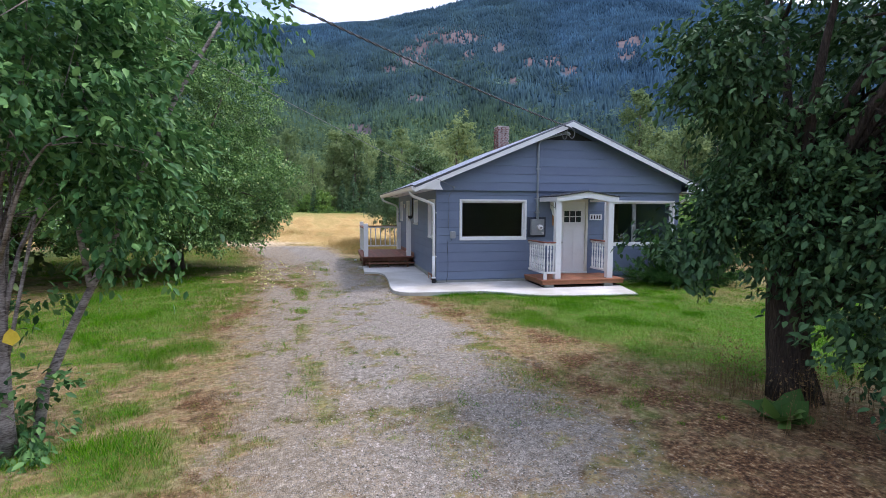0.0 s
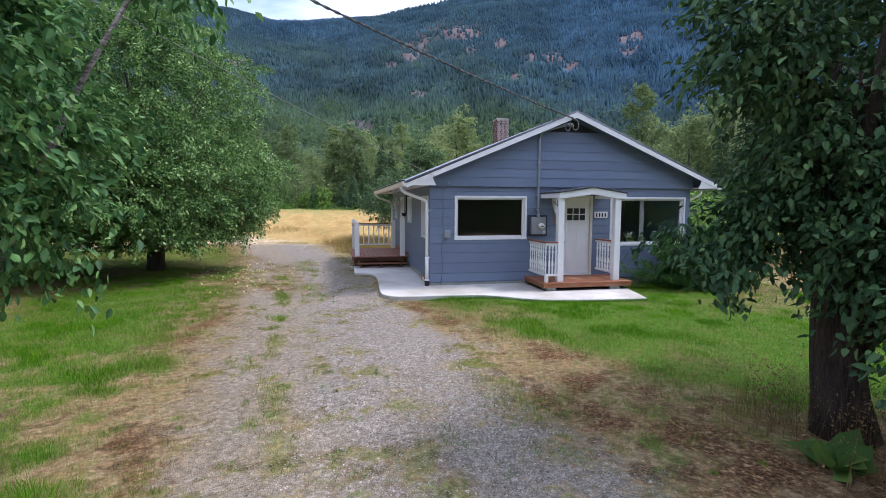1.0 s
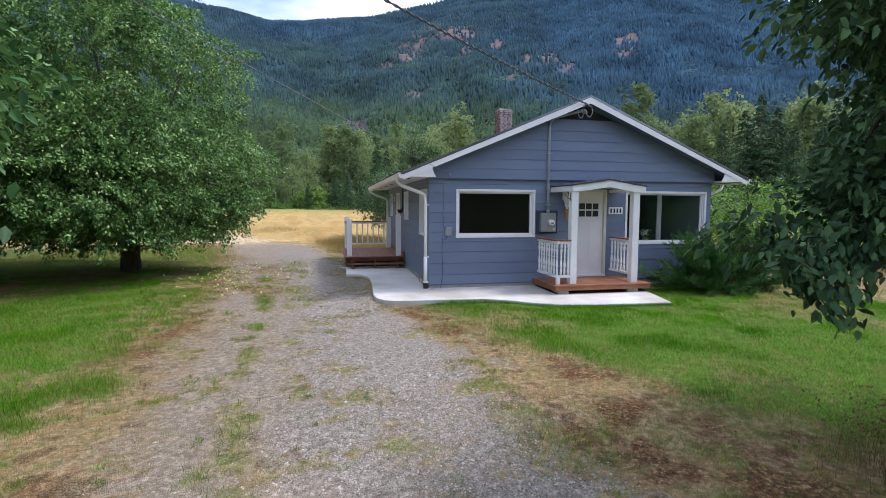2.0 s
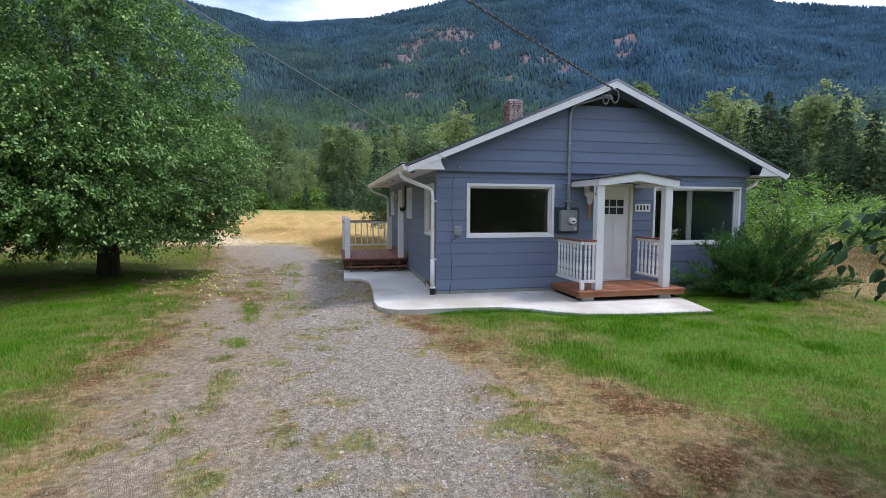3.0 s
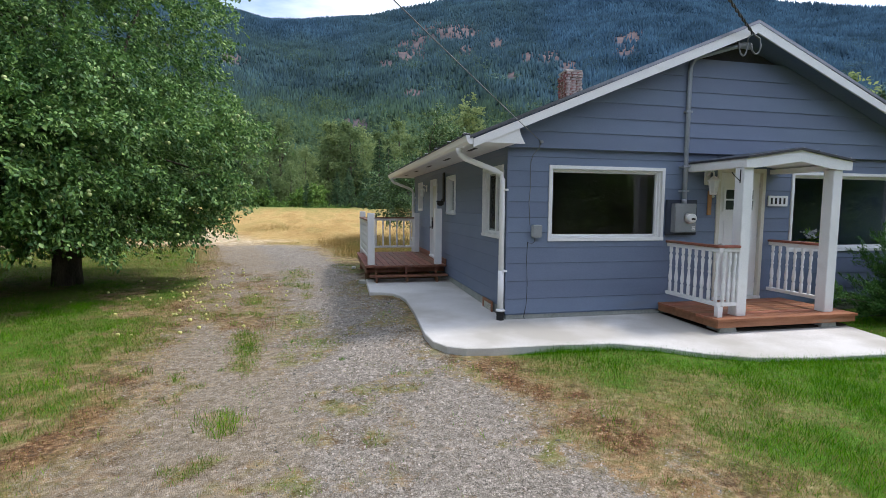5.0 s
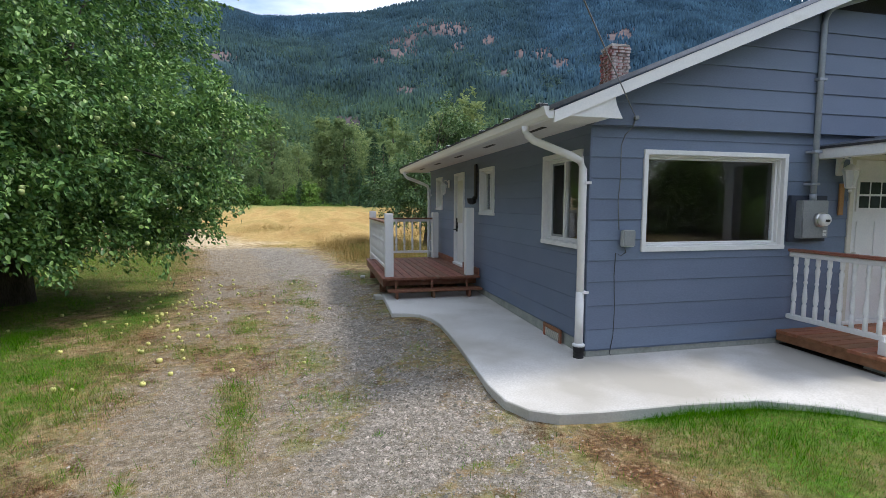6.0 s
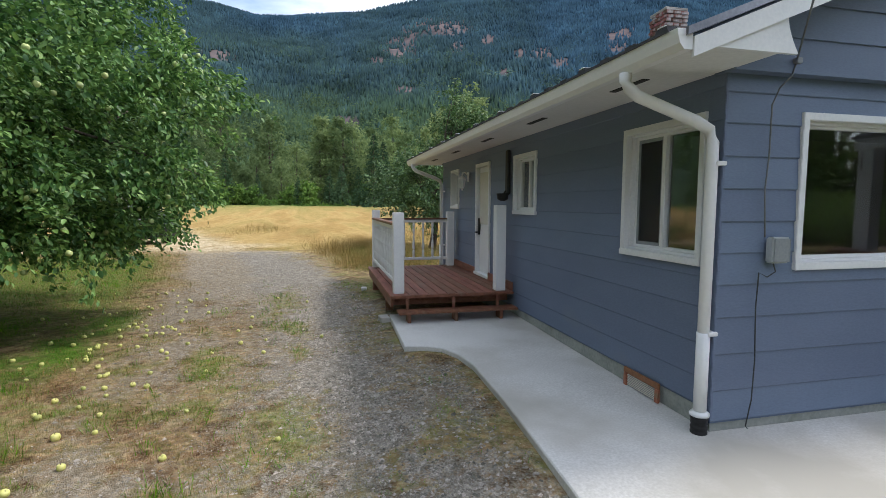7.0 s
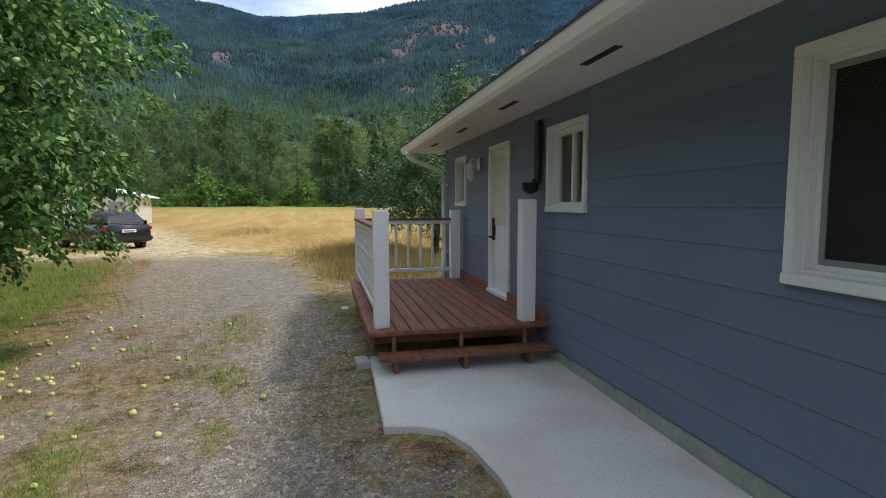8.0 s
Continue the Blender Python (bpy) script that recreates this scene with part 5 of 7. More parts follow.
# ---- fittings on the house ----
def make_meter():
    M = thing("electric_meter", (2.98, -0.05, 1.27), "grey electric meter box with round glass meter on the front wall", "electric meter")
    part("backing_board", boxed((2.69, -0.075, 1.255), (3.25, -0.027, 1.825), 0.006), NAVY, M, "dark blue-grey backing board")
    part("box", boxed((2.77, -0.165, 1.30), (3.17, -0.057, 1.765), 0.01), GREY_METAL, M)
    part("box_lid", boxed((2.775, -0.175, 1.305), (3.165, -0.167, 1.55), 0.004), GREY_METAL, M)
    bm = tubed([(3.02, -0.168, 1.53), (3.02, -0.215, 1.53)], 0.088, 20)
    ring = part("meter_ring", bm, CHROME, M, "bright metal meter ring", True)
    bm = tubed([(3.02, -0.216, 1.53), (3.02, -0.27, 1.53), (3.02, -0.285, 1.53)], [0.074, 0.072, 0.055], 20)
    part("meter_dome", bm, VINYL, ring, "pale glass meter dome", True)
    part("meter_label", boxed((2.985, -0.2875, 1.505), (3.055, -0.2855, 1.535)), BLACK, ring)
    part("paper_tag", boxed((3.085, -0.1775, 1.335), (3.14, -0.1755, 1.40)), WHITE, M)
    for k in range(2):
        part("tag_bar", boxed((3.092, -0.1785, 1.35 + 0.022 * k), (3.133, -0.1777, 1.358 + 0.022 * k)), BLACK, M)


make_meter()


def make_service_mast():
    M = thing("service_conduit", (2.98, -0.09, 1.78), "blue-grey painted service conduit rising to a weatherhead", "conduit")
    x = 2.965
    part("pipe", tubed([(x, -0.12, 1.766), (x, -0.12, 3.86), (x + 0.015, -0.12, 3.95), (x + 0.06, -0.125, 4.02), (x + 0.14, -0.13, 4.07), (3.50, -0.30, 4.18), (3.62, -0.36, 4.21)], 0.034, 12), GALV, M, "", True)
    for z in (1.95, 2.34, 3.2):
        part("strap", boxed((x - 0.06, -0.155, z), (x + 0.06, -0.03, z + 0.03), 0.003), GALV, M)
    part("coupling", tubed([(x, -0.12, 1.766), (x, -0.12, 1.84)], 0.040, 12), GALV, M, "", True)
    part("weatherhead", tubed([(3.60, -0.355, 4.205), (3.66, -0.38, 4.22), (3.74, -0.41, 4.20), (3.78, -0.43, 4.16)], [0.035, 0.05, 0.052, 0.03], 12), GREY_METAL, M, "", True)
    for k in range(2):
        cx, w, deep = (3.60, 0.075, 0.17) if k == 0 else (3.80, 0.085, 0.14)
        pts = [(cx - w * math.cos(math.pi * i / 14), -0.47 - 0.03 * k, 4.20 - deep * math.sin(math.pi * i / 14)) for i in range(15)]
        pts = [(pts[0][0] + 0.03, -0.43, 4.235)] + pts + [(pts[-1][0] - 0.01, -0.485, 4.30), (3.74, -0.49, 4.36)]
        part("drip_loop", tubed(pts, 0.013, 8), WIRE_GREY, M, "grey looped service cable", True)


make_service_mast()


def hanging(a, b, sag, n=24):
    a, b = Vector(a), Vector(b)
    return [tuple(a.lerp(b, i / n) - Vector((0, 0, 4 * sag * (i / n) * (1 - i / n)))) for i in range(n + 1)]


POLE = (-17.6, -15.1)


def make_wires():
    W = thing("service_drop", (3.74, -0.50, 4.36), "twisted black service cable hanging to the house gable", "cable")
    line = hanging((3.74, -0.49, 4.36), (POLE[0], POLE[1] + 0.1, 8.4), 0.55, 90)
    bm = bmesh.new()
    tube(bm, line, 0.011, 5)
    part("neutral_wire", bm, WIRE_GREY, W, "", True)
    for ph in (0.0, math.pi):
        tw = []
        fine = hanging((3.74, -0.49, 4.36), (POLE[0], POLE[1] + 0.1, 8.4), 0.55, 700)
        for i, p in enumerate(fine):
            a = i * 0.62 + ph
            tw.append((p[0] + 0.010 * math.cos(a), p[1] - 0.008 * math.cos(a), p[2] + 0.014 * math.sin(a)))
        bm = bmesh.new()
        tube(bm, tw, 0.012, 4)
        part("twisted_wire", bm, CABLE, W, "", True)
    T = thing("phone_line", (0.48, -0.08, 2.66), "thin grey phone line running to the house corner", "cable")
    bm = bmesh.new()
    tube(bm, hanging((0.48, -0.10, 2.66), (-15.5, -17.0, 8.5), 0.30, 80), 0.006, 5)
    part("wire", bm, WIRE_GREY, T, "", True)
    pts = [(0.48, -0.10, 2.66), (0.44, -0.11, 2.56), (0.36, -0.09, 2.47), (0.34, -0.055, 2.36), (0.35, -0.045, 2.0), (0.33, -0.045, 1.75), (0.35, -0.05, 1.42)]
    part("drop_wire", tubed(pts, 0.006, 6), WIRE_GREY, T, "", True)
    pts = [(0.40, -0.08, 1.25), (0.42, -0.09, 1.17), (0.37, -0.07, 1.13), (0.32, -0.045, 1.16), (0.31, -0.045, 0.9), (0.33, -0.045, 0.5), (0.32, -0.045, 0.2), (0.28, -0.045, 0.0), (0.30, -0.045, -0.02)]
    part("drop_wire", tubed(pts, 0.005, 6), CABLE, T, "", True)
    part("anchor", boxed((0.455, -0.13, 2.64), (0.505, -0.066, 2.68), 0.005), GREY_METAL, T)
    P = part("utility_pole", tubed([(*POLE, -0.5), (*POLE, 9.2)], [0.16, 0.11], 14), BARK, None, "", True)
    tagged(P, "plain weathered wooden utility pole", "utility pole", "utility poles")
    copy_thing(P, Matrix.Translation((-15.55 - POLE[0], -17.05 - POLE[1], 0)))


make_wires()


def make_phone_box():
    B = thing("phone_box", (0.45, -0.03, 1.25), "small pale grey phone junction box on the siding", "junction box")
    part("box", boxed((0.38, -0.10, 1.23), (0.535, -0.026, 1.42), 0.012), material("pale_grey_plastic", (0.42, 0.45, 0.46), (0.48, 0.51, 0.52), 0.5, 6, 40, 0.02), B)
    part("lid_seam", boxed((0.388, -0.1025, 1.24), (0.527, -0.1005, 1.41), 0.004), GREY_METAL, B)


make_phone_box()


def make_number_sign():
    S = thing("number_sign", (4.87, -0.04, 1.74), "white house number plate with dark markings", "sign")
    part("plate", boxed((4.67, -0.045, 1.735), (5.07, -0.027, 1.915), 0.003), WHITE, S)
    for k in range(4):
        part("bar", boxed((4.715 + 0.087 * k, -0.0485, 1.772), (4.755 + 0.087 * k, -0.0455, 1.878)), BLACK, S)


make_number_sign()


def make_wall_lamp(at, wall, label, size=1.25):
    """A white carriage lantern on a curled arm; built against the front wall and turned for the side."""
    L = new("wall_lamp")
    tagged(L, label, "wall lamp")
    bm = boxed((-0.045, -0.02, -0.02), (0.045, 0.0, 0.16), 0.008)
    pl = part("back_plate", bm, WHITE, L)
    pts = [(0, -0.02, 0.10), (0, -0.07, 0.15), (0, -0.12, 0.14), (0, -0.13, 0.08)]
    part("arm", tubed(pts, 0.010, 8), WHITE, L, "", True)
    bm = bmesh.new()
    lathe(bm, [(0.012, 0.09), (0.02, 0.085), (0.06, 0.055), (0.078, 0.03), (0.078, 0.022)][::-1], (0, -0.13, 0), 8)
    part("cap", bm, WHITE, L)
    bm = bmesh.new()
    lathe(bm, [(0.038, -0.14), (0.066, 0.021)], (0, -0.13, 0), 6)
    part("glass", bm, material("frosted_lamp_glass", (0.68, 0.70, 0.71), (0.75, 0.77, 0.78), 0.25, 5, 30, 0), L, "pale bevelled lantern glass")
    bm = bmesh.new()
    for k in range(6):
        a = k * math.pi / 3
        tube(bm, [(0.039 * math.cos(a), -0.13 + 0.039 * math.sin(a), -0.14), (0.067 * math.cos(a), -0.13 + 0.067 * math.sin(a), 0.022)], 0.005, 5)
    lathe(bm, [(0.008, -0.19), (0.018, -0.175), (0.012, -0.16), (0.044, -0.145), (0.044, -0.135)], (0, -0.13, 0), 8)
    part("cage", bm, WHITE, L)
    L.matrix_basis = Matrix.Translation(at) @ Matrix.Scale(size, 4) @ (Matrix.Rotation(radians(-90), 4, "Z") if wall == "left" else Matrix.Identity(4))
    for c in L.children:
        c.matrix_parent_inverse = Matrix.Identity(4)
    return L


make_wall_lamp((3.44, -0.03, 2.10), "front", "white carriage wall lamp beside the front door")
make_wall_lamp((-0.03, 6.25, 2.10), "left", "white carriage wall lamp above the side deck", 1.0)
tagged(part("wooden_plaque", boxed((3.47, -0.05, 1.58), (3.545, -0.028, 1.98), 0.004), WOOD_BARE), "narrow bare cedar plaque under the porch lamp", "plaque")


def make_hanging_planter():
    H = thing("hanging_planter", (-0.12, 4.35, 1.9), "black wall planter with long dark bracket", "planter")
    part("bracket", boxed((-0.07, 4.07, 1.80), (-0.027, 4.18, 2.46), 0.01), BLACK, H)
    part("arm", tubed([(-0.05, 4.14, 1.86), (-0.09, 4.14, 1.84), (-0.12, 4.14, 1.76)], 0.012, 8), BLACK, H, "", True)
    bm = bmesh.new()
    lathe(bm, [(0.03, 0), (0.08, 0.03), (0.088, 0.09), (0.095, 0.10), (0.095, 0.115)], (-0.12, 4.14, 1.70), 14)
    part("bowl", bm, BLACK, H, "", True)


make_hanging_planter()


def make_vent():
    V = thing("crawl_vent", (-0.03, 0.78, -0.02), "wood-framed crawl space vent in the foundation", "vent")
    for lo, hi in (((-0.05, 0.53, 0.095), (-0.026, 1.025, 0.145)), ((-0.05, 0.53, -0.024), (-0.026, 0.575, 0.094)), ((-0.05, 0.98, -0.024), (-0.026, 1.025, 0.094))):
        part("frame", boxed(lo, hi, 0.003), DECK_CEDAR, V)
    part("mesh_panel", boxed((-0.034, 0.576, -0.023), (-0.027, 0.979, 0.094)), GREY_METAL, V)
    for k in range(7):
        z = -0.012 + 0.015 * k
        part("slat", boxed((-0.041, 0.577, z), (-0.0345, 0.978, z + 0.006)), CREAM, V)


make_vent()


def make_sill_plant():
    """A white-flowered pot plant and its shelf inside the front window."""
    tagged(part("window_shelf", boxed((5.2, 0.142, 0.93), (7.5, 0.38, 0.96), 0.004), WHITE), "white shelf inside the front window", "shelf")
    P = thing("potted_plant", (5.95, 0.26, 0.961), "white-flowered pot plant on the window shelf", "plant")
    bm = bmesh.new()
    lathe(bm, [(0.05, 0.0), (0.075, 0.12), (0.082, 0.125), (0.082, 0.145), (0.07, 0.145)], (5.95, 0.26, 0.961), 14)
    part("pot", bm, WHITE, P, "", True)
    rng = np.random.default_rng(23)
    n = 60
    d = rng.normal(0, 1, (n, 3)) + np.array([0, 0, 0.8])
    at = np.array([5.95, 0.26, 1.12]) + d * 0.05
    mesh_part("leaves", raw_mesh("leaves", *leaves(rng, at, d, 0.10, 0.6, 0.2)), LEAF_ORCHARD, P)
    at = np.array([5.95, 0.26, 1.24]) + rng.normal(0, 1, (70, 3)) * np.array([0.07, 0.05, 0.05])
    mesh_part("blossoms", raw_mesh("blossoms", *leaves(rng, at, rng.normal(0, 1, (70, 3)), 0.05, 0.9, 0.0, True)), WHITE, P, "white blossoms")


make_sill_plant()


# ---- trees ----
def limb_points(rng, a, b, bend, n=7):
    a, b = np.array(a, float), np.array(b, float)
    mid = rng.normal(0, bend, 3)
    out = []
    for i in range(n):
        t = i / (n - 1)
        out.append(tuple(a + (b - a) * t + mid * 4 * t * (1 - t) * 0.5 + np.array([0, 0, bend * 1.2 * math.sin(t * math.pi)])))
    return out


def crown_clusters(rng, n, centre, radii, lump=0.35, shell=0.45, seed=1, floor_z=None, droop=0.0):
    """Places of leafy twigs through a lumpy crown, thicker towards its skin."""
    d = rng.normal(0, 1, (n, 3))
    d /= np.linalg.norm(d, axis=1, keepdims=True)
    az = np.arctan2(d[:, 1], d[:, 0])
    lumpy = 1 + lump * (noise2(az * 1.3 + 9, d[:, 2] * 2.2, 0.55, seed) - 0.5) * 2
    r = rng.uniform(0, 1, n) ** shell * lumpy
    p = np.array(centre) + d * r[:, None] * np.array(radii)
    p[:, 2] -= droop * np.hypot(d[:, 0], d[:, 1]) ** 2 * r * (d[:, 2] < 0.2)
    keep = noise2(p[:, 0] * 1.0 + p[:, 2] * 0.7, p[:, 1] - p[:, 2] * 0.9, 1.0, seed + 5) > 0.37
    if floor_z is not None:
        keep &= p[:, 2] > floor_z + 0.5 * noise2(p[:, 0], p[:, 1], 0.8, seed + 7)
    return p[keep], d[keep]


def twig_leaves(rng, p, d, per, spread, size, wide, droop, plain=False):
    n = len(p)
    way = d * np.array([1, 1, 0.5]) + rng.normal(0, 0.5, (n, 3))
    way[:, 2] -= 0.15
    way /= np.linalg.norm(way, axis=1, keepdims=True)
    t = rng.uniform(0, 1, (n, per, 1))
    at = p[:, None, :] + way[:, None, :] * t * spread + rng.normal(0, spread * 0.13, (n, per, 3))
    at[:, :, 2] -= 0.25 * spread * t[:, :, 0] ** 2
    ways = np.repeat(way[:, None, :], per, 1) + rng.normal(0, 0.5, (n, per, 3))
    return leaves(rng, at.reshape(-1, 3), ways.reshape(-1, 3), size, wide, droop, plain)


def joined(pieces):
    vs, fs, k = [], [], 0
    for v, f in pieces:
        vs.append(v)
        fs.append(f + k)
        k += len(v)
    return np.concatenate(vs), np.concatenate(fs)


def make_trunk(rng, bm, base, top, r0, r1, clusters, limbs, bend=0.25, fork=0.35):
    """A flared, tapering trunk with crooked limbs that reach out to leafy places."""
    base, top = np.array(base, float), np.array(top, float)
    pts = limb_points(rng, base, top, bend * 0.4, 9)
    rs = [r0 * 1.35, r0 * 1.08] + [r0 + (r1 - r0) * i / 6 for i in range(7)]
    tube(bm, pts, rs, 12)
    idx = rng.choice(len(clusters), min(limbs, len(clusters)), replace=False)
    for j, i in enumerate(idx):
        q = clusters[i]
        t = rng.uniform(fork, 1.0)
        s = np.array(pts[int(t * 8)])
        lr = (r0 + (r1 - r0) * t) * rng.uniform(0.35, 0.6)
        lp = limb_points(rng, s, q, 0.22, 7)
        tube(bm, lp, [lr * (1 - 0.88 * k / 6) for k in range(7)], 6)
        for _ in range(2):
            k = rng.integers(2, 6)
            tip = np.array(lp[k]) + rng.normal(0, 0.45, 3)
            tube(bm, limb_points(rng, lp[k], tip, 0.08, 5), [lr * 0.35 * (1 - 0.85 * m / 4) for m in range(5)], 5)


def make_tree(name, label, category, seed, base, trunk_top, r0, crowns, bark, leaf_mat, per, spread, size, wide, droop, limbs, group="", floor_z=None, lump=0.35, hang=0.0, plain=False):
    rng = np.random.default_rng(seed)
    T = thing(name, base, label, category, group)
    ps, ds = [], []
    for n, centre, radii, shell in crowns:
        p, d = crown_clusters(rng, n, centre, radii, lump, shell, seed, floor_z, hang)
        ps.append(p)
        ds.append(d)
    p, d = np.concatenate(ps), np.concatenate(ds)
    bm = bmesh.new()
    make_trunk(rng, bm, base, trunk_top, r0, r0 * 0.45, p, limbs)
    part("trunk", bm, bark, T, "", True)
    v, f = twig_leaves(rng, p, d, per, spread, size, wide, droop, plain)
    mesh_part("crown", raw_mesh("crown", v, f), leaf_mat, T)
    return T, p


def add_stem(tree, bark, pts, r0, r1):
    n = len(pts) - 1
    part("stem", tubed(pts, [r0 + (r1 - r0) * i / n for i in range(n + 1)], 10), bark, tree, "", True)


def add_fruit(tree, rng, twigs, count, mat):
    """Hanging apples as parts of a tree, all of one mesh."""
    bm = bmesh.new()
    lathe(bm, [(0.006, 0.008), (0.020, 0.0), (0.031, 0.012), (0.035, 0.030), (0.031, 0.048), (0.018, 0.057), (0.005, 0.050)], (0, 0, 0), 10)
    me = bpy.data.meshes.new("fruit")
    bm.to_mesh(me)
    bm.free()
    me.materials.append(mat)
    me.polygons.foreach_set("use_smooth", [True] * len(me.polygons))
    for i in rng.choice(len(twigs), count, replace=False):
        o = new("fruit", me)
        o.parent = tree
        o.matrix_parent_inverse = tree.matrix_basis.inverted()
        p = twigs[i] + rng.normal(0, 0.15, 3)
        o.location = (p[0], p[1], p[2] - 0.15)
        o.rotation_euler = (rng.uniform(-0.5, 0.5), rng.uniform(-0.5, 0.5), 0)


# big old apple tree beside the drive
apple_tree, apple_twigs = make_tree("apple_tree", "old apple tree heavy with leaves over fallen apples", "tree", 11, (-8.3, 5.4, -0.2), (-8.1, 5.4, 3.4), 0.24,
    [(3700, (-8.6, 5.4, 4.9), (3.45, 3.9, 3.8), 0.36), (3200, (-8.4, 4.85, 2.45), (3.85, 3.9, 1.85), 0.34), (420, (-9.6, 1.7, 2.5), (1.9, 1.6, 1.4), 0.5), (300, (-8.3, 5.6, 8.2), (1.1, 1.1, 1.5), 0.5), (220, (-4.75, 5.2, 2.9), (0.65, 1.0, 1.2), 0.5), (400, (-7.9, 2.4, 3.3), (1.9, 1.3, 1.5), 0.45)],
    BARK, LEAF_APPLE, 46, 0.46, 0.080, 0.58, 0.35, 52, floor_z=0.75, lump=0.34, hang=0.5)
add_stem(apple_tree, BARK, [(-8.32, 5.38, -0.25), (-8.30, 5.38, 0.25), (-8.34, 5.36, 0.75), (-8.62, 5.28, 1.15), (-9.2, 5.1, 1.5), (-9.9, 4.9, 2.1)], 0.30, 0.09)
far_out = np.hypot((apple_twigs[:, 0] + 8.4) / 3.7, (apple_twigs[:, 1] - 5.2) / 3.7)
outer = apple_twigs[(apple_twigs[:, 0] + apple_twigs[:, 1] * -0.6 > -10.2) & (apple_twigs[:, 2] < 5.5) & (far_out > 0.72)]
add_fruit(apple_tree, np.random.default_rng(12), outer, 240, APPLE_GREEN)


# slim fruit tree at the start of the drive, two leaning stems
cherry, cherry_twigs = make_tree("cherry_tree", "slim fruit tree with leaning banded grey stems", "tree", 21, (-5.66, -8.85, -0.2), (-5.62, -8.8, 2.4), 0.060,
    [(680, (-5.6, -8.5, 3.4), (1.45, 1.3, 1.35), 0.5), (120, (-4.9, -8.35, 2.5), (0.7, 0.65, 0.65), 0.55), (400, (-6.0, -8.7, 2.0), (0.85, 0.7, 0.9), 0.55), (90, (-6.5, -8.2, 2.1), (0.8, 0.7, 0.6), 0.55), (22, (-3.65, -8.3, 4.2), (0.3, 0.3, 0.35), 0.6), (20, (-5.55, -8.8, 0.18), (0.16, 0.14, 0.28), 0.6), (110, (-5.55, -8.3, 1.5), (0.5, 0.4, 0.45), 0.55), (60, (-4.75, -8.3, 1.95), (0.45, 0.4, 0.3), 0.55)],
    BARK_CHERRY, LEAF_CHERRY, 26, 0.42, 0.092, 0.5, 0.5, 20, lump=0.25, hang=0.2)
add_stem(cherry, BARK_CHERRY, [(-5.55, -8.66, -0.22), (-5.46, -8.62, 0.35), (-5.28, -8.53, 0.85), (-4.98, -8.42, 1.55), (-4.70, -8.36, 2.3), (-4.35, -8.30, 3.1), (-3.9, -8.3, 3.9)], 0.050, 0.016)
add_stem(cherry, BARK_CHERRY, [(-5.10, -8.47, 1.25), (-5.20, -8.42, 1.8), (-5.05, -8.4, 2.6), (-5.15, -8.4, 3.4)], 0.032, 0.01)

mesh_part("yellow_leaf", raw_mesh("yellow_leaf", *leaves(np.random.default_rng(4), np.array([[-5.50, -8.98, 0.86]]), np.array([[0.3, -0.3, 2.5]]), 0.13, 0.8, 0.0)), YELLOW_LEAF, cherry, "single yellow leaf")

# dark broad-leaved tree
# Crown masses near y -12 are out of view, added to shade the litter.
walnut, walnut_twigs = make_tree("broadleaf_tree", "large dark broadleaf tree with a forked trunk", "tree", 31, (2.45, -9.1, -0.2), (2.35, -9.05, 2.6), 0.225,
    [(1250, (4.05, -9.2, 3.9), (2.15, 2.2, 2.6), 0.45), (230, (2.35, -8.85, 2.45), (0.8, 0.75, 0.7), 0.55), (60, (1.62, -8.6, 1.85), (0.50, 0.42, 0.42), 0.6), (230, (2.55, -10.3, 1.35), (0.8, 0.6, 1.15), 0.55), (14, (1.20, -8.42, 1.55), (0.20, 0.18, 0.18), 0.7), (11, (1.16, -8.28, 1.68), (0.2, 0.18, 0.3), 0.7), (110, (1.55, -8.85, 3.75), (0.5, 0.5, 0.8), 0.55), (520, (3.5, -11.9, 4.6), (1.9, 1.7, 1.5), 0.5), (420, (5.6, -11.7, 4.3), (1.8, 2.0, 1.6), 0.5), (70, (2.25, -9.45, 1.75), (0.6, 0.35, 0.42), 0.6)],
    BARK_DARK, LEAF_WALNUT, 33, 0.45, 0.096, 0.52, 0.75, 34, floor_z=0.2, lump=0.18, hang=0.2)
add_stem(walnut, BARK_DARK, [(2.50, -9.1, 0.85), (2.68, -9.12, 1.10), (2.95, -9.15, 1.45), (3.15, -9.2, 1.9), (3.4, -9.25, 2.8)], 0.19, 0.09)

# apple tree behind the deck
make_tree("apple_tree", "smaller apple tree standing behind the house", "tree", 41, (1.5, 16.5, -0.2), (1.6, 16.5, 2.6), 0.13,
    [(1000, (1.7, 16.6, 2.25), (2.35, 2.2, 1.75), 0.42), (260, (2.7, 17.2, 4.7), (1.05, 1.1, 1.9), 0.6), (90, (3.5, 17.4, 4.2), (0.7, 0.8, 1.5), 0.6)], BARK, LEAF_BACK, 26, 0.50, 0.105, 0.6, 0.35, 26, floor_z=0.9)


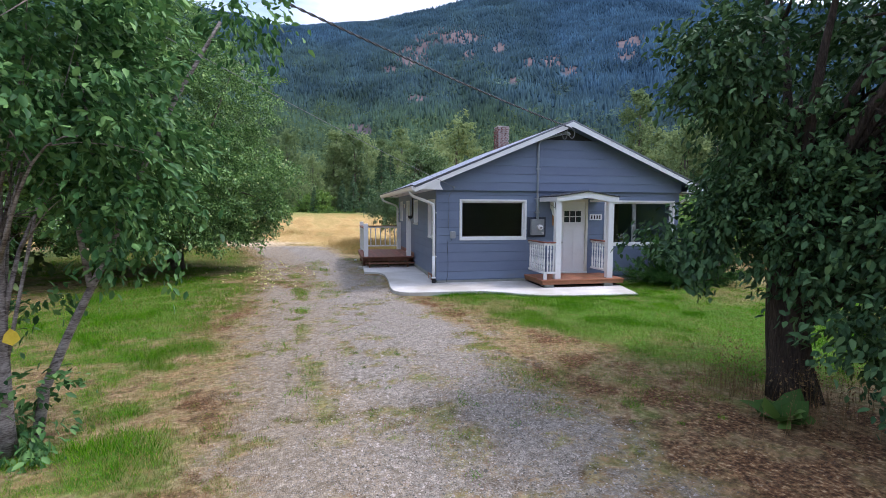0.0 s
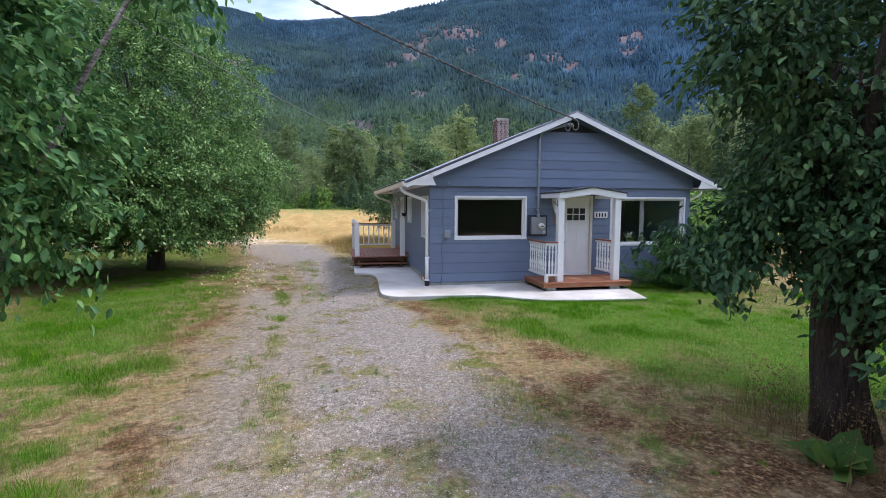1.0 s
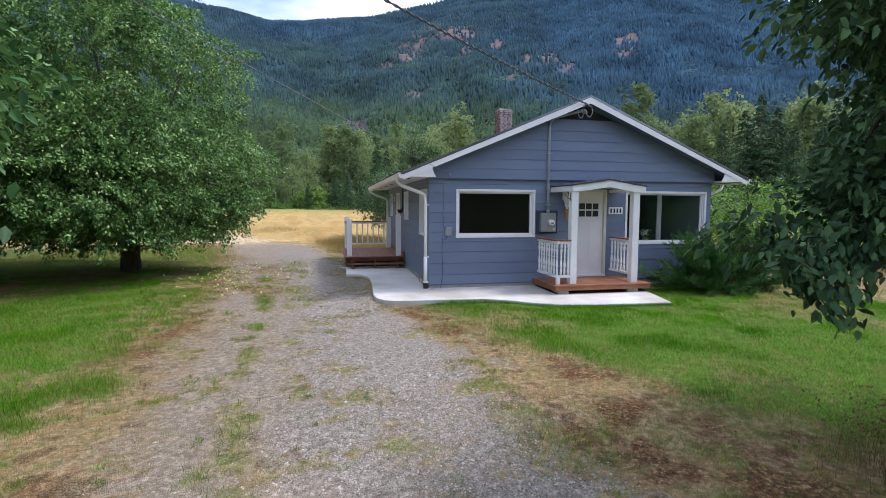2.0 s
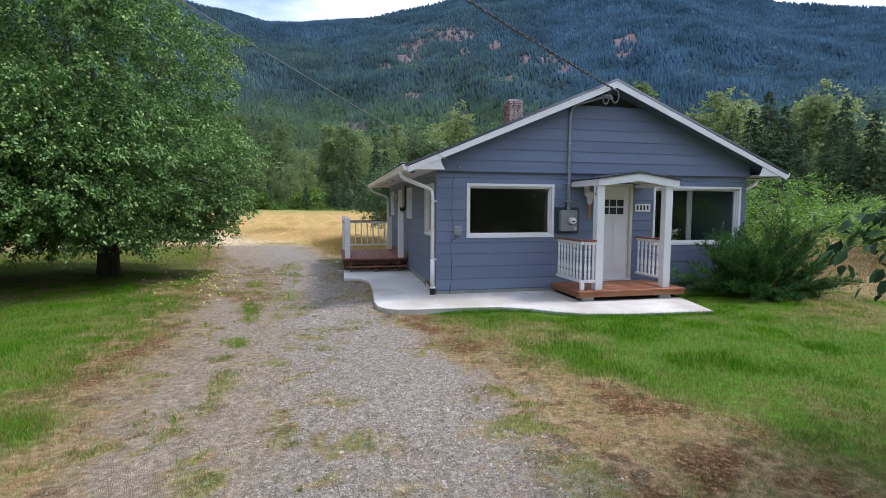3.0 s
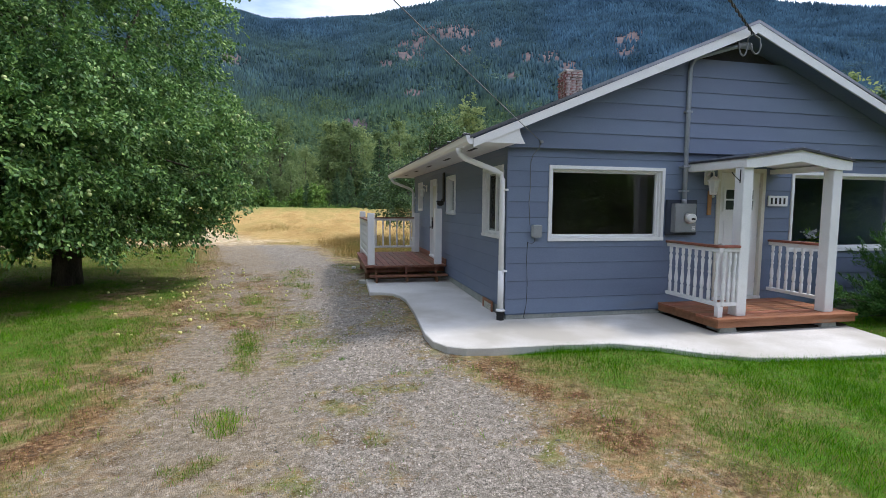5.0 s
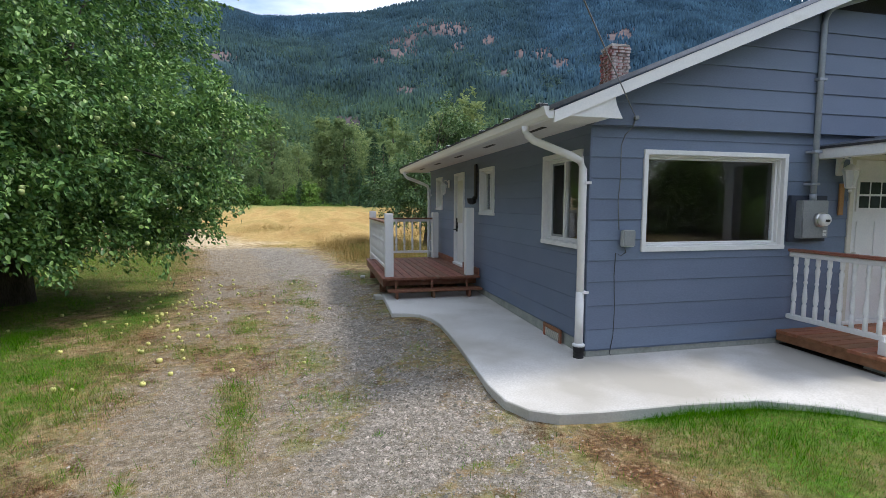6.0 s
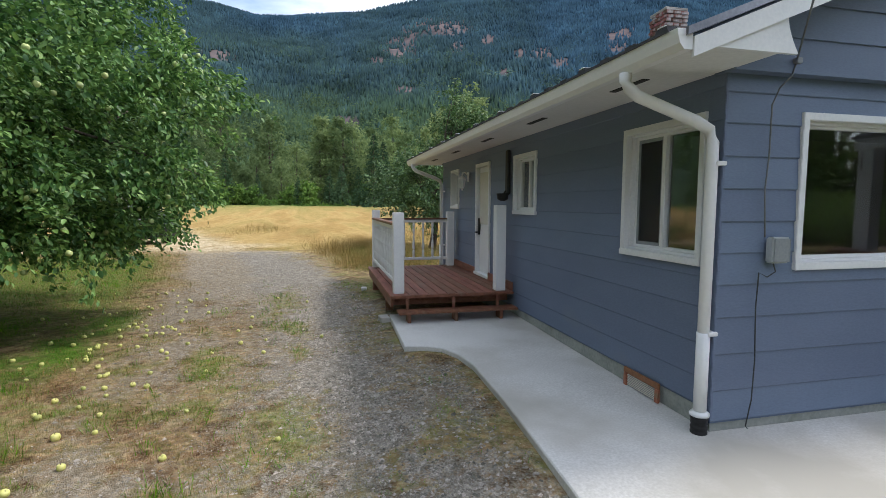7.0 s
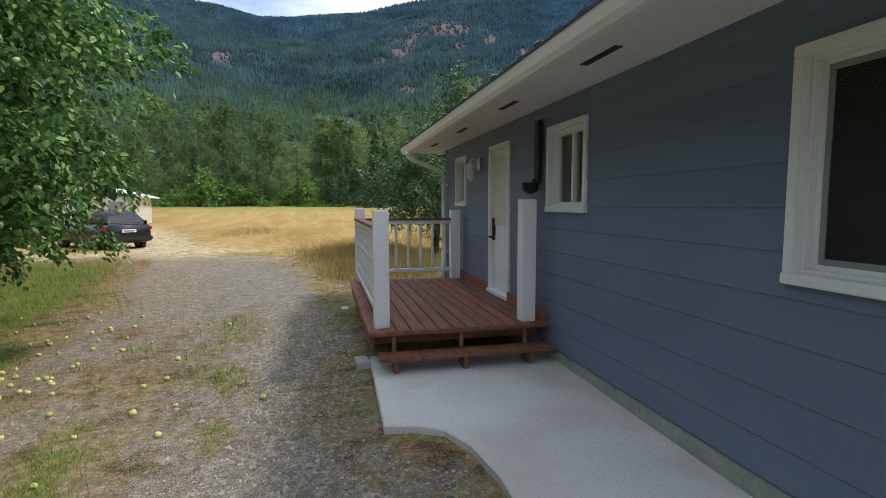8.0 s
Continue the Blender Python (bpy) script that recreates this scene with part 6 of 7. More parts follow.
# ---- juniper ----
def make_juniper():
    rng = np.random.default_rng(51)
    J = thing("juniper_bush", (7.25, -1.05, -0.18), "wide dark green juniper bush under the front window", "bush")
    vs = []
    bm = bmesh.new()
    n = 96
    for i in range(n):
        az = i * 2.39996 + rng.uniform(-0.3, 0.3)
        up = rng.uniform(0.10, 1.10)
        L = rng.uniform(0.95, 1.80) * (1.15 - 0.25 * math.sin(up))
        d = np.array([math.cos(az) * math.cos(up) * 1.05, math.sin(az) * math.cos(up) * 0.62, math.sin(up) * 1.12])
        a = np.array([7.25 + rng.normal(0, 0.25), -1.05 + rng.normal(0, 0.12), -0.1])
        sag = np.array([0, 0, -0.20 * L * (1 - math.sin(up))])
        bow = lambda t: a + d * L * t + sag * t * t
        tube(bm, [tuple(bow(t)) for t in np.linspace(0, 1, 6)], [0.016 * (1 - 0.8 * k / 5) for k in range(6)], 4)
        # feathery side sprays fan out along each bough and sweep upward at its tip
        for k in range(17):
            t = 0.22 + 0.78 * (k + rng.uniform(0, 1)) / 17
            way = d / np.linalg.norm(d) + rng.normal(0, 0.42, 3) * np.array([1, 0.8, 0.7]) + np.array([0, 0, 0.22])
            way /= np.linalg.norm(way)
            reach = rng.uniform(0.20, 0.42) * (1.25 - 0.45 * t)
            m = 78
            u = rng.uniform(0.0, 1.0, m)
            at = bow(t) + way * reach * u[:, None] + rng.normal(0, 0.030, (m, 3)) * (1.2 - u)[:, None]
            vs.append(leaves(rng, at, way[None] * 1.6 + rng.normal(0, 0.35, (m, 3)), 0.060, 0.20, 0.0, True))
    part("branchwork", bm, BARK, J)
    v, f = joined(vs)
    mesh_part("foliage", raw_mesh("foliage", v, f), LEAF_JUNIPER, J)


make_juniper()


# ---- orchard on the far side of the lawn ----
def make_orchard():
    first, _ = make_tree("orchard_tree", "low bright green orchard tree in dry grass, enlarged copies unseen for shade", "tree", 61, (0, 0, -0.2), (0.1, 0, 1.4), 0.09,
        [(520, (0, 0, 1.9), (2.1, 2.0, 1.35), 0.42)], BARK, LEAF_ORCHARD, 20, 0.5, 0.10, 0.55, 0.3, 18, group="orchard trees", floor_z=0.45, plain=True)
    rng = random.Random(5)
    spots = [(12.5, 3.2), (15.8, 1.6), (14.8, 6.0), (18.5, 4.4), (17.2, 9.5), (21.5, 7.4), (20.5, 1.0), (24.0, 3.6), (22.5, 12.0), (13.4, 10.5), (26.0, 9.0), (16.5, -11.5), (20.0, -16.5), (21.0, -9.0)]
    first.matrix_basis = pose(11.6, 7.0, -0.2, 0, 0, 40)
    # Enlarged copies left of the drive, mostly unseen, added to deepen shade there.
    for x, y in ((-16.5, 10.5), (-15.0, -1.5), (-13.6, 6.0)):
        copy_thing(first, pose(x, y, -0.2, 0, 0, rng.uniform(0, 360))).scale = (2.1, 2.1, 2.3)
    for x, y in spots:
        k = rng.uniform(0.85, 1.15)
        c = copy_thing(first, pose(x, y, -0.2, 0, 0, rng.uniform(0, 360)))
        c.scale = (k, k, k * rng.uniform(0.62, 0.8))


make_orchard()


# ---- woods ----
def make_cottonwood(name, label, seed, H, R, clumps, leaf, mat, group, low=0.12, lobes=24, slim=0.75):
    """A tall woodland tree: trunk, limbs, and a tall uneven crown of many small leafy lobes."""
    rng = np.random.default_rng(seed)
    T = thing(name, (0, 0, 0), label, "tree", group)
    ps, ds = [], []
    for k in range(lobes):
        t = (k + rng.uniform(0, 1)) / lobes
        h = (low + (0.96 - low) * t) * H
        a = k * 2.4 + rng.uniform(-0.6, 0.6)
        wide_here = R * slim * math.sin(math.pi * (0.16 + 0.80 * t)) ** 0.7
        rr = wide_here * rng.uniform(0.25, 0.85)
        c = (rr * math.cos(a), rr * math.sin(a), h)
        s = R * rng.uniform(0.22, 0.40) * (1.1 - 0.45 * t)
        p, d = crown_clusters(rng, clumps // lobes, c, (s, s, s * rng.uniform(0.8, 1.5)), 0.5, 0.5, seed + k)
        ps.append(p)
        ds.append(d)
    p, d = np.concatenate(ps), np.concatenate(ds)
    bm = bmesh.new()
    make_trunk(rng, bm, (0, 0, -0.3), (0.3, 0.1, H * 0.78), H * 0.013, H * 0.004, p, 12, bend=H * 0.02, fork=0.2)
    part("trunk", bm, BARK, T, "", True)
    v, f = twig_leaves(rng, p, d, 8, leaf * 1.9, leaf, 0.7, 0.3, True)
    mesh_part("crown", raw_mesh("crown", v, f), mat, T)
    return T


def make_conifer(seed, H, R):
    """A spruce: straight trunk and drooping sprays on whorled boughs, ragged in outline."""
    rng = np.random.default_rng(seed)
    T = thing("spruce", (0, 0, 0), "tall dark green spruce tree", "tree", "spruces at the wood's edge")
    part("trunk", tubed([(0, 0, -0.3), (0, 0, H * 0.97)], [H * 0.010, H * 0.002], 7), BARK, T, "", True)
    boughs, per = 300, 26
    t = (rng.uniform(0.0, 1.0, boughs) ** 0.85)[:, None]
    az = rng.uniform(0, 2 * math.pi, boughs)[:, None]
    reach = (R * (1 - t) ** 0.8 * rng.uniform(0.6, 1.12, (boughs, 1)) + 0.15)
    out = rng.uniform(0.15, 1.0, (boughs, per))
    spread = az + rng.normal(0, 0.22, (boughs, per)) * out
    at = np.stack([np.cos(spread) * reach * out, np.sin(spread) * reach * out, (0.04 + 0.95 * t) * H - 0.30 * reach * out ** 1.6 + rng.normal(0, 0.05, (boughs, per)) * reach], 2).reshape(-1, 3)
    d = np.stack([np.cos(spread), np.sin(spread), np.full(spread.shape, -0.35)], 2).reshape(-1, 3)
    size = (H * 0.036 * (0.35 + 0.8 * (1 - t)) * np.ones((boughs, per))).reshape(-1, 1)
    v, f = leaves(rng, at, d * 1.6, size, 0.42, 0.15, True)
    mesh_part("foliage", raw_mesh("foliage", v, f), NEEDLE, T)
    return T


def polar(az, r, z=-0.2):
    return (r * math.sin(radians(az)), r * math.cos(radians(az)) - 8, z)


def make_woods():
    rng = random.Random(8)
    shapes = ((21, 6.2, 0.95), (18, 6.8, 1.0), (24, 6.0, 0.85), (15, 5.2, 1.05))
    kinds = [make_cottonwood("cottonwood", "tall pale grey-green cottonwood, at the wood's edge and unseen as sky block", 70 + k, H, R, 900, 0.50, LEAF_COTTONWOOD, "trees at the wood's edge", slim=w) for k, (H, R, w) in enumerate(shapes)]
    bushes = [make_cottonwood("shrub", "bright green shrub at the field's edge", 80 + k, H, R, 460, 0.32, LEAF_SHRUB, "shrubs at the field's edge", 0.0, 12) for k, (H, R) in enumerate(((4.2, 2.8), (2.6, 3.2)))]
    spruces = [make_conifer(90 + k, H, R) for k, (H, R) in enumerate(((17, 3.7), (13, 3.3)))]
    used = set()
    def put(kinds_, az, r, k=1.0):
        src = rng.choice(kinds_)
        m = pose(*polar(az, r), 0, 0, rng.uniform(0, 360))
        if src.name not in used:
            used.add(src.name)
            src.matrix_basis = m
            o = src
        else:
            o = copy_thing(src, m)
        s = k * rng.uniform(0.88, 1.12)
        o.scale = (s, s, s * rng.uniform(0.92, 1.08))
    for i in range(36):
        put(kinds, -33 + i * 1.5 + rng.uniform(-0.7, 0.7), rng.uniform(124, 150), rng.uniform(0.55, 1.0))
    for i in range(34):
        put(kinds, -33 + i * 1.6 + rng.uniform(-0.7, 0.7), rng.uniform(160, 200), rng.uniform(1.0, 1.35))
    for i in range(16):
        put(kinds, 26 + i * 2.4 + rng.uniform(-0.6, 0.6), rng.uniform(85, 115), rng.uniform(0.7, 0.95))
    for i in range(22):
        put(bushes, -32 + i * 2.0 + rng.uniform(-0.9, 0.9), rng.uniform(112, 121), rng.choice((0.6, 0.9, 1.3, 1.9)))
    # low bright thicket where the field ends
    for i in range(7):
        put(bushes[1:], -4.6 + i * 0.85, 108 + rng.uniform(-2, 2), 0.62)
    # spruces in the wood's edge, dark groups
    for az, r, k in ((4.0, 100, 1.06), (2.6, 112, 0.75), (5.2, 112, 0.9), (-0.4, 116, 0.66), (0.9, 118, 0.8), (7.0, 118, 0.95), (8.5, 125, 1.05), (-7.5, 119, 0.5), (-3.6, 116, 0.48), (-10.5, 118, 0.7), (-13.0, 122, 0.85), (-18, 122, 0.8), (-24, 120, 0.8), (1.8, 140, 1.2), (-2.0, 144, 1.15), (9.8, 122, 0.9), (14, 120, 0.9)):
        put(spruces, az, r, k)
    # dark spruces and pale cottonwoods beyond the orchard
    for az, r, k in ((41.8, 72, 0.72), (43.8, 66, 0.86), (45.2, 66, 0.92), (46.6, 67, 0.88), (48.2, 60, 0.62), (50.4, 58, 0.60), (52.0, 57, 0.66), (53.4, 56, 0.68), (55.2, 54, 0.70), (57.6, 52, 0.7), (39.5, 76, 0.55), (47.4, 72, 0.8), (51.2, 66, 0.72)):
        put(spruces[:1], az, r, k)
    for az, r, k, j in ((38.6, 82, 0.98, 1), (40.6, 88, 0.9, 3), (42.6, 84, 0.95, 1), (48.6, 78, 1.02, 1), (50.0, 80, 1.0, 1), (55.5, 74, 0.9, 3), (35.5, 80, 0.8, 3), (33.0, 86, 0.7, 1)):
        put(kinds[j:j + 1], az, r, k)
    for x, y in ((30, -3), (29, -8), (27, -12), (28, -17), (24, -20), (22, -25), (17, -27), (13, -31), (8, -32), (3, -34), (-3, -34), (-9, -33), (-15, -31)):
        put(kinds, math.degrees(math.atan2(x, y + 8)), math.hypot(x, y + 8), rng.uniform(0.36, 0.46))
        put(kinds[3:], math.degrees(math.atan2(x + 2.2, y + 5)), math.hypot(x + 2.2, y + 5), 0.55)
        put(bushes, math.degrees(math.atan2(x, y + 8.5)), math.hypot(x, y + 8.5) - 2.5, 1.25)
        put(bushes, math.degrees(math.atan2(x + 2, y + 6.5)), math.hypot(x + 2, y + 6.5) - 1.0, 1.35)
    # Unseen trees on the left, added to cut sky light on the side wall.
    for x, y in ((-25, -16), (-26, -10), (-25, -4), (-27, 2), (-26, 8), (-28, 14), (-31, -7), (-32, 5)):
        put(kinds, math.degrees(math.atan2(x, y + 8)), math.hypot(x, y + 8), rng.uniform(0.9, 1.1))
    # Three nearer unseen trees, added to shade the side wall further.
    for x, y in ((-11.8, -8.8), (-11.6, -3.4), (-13.0, 1.0)):
        put(kinds[3:], math.degrees(math.atan2(x, y + 8)), math.hypot(x, y + 8), 0.66)
    put(kinds[1:2], 12.6, 66, 0.78)
    put(kinds[3:], 10.2, 84, 0.9)


make_woods()


# ---- mountain ----
RIDGE_AZ = (-90, -60, -30, -20, -12, -6, -1.5, 5, 13, 20, 30, 38, 45.5, 53, 70, 90, 120)
RIDGE_EL = (10, 13, 18.5, 20.3, 19.3, 18.6, 18.8, 19.9, 21.6, 23.0, 23.2, 21.3, 18.4, 16.6, 13.5, 11, 8)


def mountain_height(az, r):
    """Height of the mountain over bearing (degrees) and distance."""
    el = np.interp(az, RIDGE_AZ, RIDGE_EL)
    far = 1650.0
    s = np.clip((r - 230) / (far - 230), 0, 1.6)
    prof = np.where(s < 1, s ** 1.18, 1 - 0.8 * (s - 1))
    fold = (noise2(az * 14.0, r * 0.55, 160, 61, 4) - 0.5) * 0.16 * np.clip(s * 3, 0, 1) * np.clip((1.12 - s) * 4, 0.12, 1)
    return far * np.tan(np.radians(el)) * np.clip(prof + fold, 0, 2) + 1.7 * np.clip(s * 3, 0, 1) - 0.6


def clearing(az, el):
    """Bare rusty slopes among the trees, 0 to 1, over bearing and height angle."""
    out = np.zeros_like(az)
    for a, h, wa, wh in ((8.7, 16.6, 2.0, 0.9), (9.8, 17.8, 1.0, 0.6), (13.2, 18.7, 3.2, 0.7), (14.9, 16.6, 0.8, 0.5), (24.0, 15.9, 1.3, 0.5), (26.2, 14.9, 0.9, 0.4), (32.0, 17.2, 1.6, 0.5), (3.0, 8.9, 0.9, 0.5), (1.9, 9.2, 1.0, 0.25), (18.3, 17.4, 0.8, 0.4), (31.8, 16.0, 1.2, 0.4), (-16.0, 15.3, 1.5, 0.5), (-9.8, 14.6, 1.3, 0.4), (9.2, 12.4, 1.3, 0.3), (20.0, 14.2, 0.7, 0.3), (6.0, 15.2, 0.8, 0.3), (21.5, 16.0, 0.6, 0.35)):
        out = np.maximum(out, np.exp(-((az - a) / wa) ** 2 - ((el - h) / wh) ** 2))
    return out


def haze_of(az, el):
    """Painted haze: 0 plain green woods on the lower slopes, 1 hazed blue on the high and far ones."""
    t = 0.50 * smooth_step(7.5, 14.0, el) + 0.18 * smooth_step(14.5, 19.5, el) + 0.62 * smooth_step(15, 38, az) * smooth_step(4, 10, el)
    # Extra blue at the saddle, painted as deeper haze.
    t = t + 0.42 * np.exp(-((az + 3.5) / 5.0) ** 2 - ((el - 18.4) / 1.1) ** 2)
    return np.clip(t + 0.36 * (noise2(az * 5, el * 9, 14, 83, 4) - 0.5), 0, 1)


def leafy_share(az, el):
    """Where pale broadleaf trees mix into the conifers: benches and gullies."""
    return np.clip(1.1 - el / 9.5, 0.02, 0.7) * (0.3 + noise2(az * 6, el * 10, 12, 78)) + 0.5 * smooth_step(0.56, 0.72, noise2(az * 5, el * 14, 16, 85)) * smooth_step(17.5, 11.0, el)


def paint_haze(me, values):
    at = me.color_attributes.new("haze_tint", "FLOAT_COLOR", "POINT")
    at.data.foreach_set("color", np.repeat(np.asarray(values, np.float32)[:, None], 4, 1).ravel())


def make_mountain():
    az = np.concatenate([np.linspace(-88, -38, 50), np.linspace(-37.8, 62, 420), np.linspace(63, 118, 50)])
    r = np.concatenate([np.linspace(225, 1650, 220), np.linspace(1680, 2400, 16)])
    A, Rr = np.meshgrid(az, r)
    a, q = A.ravel(), Rr.ravel()
    z = mountain_height(a, q)
    x, y = q * np.sin(np.radians(a)), q * np.cos(np.radians(a)) - 8
    nx, ny = len(az), len(r)
    i = (np.arange(ny - 1)[:, None] * nx + np.arange(nx - 1)[None, :]).ravel()
    me = raw_mesh("mountain", np.stack([x, y, z], 1), np.stack([i, i + nx, i + nx + 1, i + 1], 1))
    el = np.degrees(np.arctan2(z - 1.7, q))
    bare = smooth_step(0.10, 0.42, clearing(a, el) * (0.75 + 0.7 * noise2(a * 9, el * 14, 6, 79)))
    at = me.color_attributes.new("bare", "FLOAT_COLOR", "POINT")
    at.data.foreach_set("color", np.repeat(bare[:, None], 4, 1).astype(np.float32).ravel())
    paint_haze(me, haze_of(a, el))
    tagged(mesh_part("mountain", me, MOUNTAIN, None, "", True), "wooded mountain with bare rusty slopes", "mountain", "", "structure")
    rng = np.random.default_rng(7)
    n = 175000
    a = rng.uniform(-36, 62, n)
    s = 0.045 + rng.uniform(0, 1, n) ** 0.8 * 0.985
    q = 235 + s * 1420
    tree_el = np.degrees(np.arctan2(mountain_height(a, q) - 1.7, q))
    bare = np.maximum(np.maximum(clearing(a, tree_el + 0.12 * rng.normal(0, 1, n)), clearing(a, tree_el + 0.28)), clearing(a, tree_el + 0.52)) * (0.65 + 0.6 * noise2(a * 7, tree_el * 12, 5, 80)) + 0.2 * (noise2(a * 6, q * 0.12, 20, 77) > 0.66)
    keep = rng.uniform(0, 1, n) > np.clip(bare * 1.3, 0, 0.86)
    a, s, q, tree_el = a[keep], s[keep], q[keep], tree_el[keep]
    low = rng.uniform(0, 1, len(a)) < leafy_share(a, tree_el)
    haze_tint = np.clip(haze_of(a, tree_el) + rng.normal(0, 0.07, len(a)), 0, 1)
    def place(sel):
        z = mountain_height(a[sel], q[sel])
        return q[sel] * np.sin(np.radians(a[sel])), q[sel] * np.cos(np.radians(a[sel])) - 8, z
    # conifers: one ragged four-sided spire each
    sel = ~low
    x, y, z = place(sel)
    m, k = len(x), 4
    H = rng.uniform(6.0, 12.0, m) * (0.72 + 0.34 * s[sel])
    W = H * rng.uniform(0.17, 0.30, m)
    th = (np.arange(k) * 2 * math.pi / k)[None] + rng.uniform(0, 6, m)[:, None]
    rag = rng.uniform(0.7, 1.25, (m, k))
    ring = np.stack([x[:, None] + np.cos(th) * W[:, None] * rag, y[:, None] + np.sin(th) * W[:, None] * rag, z[:, None] + rng.uniform(-0.02, 0.14, (m, k)) * H[:, None]], 2)
    tip = np.stack([x + rng.normal(0, 0.25, m), y, z + H], 1)[:, None]
    v = np.concatenate([ring, tip], 1)
    base = (np.arange(m) * (k + 1))[:, None]
    f = np.concatenate([base + np.array([[j, (j + 1) % k, k]]) for j in range(k)])
    me = raw_mesh("conifer_forest", v.reshape(-1, 3), f)
    paint_haze(me, np.repeat(haze_tint[sel], k + 1))
    tagged(mesh_part("conifer_forest", me, FOREST_FAR, None, "", True), "dense conifer forest covering the mountain, blue haze in its colour", "forest", "", "stuff")
    # broadleaf trees: loose clumps
    x, y, z = place(low)
    m, per = len(x), 13
    H = rng.uniform(5.5, 10, m)
    d = rng.normal(0, 1, (m, per, 3))
    d /= np.linalg.norm(d, axis=2, keepdims=True)
    rad = (rng.uniform(0.3, 1, (m, per, 1)) ** 0.5) * np.stack([H * 0.30, H * 0.30, H * 0.44], 1)[:, None, :]
    at = np.stack([x, y, z + H * 0.48], 1)[:, None] + d * rad
    v, f = leaves(rng, at.reshape(-1, 3), d.reshape(-1, 3), 2.0, 0.95, 0.2, True)
    me = raw_mesh("broadleaf_forest", v, f)
    paint_haze(me, np.repeat(haze_tint[low], per * 4))
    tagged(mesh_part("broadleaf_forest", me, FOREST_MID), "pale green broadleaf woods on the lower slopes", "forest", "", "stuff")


make_mountain()


# ---- grass, stones and fallen fruit ----
def blades(rng, x, y, z, h, w, lean):
    """Bent grass blades."""
    n = len(x)
    az = rng.uniform(0, 2 * math.pi, n)
    s = np.stack([np.cos(az), np.sin(az), np.zeros(n)], 1) * (w * 0.5)[:, None]
    b = rng.normal(0, 1, (n, 3)) * (h * lean)[:, None]
    b[:, 2] = 0
    p = np.stack([x, y, z - 0.01], 1)
    up = np.array([0, 0, 1.0]) * h[:, None]
    v = np.stack([p - s, p + s, p + b + up], 1).reshape(-1, 3)
    f = (np.arange(n) * 3)[:, None] + np.array([[0, 1, 2]])
    return v, f


def on_built(x, y):
    """Where the house, walk and decks are."""
    inside = (x > -0.1) & (x < HOUSE_W + 0.1) & (y > -0.1) & (y < HOUSE_L + 0.1)
    inside |= (x > -1.95) & (x < 0) & (y > 2.5) & (y < 7.9)
    inside |= (x > -1.38) & (x < 0.2) & (y > -1.45) & (y < 3)
    inside |= (x > -0.6) & (x < 1.5) & (y > -1.5) & (y < 0.2)
    inside |= (x > 1.4) & (x < 4.8) & (y > -2.4 + 0.35 * np.clip(2.3 - x, 0, 1)) & (y < 0.2)
    inside |= (x > 4.6) & (x < 5.06) & (y > -1.9) & (y < 0.2)
    return inside


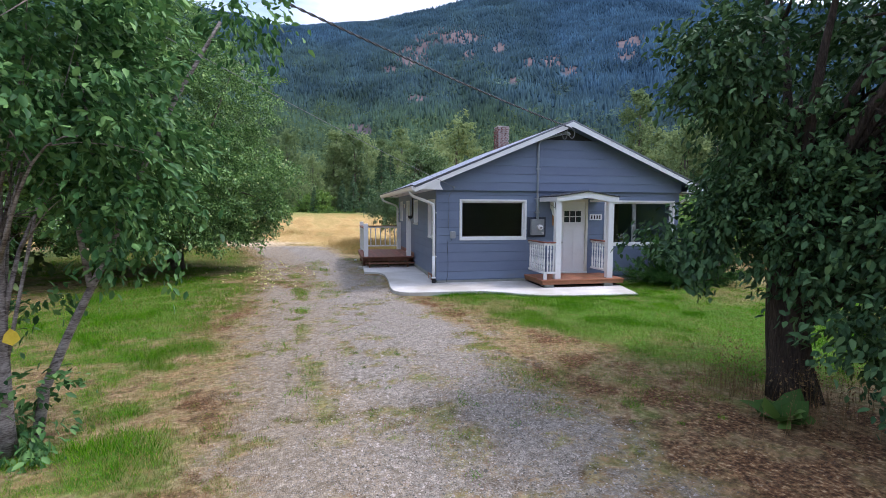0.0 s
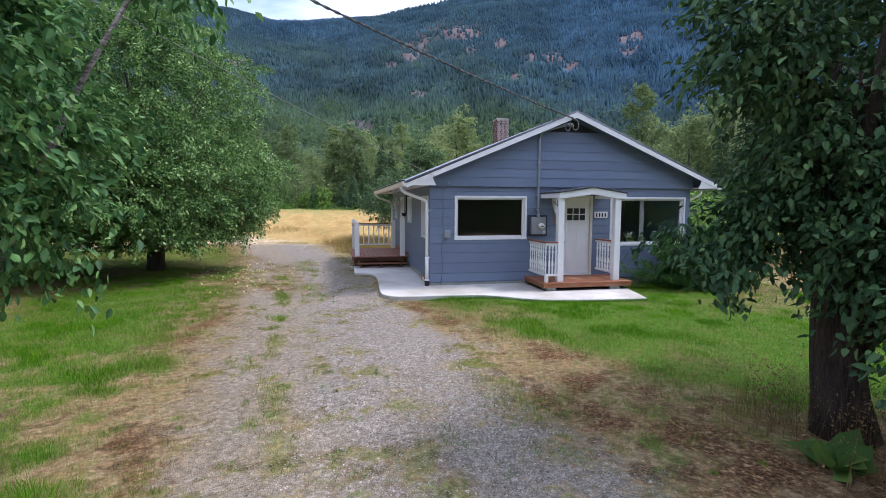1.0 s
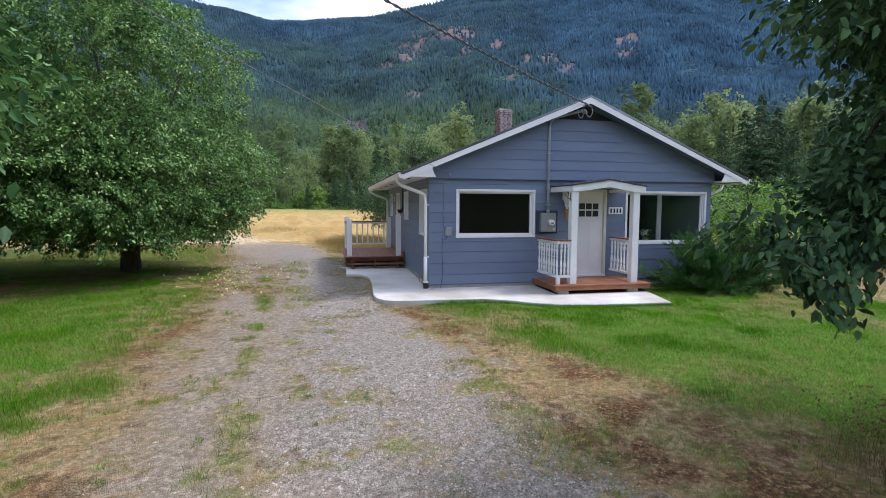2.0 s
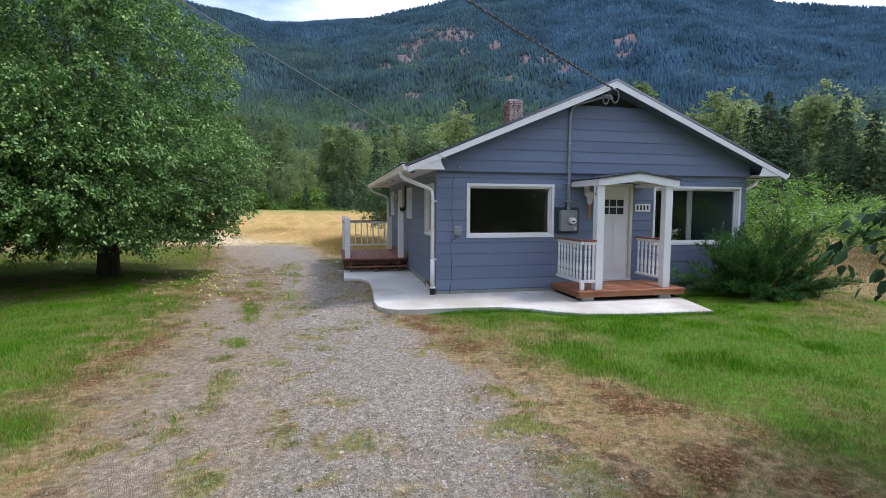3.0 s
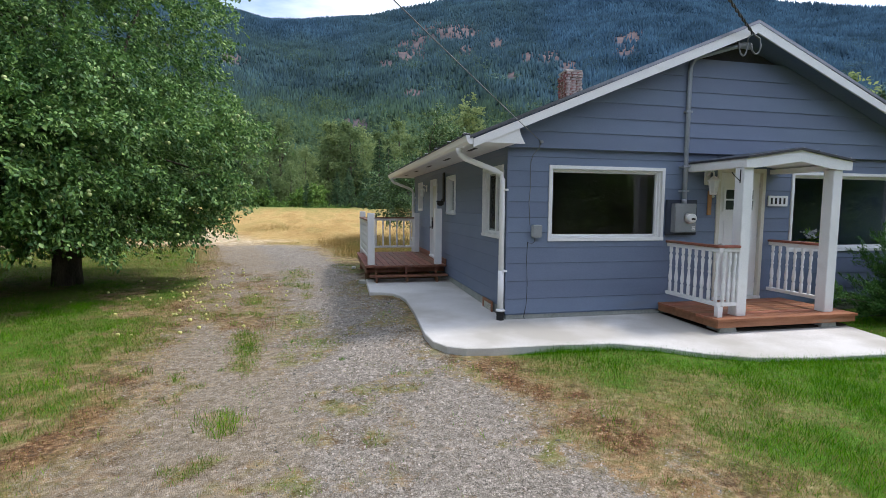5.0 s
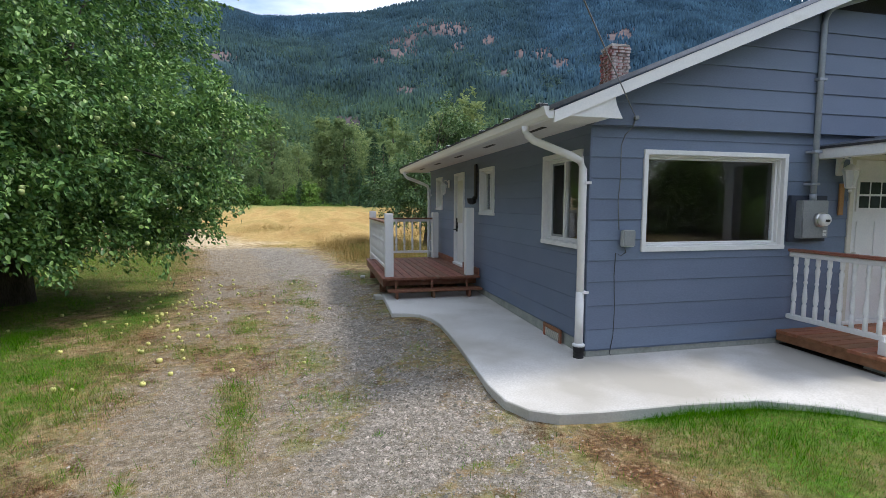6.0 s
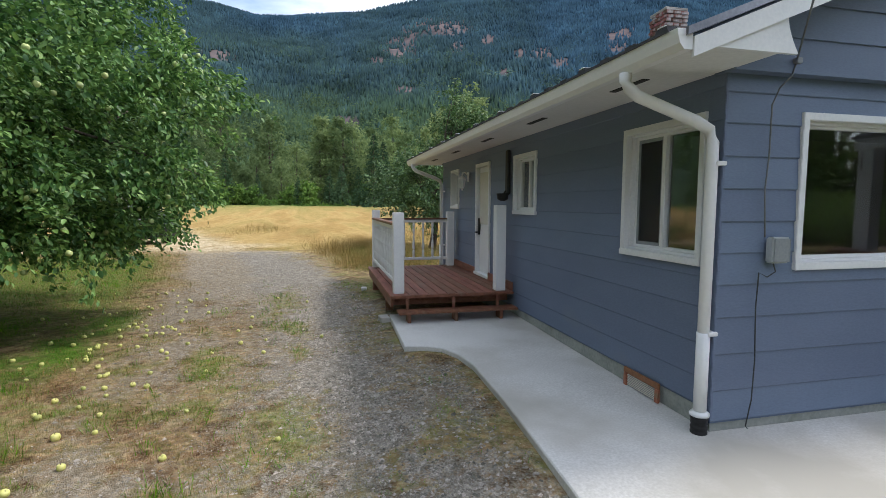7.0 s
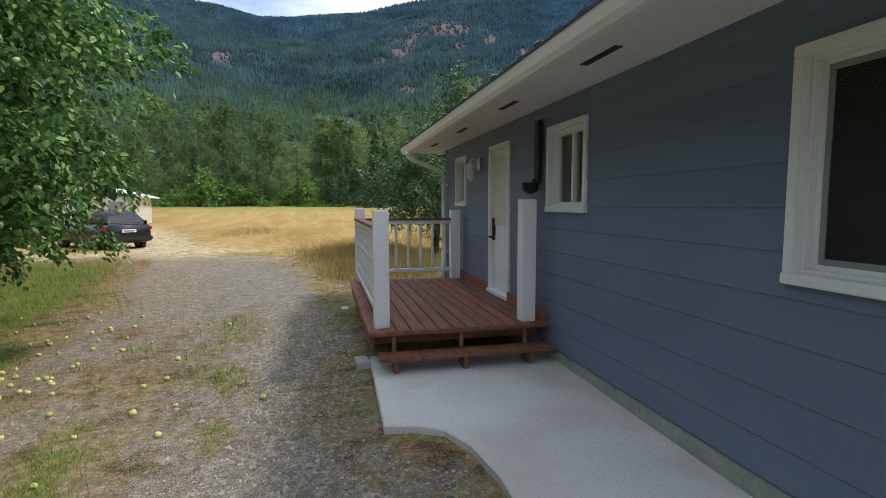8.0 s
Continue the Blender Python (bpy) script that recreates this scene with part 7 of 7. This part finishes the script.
def make_grass():
    rng = np.random.default_rng(3)
    def scatter(n, x0, x1, y0, y1):
        x, y = rng.uniform(x0, x1, n), rng.uniform(y0, y1, n)
        k = ~on_built(x, y)
        return x[k], y[k]
    green, dry, weed, field, rusty = [], [], [], [], []
    for n, area, near in ((430000, (-0.8, 9.5, -9.0, -0.6), 1.0), (400000, (-11, -3.4, -11.5, 3.0), 1.0), (170000, (-14, -4.0, 3.0, 18.0), 1.0), (150000, (-5.5, -0.2, -10.0, 9.0), 0.6), (30000, (5.0, 16.0, -4.0, 8.0), 1.0)):
        x, y = scatter(n, *area)
        g, gr, li, fa = zones(x, y)
        u = rng.uniform(0, 1, len(x))
        z = height(x, y)
        lush = noise2(x, y, 0.55, 91)
        pick = u < gr * 0.95 * smooth_step(0.25, 0.5, lush + 0.1)
        tone = rng.uniform(0, 1, len(x))
        fringe = smooth_step(2.2, 0.2, x - np.interp(y, LAWN_Y, LAWN_X))
        verge_edge = smooth_step(1.3, 0.1, np.abs(x - np.interp(y, LEFT_Y, LEFT_X) + 0.3))
        olive = pick & (tone < np.where(x < -3, 0.16 + 0.40 * verge_edge, 0.05 + 0.20 * fringe))
        straw = pick & (tone > np.where(x < -3, 0.93 - 0.10 * verge_edge, 0.985 - 0.07 * fringe))
        for sel, lst in ((olive, weed), (straw, dry)):
            lst.append(blades(rng, x[sel], y[sel], z[sel], rng.uniform(0.03, 0.075, sel.sum()), np.full(sel.sum(), 0.005), 0.5))
        k = pick & ~olive & ~straw
        h = rng.uniform(0.025, 0.065, k.sum()) * (0.7 + 1.1 * smooth_step(0.5, 0.75, lush[k])) * np.where(x[k] < -3, 1.5, 0.9)
        green.append(blades(rng, x[k], y[k], z[k], h, np.full(k.sum(), 0.005), 0.45))
        rest = (~pick) & (u > 0.45 + 0.53 * np.clip(g + li * 0.6, 0, 1))
        brown = (~pick) & (rng.uniform(0, 1, len(x)) < 0.65 * smooth_step(0.10, 0.6, li)) & (noise2(x, y, 0.22, 93) > 0.42)
        rusty.append(blades(rng, x[brown], y[brown], z[brown], rng.uniform(0.015, 0.05, brown.sum()), np.full(brown.sum(), 0.005), 0.9))
        rest = rest & ~brown
        d = rest & (rng.uniform(0, 1, len(x)) < 0.62)
        h = rng.uniform(0.012, 0.055, d.sum()) * (1 + 2.5 * smooth_step(5, 9, y[d]) * (x[d] < -5))
        dry.append(blades(rng, x[d], y[d], z[d], h, np.full(d.sum(), 0.0028), 0.6))
        w = rest & ~d & (g < 0.6)
        h = rng.uniform(0.015, 0.06, w.sum()) * (1 + 2.2 * smooth_step(5, 9, y[w]) * (x[w] < -5))
        weed.append(blades(rng, x[w], y[w], z[w], h, np.full(w.sum(), 0.0035), 0.5))
    # grass leaning over the edge of the walk
    n = 5200
    x = rng.uniform(-0.7, 4.7, n)
    ye = np.interp(x, [p[0] for p in WALK_EDGE[12:20]], [p[1] for p in WALK_EDGE[12:20]])
    y = ye - np.abs(rng.normal(0, 0.05, n)) - 0.01
    green.append(blades(rng, x, y, np.full(n, -0.16), rng.uniform(0.05, 0.15, n) * smooth_step(-0.7, 0.4, x), np.full(n, 0.006), 0.4))
    # tufts along the drive
    for cx, cy in zip(np.concatenate([rng.uniform(-5.0, -0.8, 420), rng.uniform(-0.9, 2.0, 150)]), np.concatenate([rng.uniform(-10.0, 9.0, 420), rng.uniform(-9.5, -1.8, 150)])):
        g = zones(np.array([cx]), np.array([cy]))[0][0]
        n = int(rng.integers(10, 60))
        wide_m = rng.uniform(0.02, 0.085)
        x, y = cx + rng.normal(0, wide_m, n), cy + rng.normal(0, wide_m * 1.2, n)
        k = ~on_built(x, y)
        if k.sum() == 0:
            continue
        (weed if rng.uniform() < 0.55 else green).append(blades(rng, x[k], y[k], np.full(k.sum(), GROUND), rng.uniform(0.015, 0.045, k.sum()), np.full(k.sum(), 0.004), 0.6))
    # the field of tall gold grass
    n = 170000
    y = 15.0 + 60 * rng.uniform(0, 1, n) ** 1.8
    x = rng.uniform(-1, 1, n) * (10 + y * 0.8) - 3
    fa = zones(x, y)[3]
    tall = noise2(x, y * 0.30, 3.2, 95)
    k = (rng.uniform(0, 1, n) < fa * (0.25 + tall))
    path = zones(x, y)[0]
    h = rng.uniform(0.08, 0.42, n) * (1 - 0.85 * np.clip(path * 1.5, 0, 1)) * (0.30 + 1.15 * smooth_step(0.35, 0.8, tall)) * smooth_step(13.5, 21, y)
    field.append(blades(rng, x[k], y[k], np.full(k.sum(), GROUND), h[k], np.full(n, 0.010)[k] * (1 + y[k] / 30), 0.5))
    k = (~k) & (rng.uniform(0, 1, n) < 0.30 * smooth_step(0.5, 0.75, noise2(x, y * 0.3, 2.4, 96)) + 0.7 * smooth_step(35, 60, y)) & (path < 0.3)
    weed.append(blades(rng, x[k], y[k], np.full(k.sum(), GROUND), h[k] * 1.1, np.full(k.sum(), 0.02), 0.5))
    n = 20000
    x, y = rng.normal(-0.9, 1.1, n), 10.0 + rng.uniform(0, 9, n)
    kk = (x > np.interp(y, RIGHT_Y, RIGHT_X) + 0.5) & (noise2(x, y, 1.2, 98) > 0.42)
    field.append(blades(rng, x[kk], y[kk], np.full(kk.sum(), GROUND), rng.uniform(0.15, 0.62, kk.sum()) * smooth_step(9.5, 12, y[kk]), np.full(kk.sum(), 0.008), 0.35))
    n = 14000
    x, y = rng.normal(-0.6, 1.3, n), 8.2 + rng.uniform(0, 1, n) * rng.uniform(3, 11, n)
    kk = ~on_built(x, y) & (x > np.interp(y, RIGHT_Y, RIGHT_X) + 0.3)
    weed.append(blades(rng, x[kk], y[kk], np.full(kk.sum(), GROUND), rng.uniform(0.08, 0.42, kk.sum()) * smooth_step(8, 14, y[kk]) * smooth_step(-3.2, -1.5, x[kk]) + 0.03, np.full(kk.sum(), 0.012), 0.35))
    n = 16000
    x, y = rng.uniform(8.5, 26, n), rng.uniform(-4, 16, n)
    dry.append(blades(rng, x, y, np.full(n, GROUND), rng.uniform(0.15, 0.6, n) * smooth_step(8.5, 11, x), np.full(n, 0.012), 0.35))
    for name, lst, mat, lab in (("green_grass", green, GRASS_GREEN, "short green lawn grass in uneven tufts"), ("dry_grass", dry, GRASS_DRY, "straw-coloured dry grass"), ("field_grass", field, FIELD_GRASS, "tall gold and olive grass of the field"), ("olive_grass", weed, GRASS_WEED, "olive weeds and half-dry grass"), ("brown_grass", rusty, GRASS_RUST, "low dead reddish-brown grass beside the drive")):
        v, f = joined(lst)
        tagged(mesh_part(name, raw_mesh(name, v, f), mat), lab, "grass", "", "stuff")


make_grass()


def make_weeds():
    """Rusty dead stalks and a broad-leaved weed at the foot of the dark tree."""
    rng = np.random.default_rng(17)
    n = 360
    x = np.concatenate([rng.normal(1.95, 0.22, n // 2), rng.normal(2.2, 0.5, n // 2)])
    y = np.concatenate([rng.normal(-8.75, 0.2, n // 2), rng.normal(-9.7, 0.35, n // 2)])
    st = blades(rng, x, y, np.full(n, GROUND), rng.uniform(0.15, 0.65, n), np.full(n, 0.005), 0.12)
    at = np.stack([x, y, np.full(n, GROUND)], 1).repeat(4, 0) + rng.normal(0, 0.05, (n * 4, 3)) + np.array([0, 0, 1.0]) * rng.uniform(0.1, 0.6, n * 4)[:, None]
    lv, lf = leaves(rng, at, rng.normal(0, 1, (n * 4, 3)), 0.035, 0.4, 0.2, True)
    me = raw_mesh("dead_weeds", lv, lf)
    tagged(mesh_part("dead_weeds", me, WEED_BROWN), "rusty dead weeds at the foot of the tree", "weeds", "", "stuff")
    tagged(mesh_part("dead_stalks", raw_mesh("dead_stalks", *st), WEED_BROWN), "thin dry brown weed stalks", "weeds", "", "stuff")
    W = thing("broadleaf_weed", (1.72, -9.62, GROUND), "low bright green broad-leaved weed in leaf litter", "plant")
    k = 16
    az = rng.uniform(0, 2 * math.pi, k)
    base = np.array([1.72, -9.62, GROUND]) + np.stack([np.cos(az) * 0.03, np.sin(az) * 0.03, np.zeros(k)], 1)
    ways = np.stack([np.cos(az), np.sin(az), rng.uniform(0.3, 1.2, k)], 1) * 2.5
    mesh_part("leaf_rosette", raw_mesh("leaf_rosette", *leaves(rng, base, ways, 0.30, 0.75, 0.1)), LEAF_SHRUB, W)


make_weeds()


def make_litter():
    """Fallen brown leaves and bits of dead grass lying on the bare shoulders of the drive."""
    rng = np.random.default_rng(29)
    n = 90000
    x, y = rng.uniform(-6.0, 4.5, n), rng.uniform(-12.0, 3.0, n)
    li = zones(x, y)[2]
    k = (rng.uniform(0, 1, n) < 0.35 * li ** 1.5 * smooth_step(0.35, 0.75, noise2(x, y, 0.25, 37))) & ~on_built(x, y)
    x, y = x[k], y[k]
    m = len(x)
    at = np.stack([x, y, height(x, y) + rng.uniform(0.002, 0.018, m)], 1)
    ways = rng.normal(0, 1, (m, 3)) * np.array([2.0, 2.0, 1.0])
    v, f = leaves(rng, at, ways * np.array([1, 1, 0.3]), 0.024, 0.4, 0.0, True)
    tagged(mesh_part("leaf_litter", raw_mesh("leaf_litter", v, f), LITTER), "fallen brown leaves and dead grass bits", "leaf litter", "", "stuff")


make_litter()


def make_gravel():
    rng = np.random.default_rng(9)
    n = 290000
    x, y = rng.uniform(-6.2, 1.2, n), -11.5 + 20 * rng.uniform(0, 1, n) ** 1.1
    g = zones(x, y)[0]
    k = (rng.uniform(0, 1, n) < g ** 1.5 * (0.30 + 0.8 * noise2(x, y, 0.9, 97)) * (0.55 + 0.75 * smooth_step(-3.6, -2.4, x))) & ~on_built(x, y)
    x, y = x[k], y[k]
    m = len(x)
    z = height(x, y)
    s = rng.uniform(0.004, 0.013, m) * (1 + 0.3 * smooth_step(-3, 0, y)) * (0.7 + 0.35 * smooth_step(-3.6, -2.4, x)) * (1 + 0.8 * (rng.uniform(0, 1, m) > 0.95))
    o = np.array([[1, 0, 0], [-1, 0, 0], [0, 1, 0], [0, -1, 0], [0, 0, 1], [0, 0, -1]], float)
    v = np.stack([x, y, z], 1)[:, None] + o[None] * s[:, None, None] * rng.uniform(0.6, 1.4, (m, 6, 1)) * np.array([1, 1, 0.7]) + rng.normal(0, 0.15, (m, 6, 3)) * s[:, None, None]
    t = np.array([[0, 2, 4], [2, 1, 4], [1, 3, 4], [3, 0, 4]])
    f = ((np.arange(m) * 6)[:, None, None] + t[None]).reshape(-1, 3)
    tagged(mesh_part("gravel", raw_mesh("gravel", v.reshape(-1, 3), f), STONE), "loose grey crushed gravel on the drive", "gravel", "", "stuff")


make_gravel()


def make_fallen_apples():
    rng = np.random.default_rng(13)
    bm = bmesh.new()
    lathe(bm, [(0.006, 0.008), (0.020, 0.0), (0.031, 0.012), (0.035, 0.030), (0.031, 0.048), (0.018, 0.057), (0.005, 0.050)], (0, 0, 0), 12)
    first = tagged(part("apple", bm, APPLE_SKIN, None, "", True), "fallen yellow-green apple lying by the drive", "apple", "fallen apples")
    stem = tubed([(0, 0, 0.048), (0.003, 0, 0.064)], 0.002, 5)
    part("stem", stem, BARK, first)
    spots = []
    while len(spots) < 118:
        y = rng.uniform(0.4, 10.5)
        edge = float(np.interp(y, LEFT_Y, LEFT_X))
        x = edge + rng.normal(-0.25, 0.75)
        if rng.uniform() < 0.12:
            x += rng.uniform(0.6, 2.4)
        if -10 < x < -2.3 and rng.uniform() < math.exp(-((y - 4.2) / 3.2) ** 2):
            spots.append((x, y))
    for i, (x, y) in enumerate(spots):
        z = float(height(np.array([x]), np.array([y]))[0]) - 0.004
        m = pose(x, y, z, rng.uniform(-25, 25), rng.uniform(-25, 25), rng.uniform(0, 360))
        k = rng.uniform(0.55, 0.85)
        if i == 0:
            first.matrix_basis = m
        else:
            copy_thing(first, m).scale = (k, k, k)


make_fallen_apples()


# ---- parked car and shed at the end of the drive ----
def make_car():
    """A dark hatchback seen from behind; built with its tail at -y and then turned."""
    C = thing("car", (0, 0, 0), "dark blue parked car seen from behind", "car")
    secs = [(-2.15, 0.80, 0.42, 0.95, 0.78), (-2.05, 0.88, 0.32, 1.02, 0.80), (-1.4, 0.92, 0.26, 1.04, 0.84), (0.0, 0.93, 0.24, 1.02, 0.85), (1.2, 0.92, 0.26, 0.98, 0.84), (1.9, 0.86, 0.32, 0.86, 0.76), (2.15, 0.72, 0.42, 0.72, 0.62)]
    def loft(sections, name, mat, parent, lab=""):
        bm = bmesh.new()
        rings = []
        for y, w, zb, zt, wt in sections:
            zm = zb + (zt - zb) * 0.55
            ring = [(-w * 0.86, zb), (-w, zb + 0.12), (-w, zm), (-wt, zt), (wt, zt), (w, zm), (w, zb + 0.12), (w * 0.86, zb)]
            rings.append([bm.verts.new((x, y, z)) for x, z in ring])
        for u, v in zip(rings, rings[1:]):
            for k in range(8):
                bm.faces.new((u[k], u[(k + 1) % 8], v[(k + 1) % 8], v[k]))
        bm.faces.new(rings[0][::-1])
        bm.faces.new(rings[-1])
        bmesh.ops.recalc_face_normals(bm, faces=bm.faces)
        bmesh.ops.bevel(bm, geom=list(bm.edges), offset=0.025, segments=2, affect="EDGES")
        return part(name, bm, mat, parent, lab, True)
    body = loft(secs, "body", CAR_PAINT, C)
    loft([(-1.98, 0.74, 1.0, 1.05, 0.66), (-1.60, 0.78, 1.0, 1.46, 0.56), (-0.9, 0.80, 1.0, 1.56, 0.60), (0.1, 0.80, 1.0, 1.56, 0.60), (1.05, 0.76, 0.97, 1.02, 0.66)], "cabin", CAR_PAINT, C)
    part("rear_window", prismed([(-0.52, 0.0), (0.52, 0.0), (0.46, 0.36), (-0.46, 0.36)], "z", 0, 0.02), CAR_GLASS, C, "dark sloping rear window").matrix_local = pose(0, -1.96, 1.07, 47, 0, 0)
    for s in (-1, 1):
        part("tail_light", boxed((min(s * 0.55, s * 0.90), -2.13, 0.80), (max(s * 0.55, s * 0.90), -1.98, 0.93), 0.02), RED_LENS, C, "red tail light")
        part("side_window", boxed((min(s * 0.70, s * 0.755), -1.35, 1.10), (max(s * 0.70, s * 0.755), 0.5, 1.42), 0.02), CAR_GLASS, C)
    part("bumper", boxed((-0.86, -2.24, 0.36), (0.86, -2.0, 0.60), 0.05), BLACK, C)
    part("number_plate", boxed((-0.26, -2.175, 0.72), (0.26, -2.155, 0.84), 0.005), WHITE, C)
    part("plate_bar", boxed((-0.20, -2.181, 0.755), (0.20, -2.176, 0.805)), GREY_METAL, C)
    for s in (-1, 1):
        for y in (-1.35, 1.35):
            x = s * 0.80
            w = part("wheel", tubed([(x - 0.11, y, 0.32), (x - 0.09, y, 0.32), (x + 0.09, y, 0.32), (x + 0.11, y, 0.32)], [0.28, 0.32, 0.32, 0.28], 20), BLACK, C, "", True)
            part("rim", tubed([(x - 0.115, y, 0.32), (x + 0.115, y, 0.32)], 0.19, 16), GREY_METAL, w, "", True)
    C.matrix_basis = pose(-11.05, 22.2, -0.17, 0, 0, 45)


make_car()


def make_shed():
    S = thing("shed", (-19, 43, -0.2), "small pale shed with a white metal roof", "shed")
    part("wall", boxed((-22.5, 42, -0.3), (-17.0, 46, 2.2), 0.02), CREAM, S)
    part("roof", prismed([(-23.0, 2.15), (-19.75, 2.95), (-16.5, 2.15), (-16.5, 2.24), (-19.75, 3.05), (-23.0, 2.24)], "y", 41.5, 46.5), WHITE, S, "white metal roof")
    part("door", boxed((-18.6, 41.93, -0.2), (-17.6, 41.99, 1.85), 0.01), GREY_METAL, S)
    part("corner_post", boxed((-17.05, 41.9, -0.3), (-16.9, 42.05, 2.15), 0.01), WHITE, S)
    S.location.x += 0.7


make_shed()
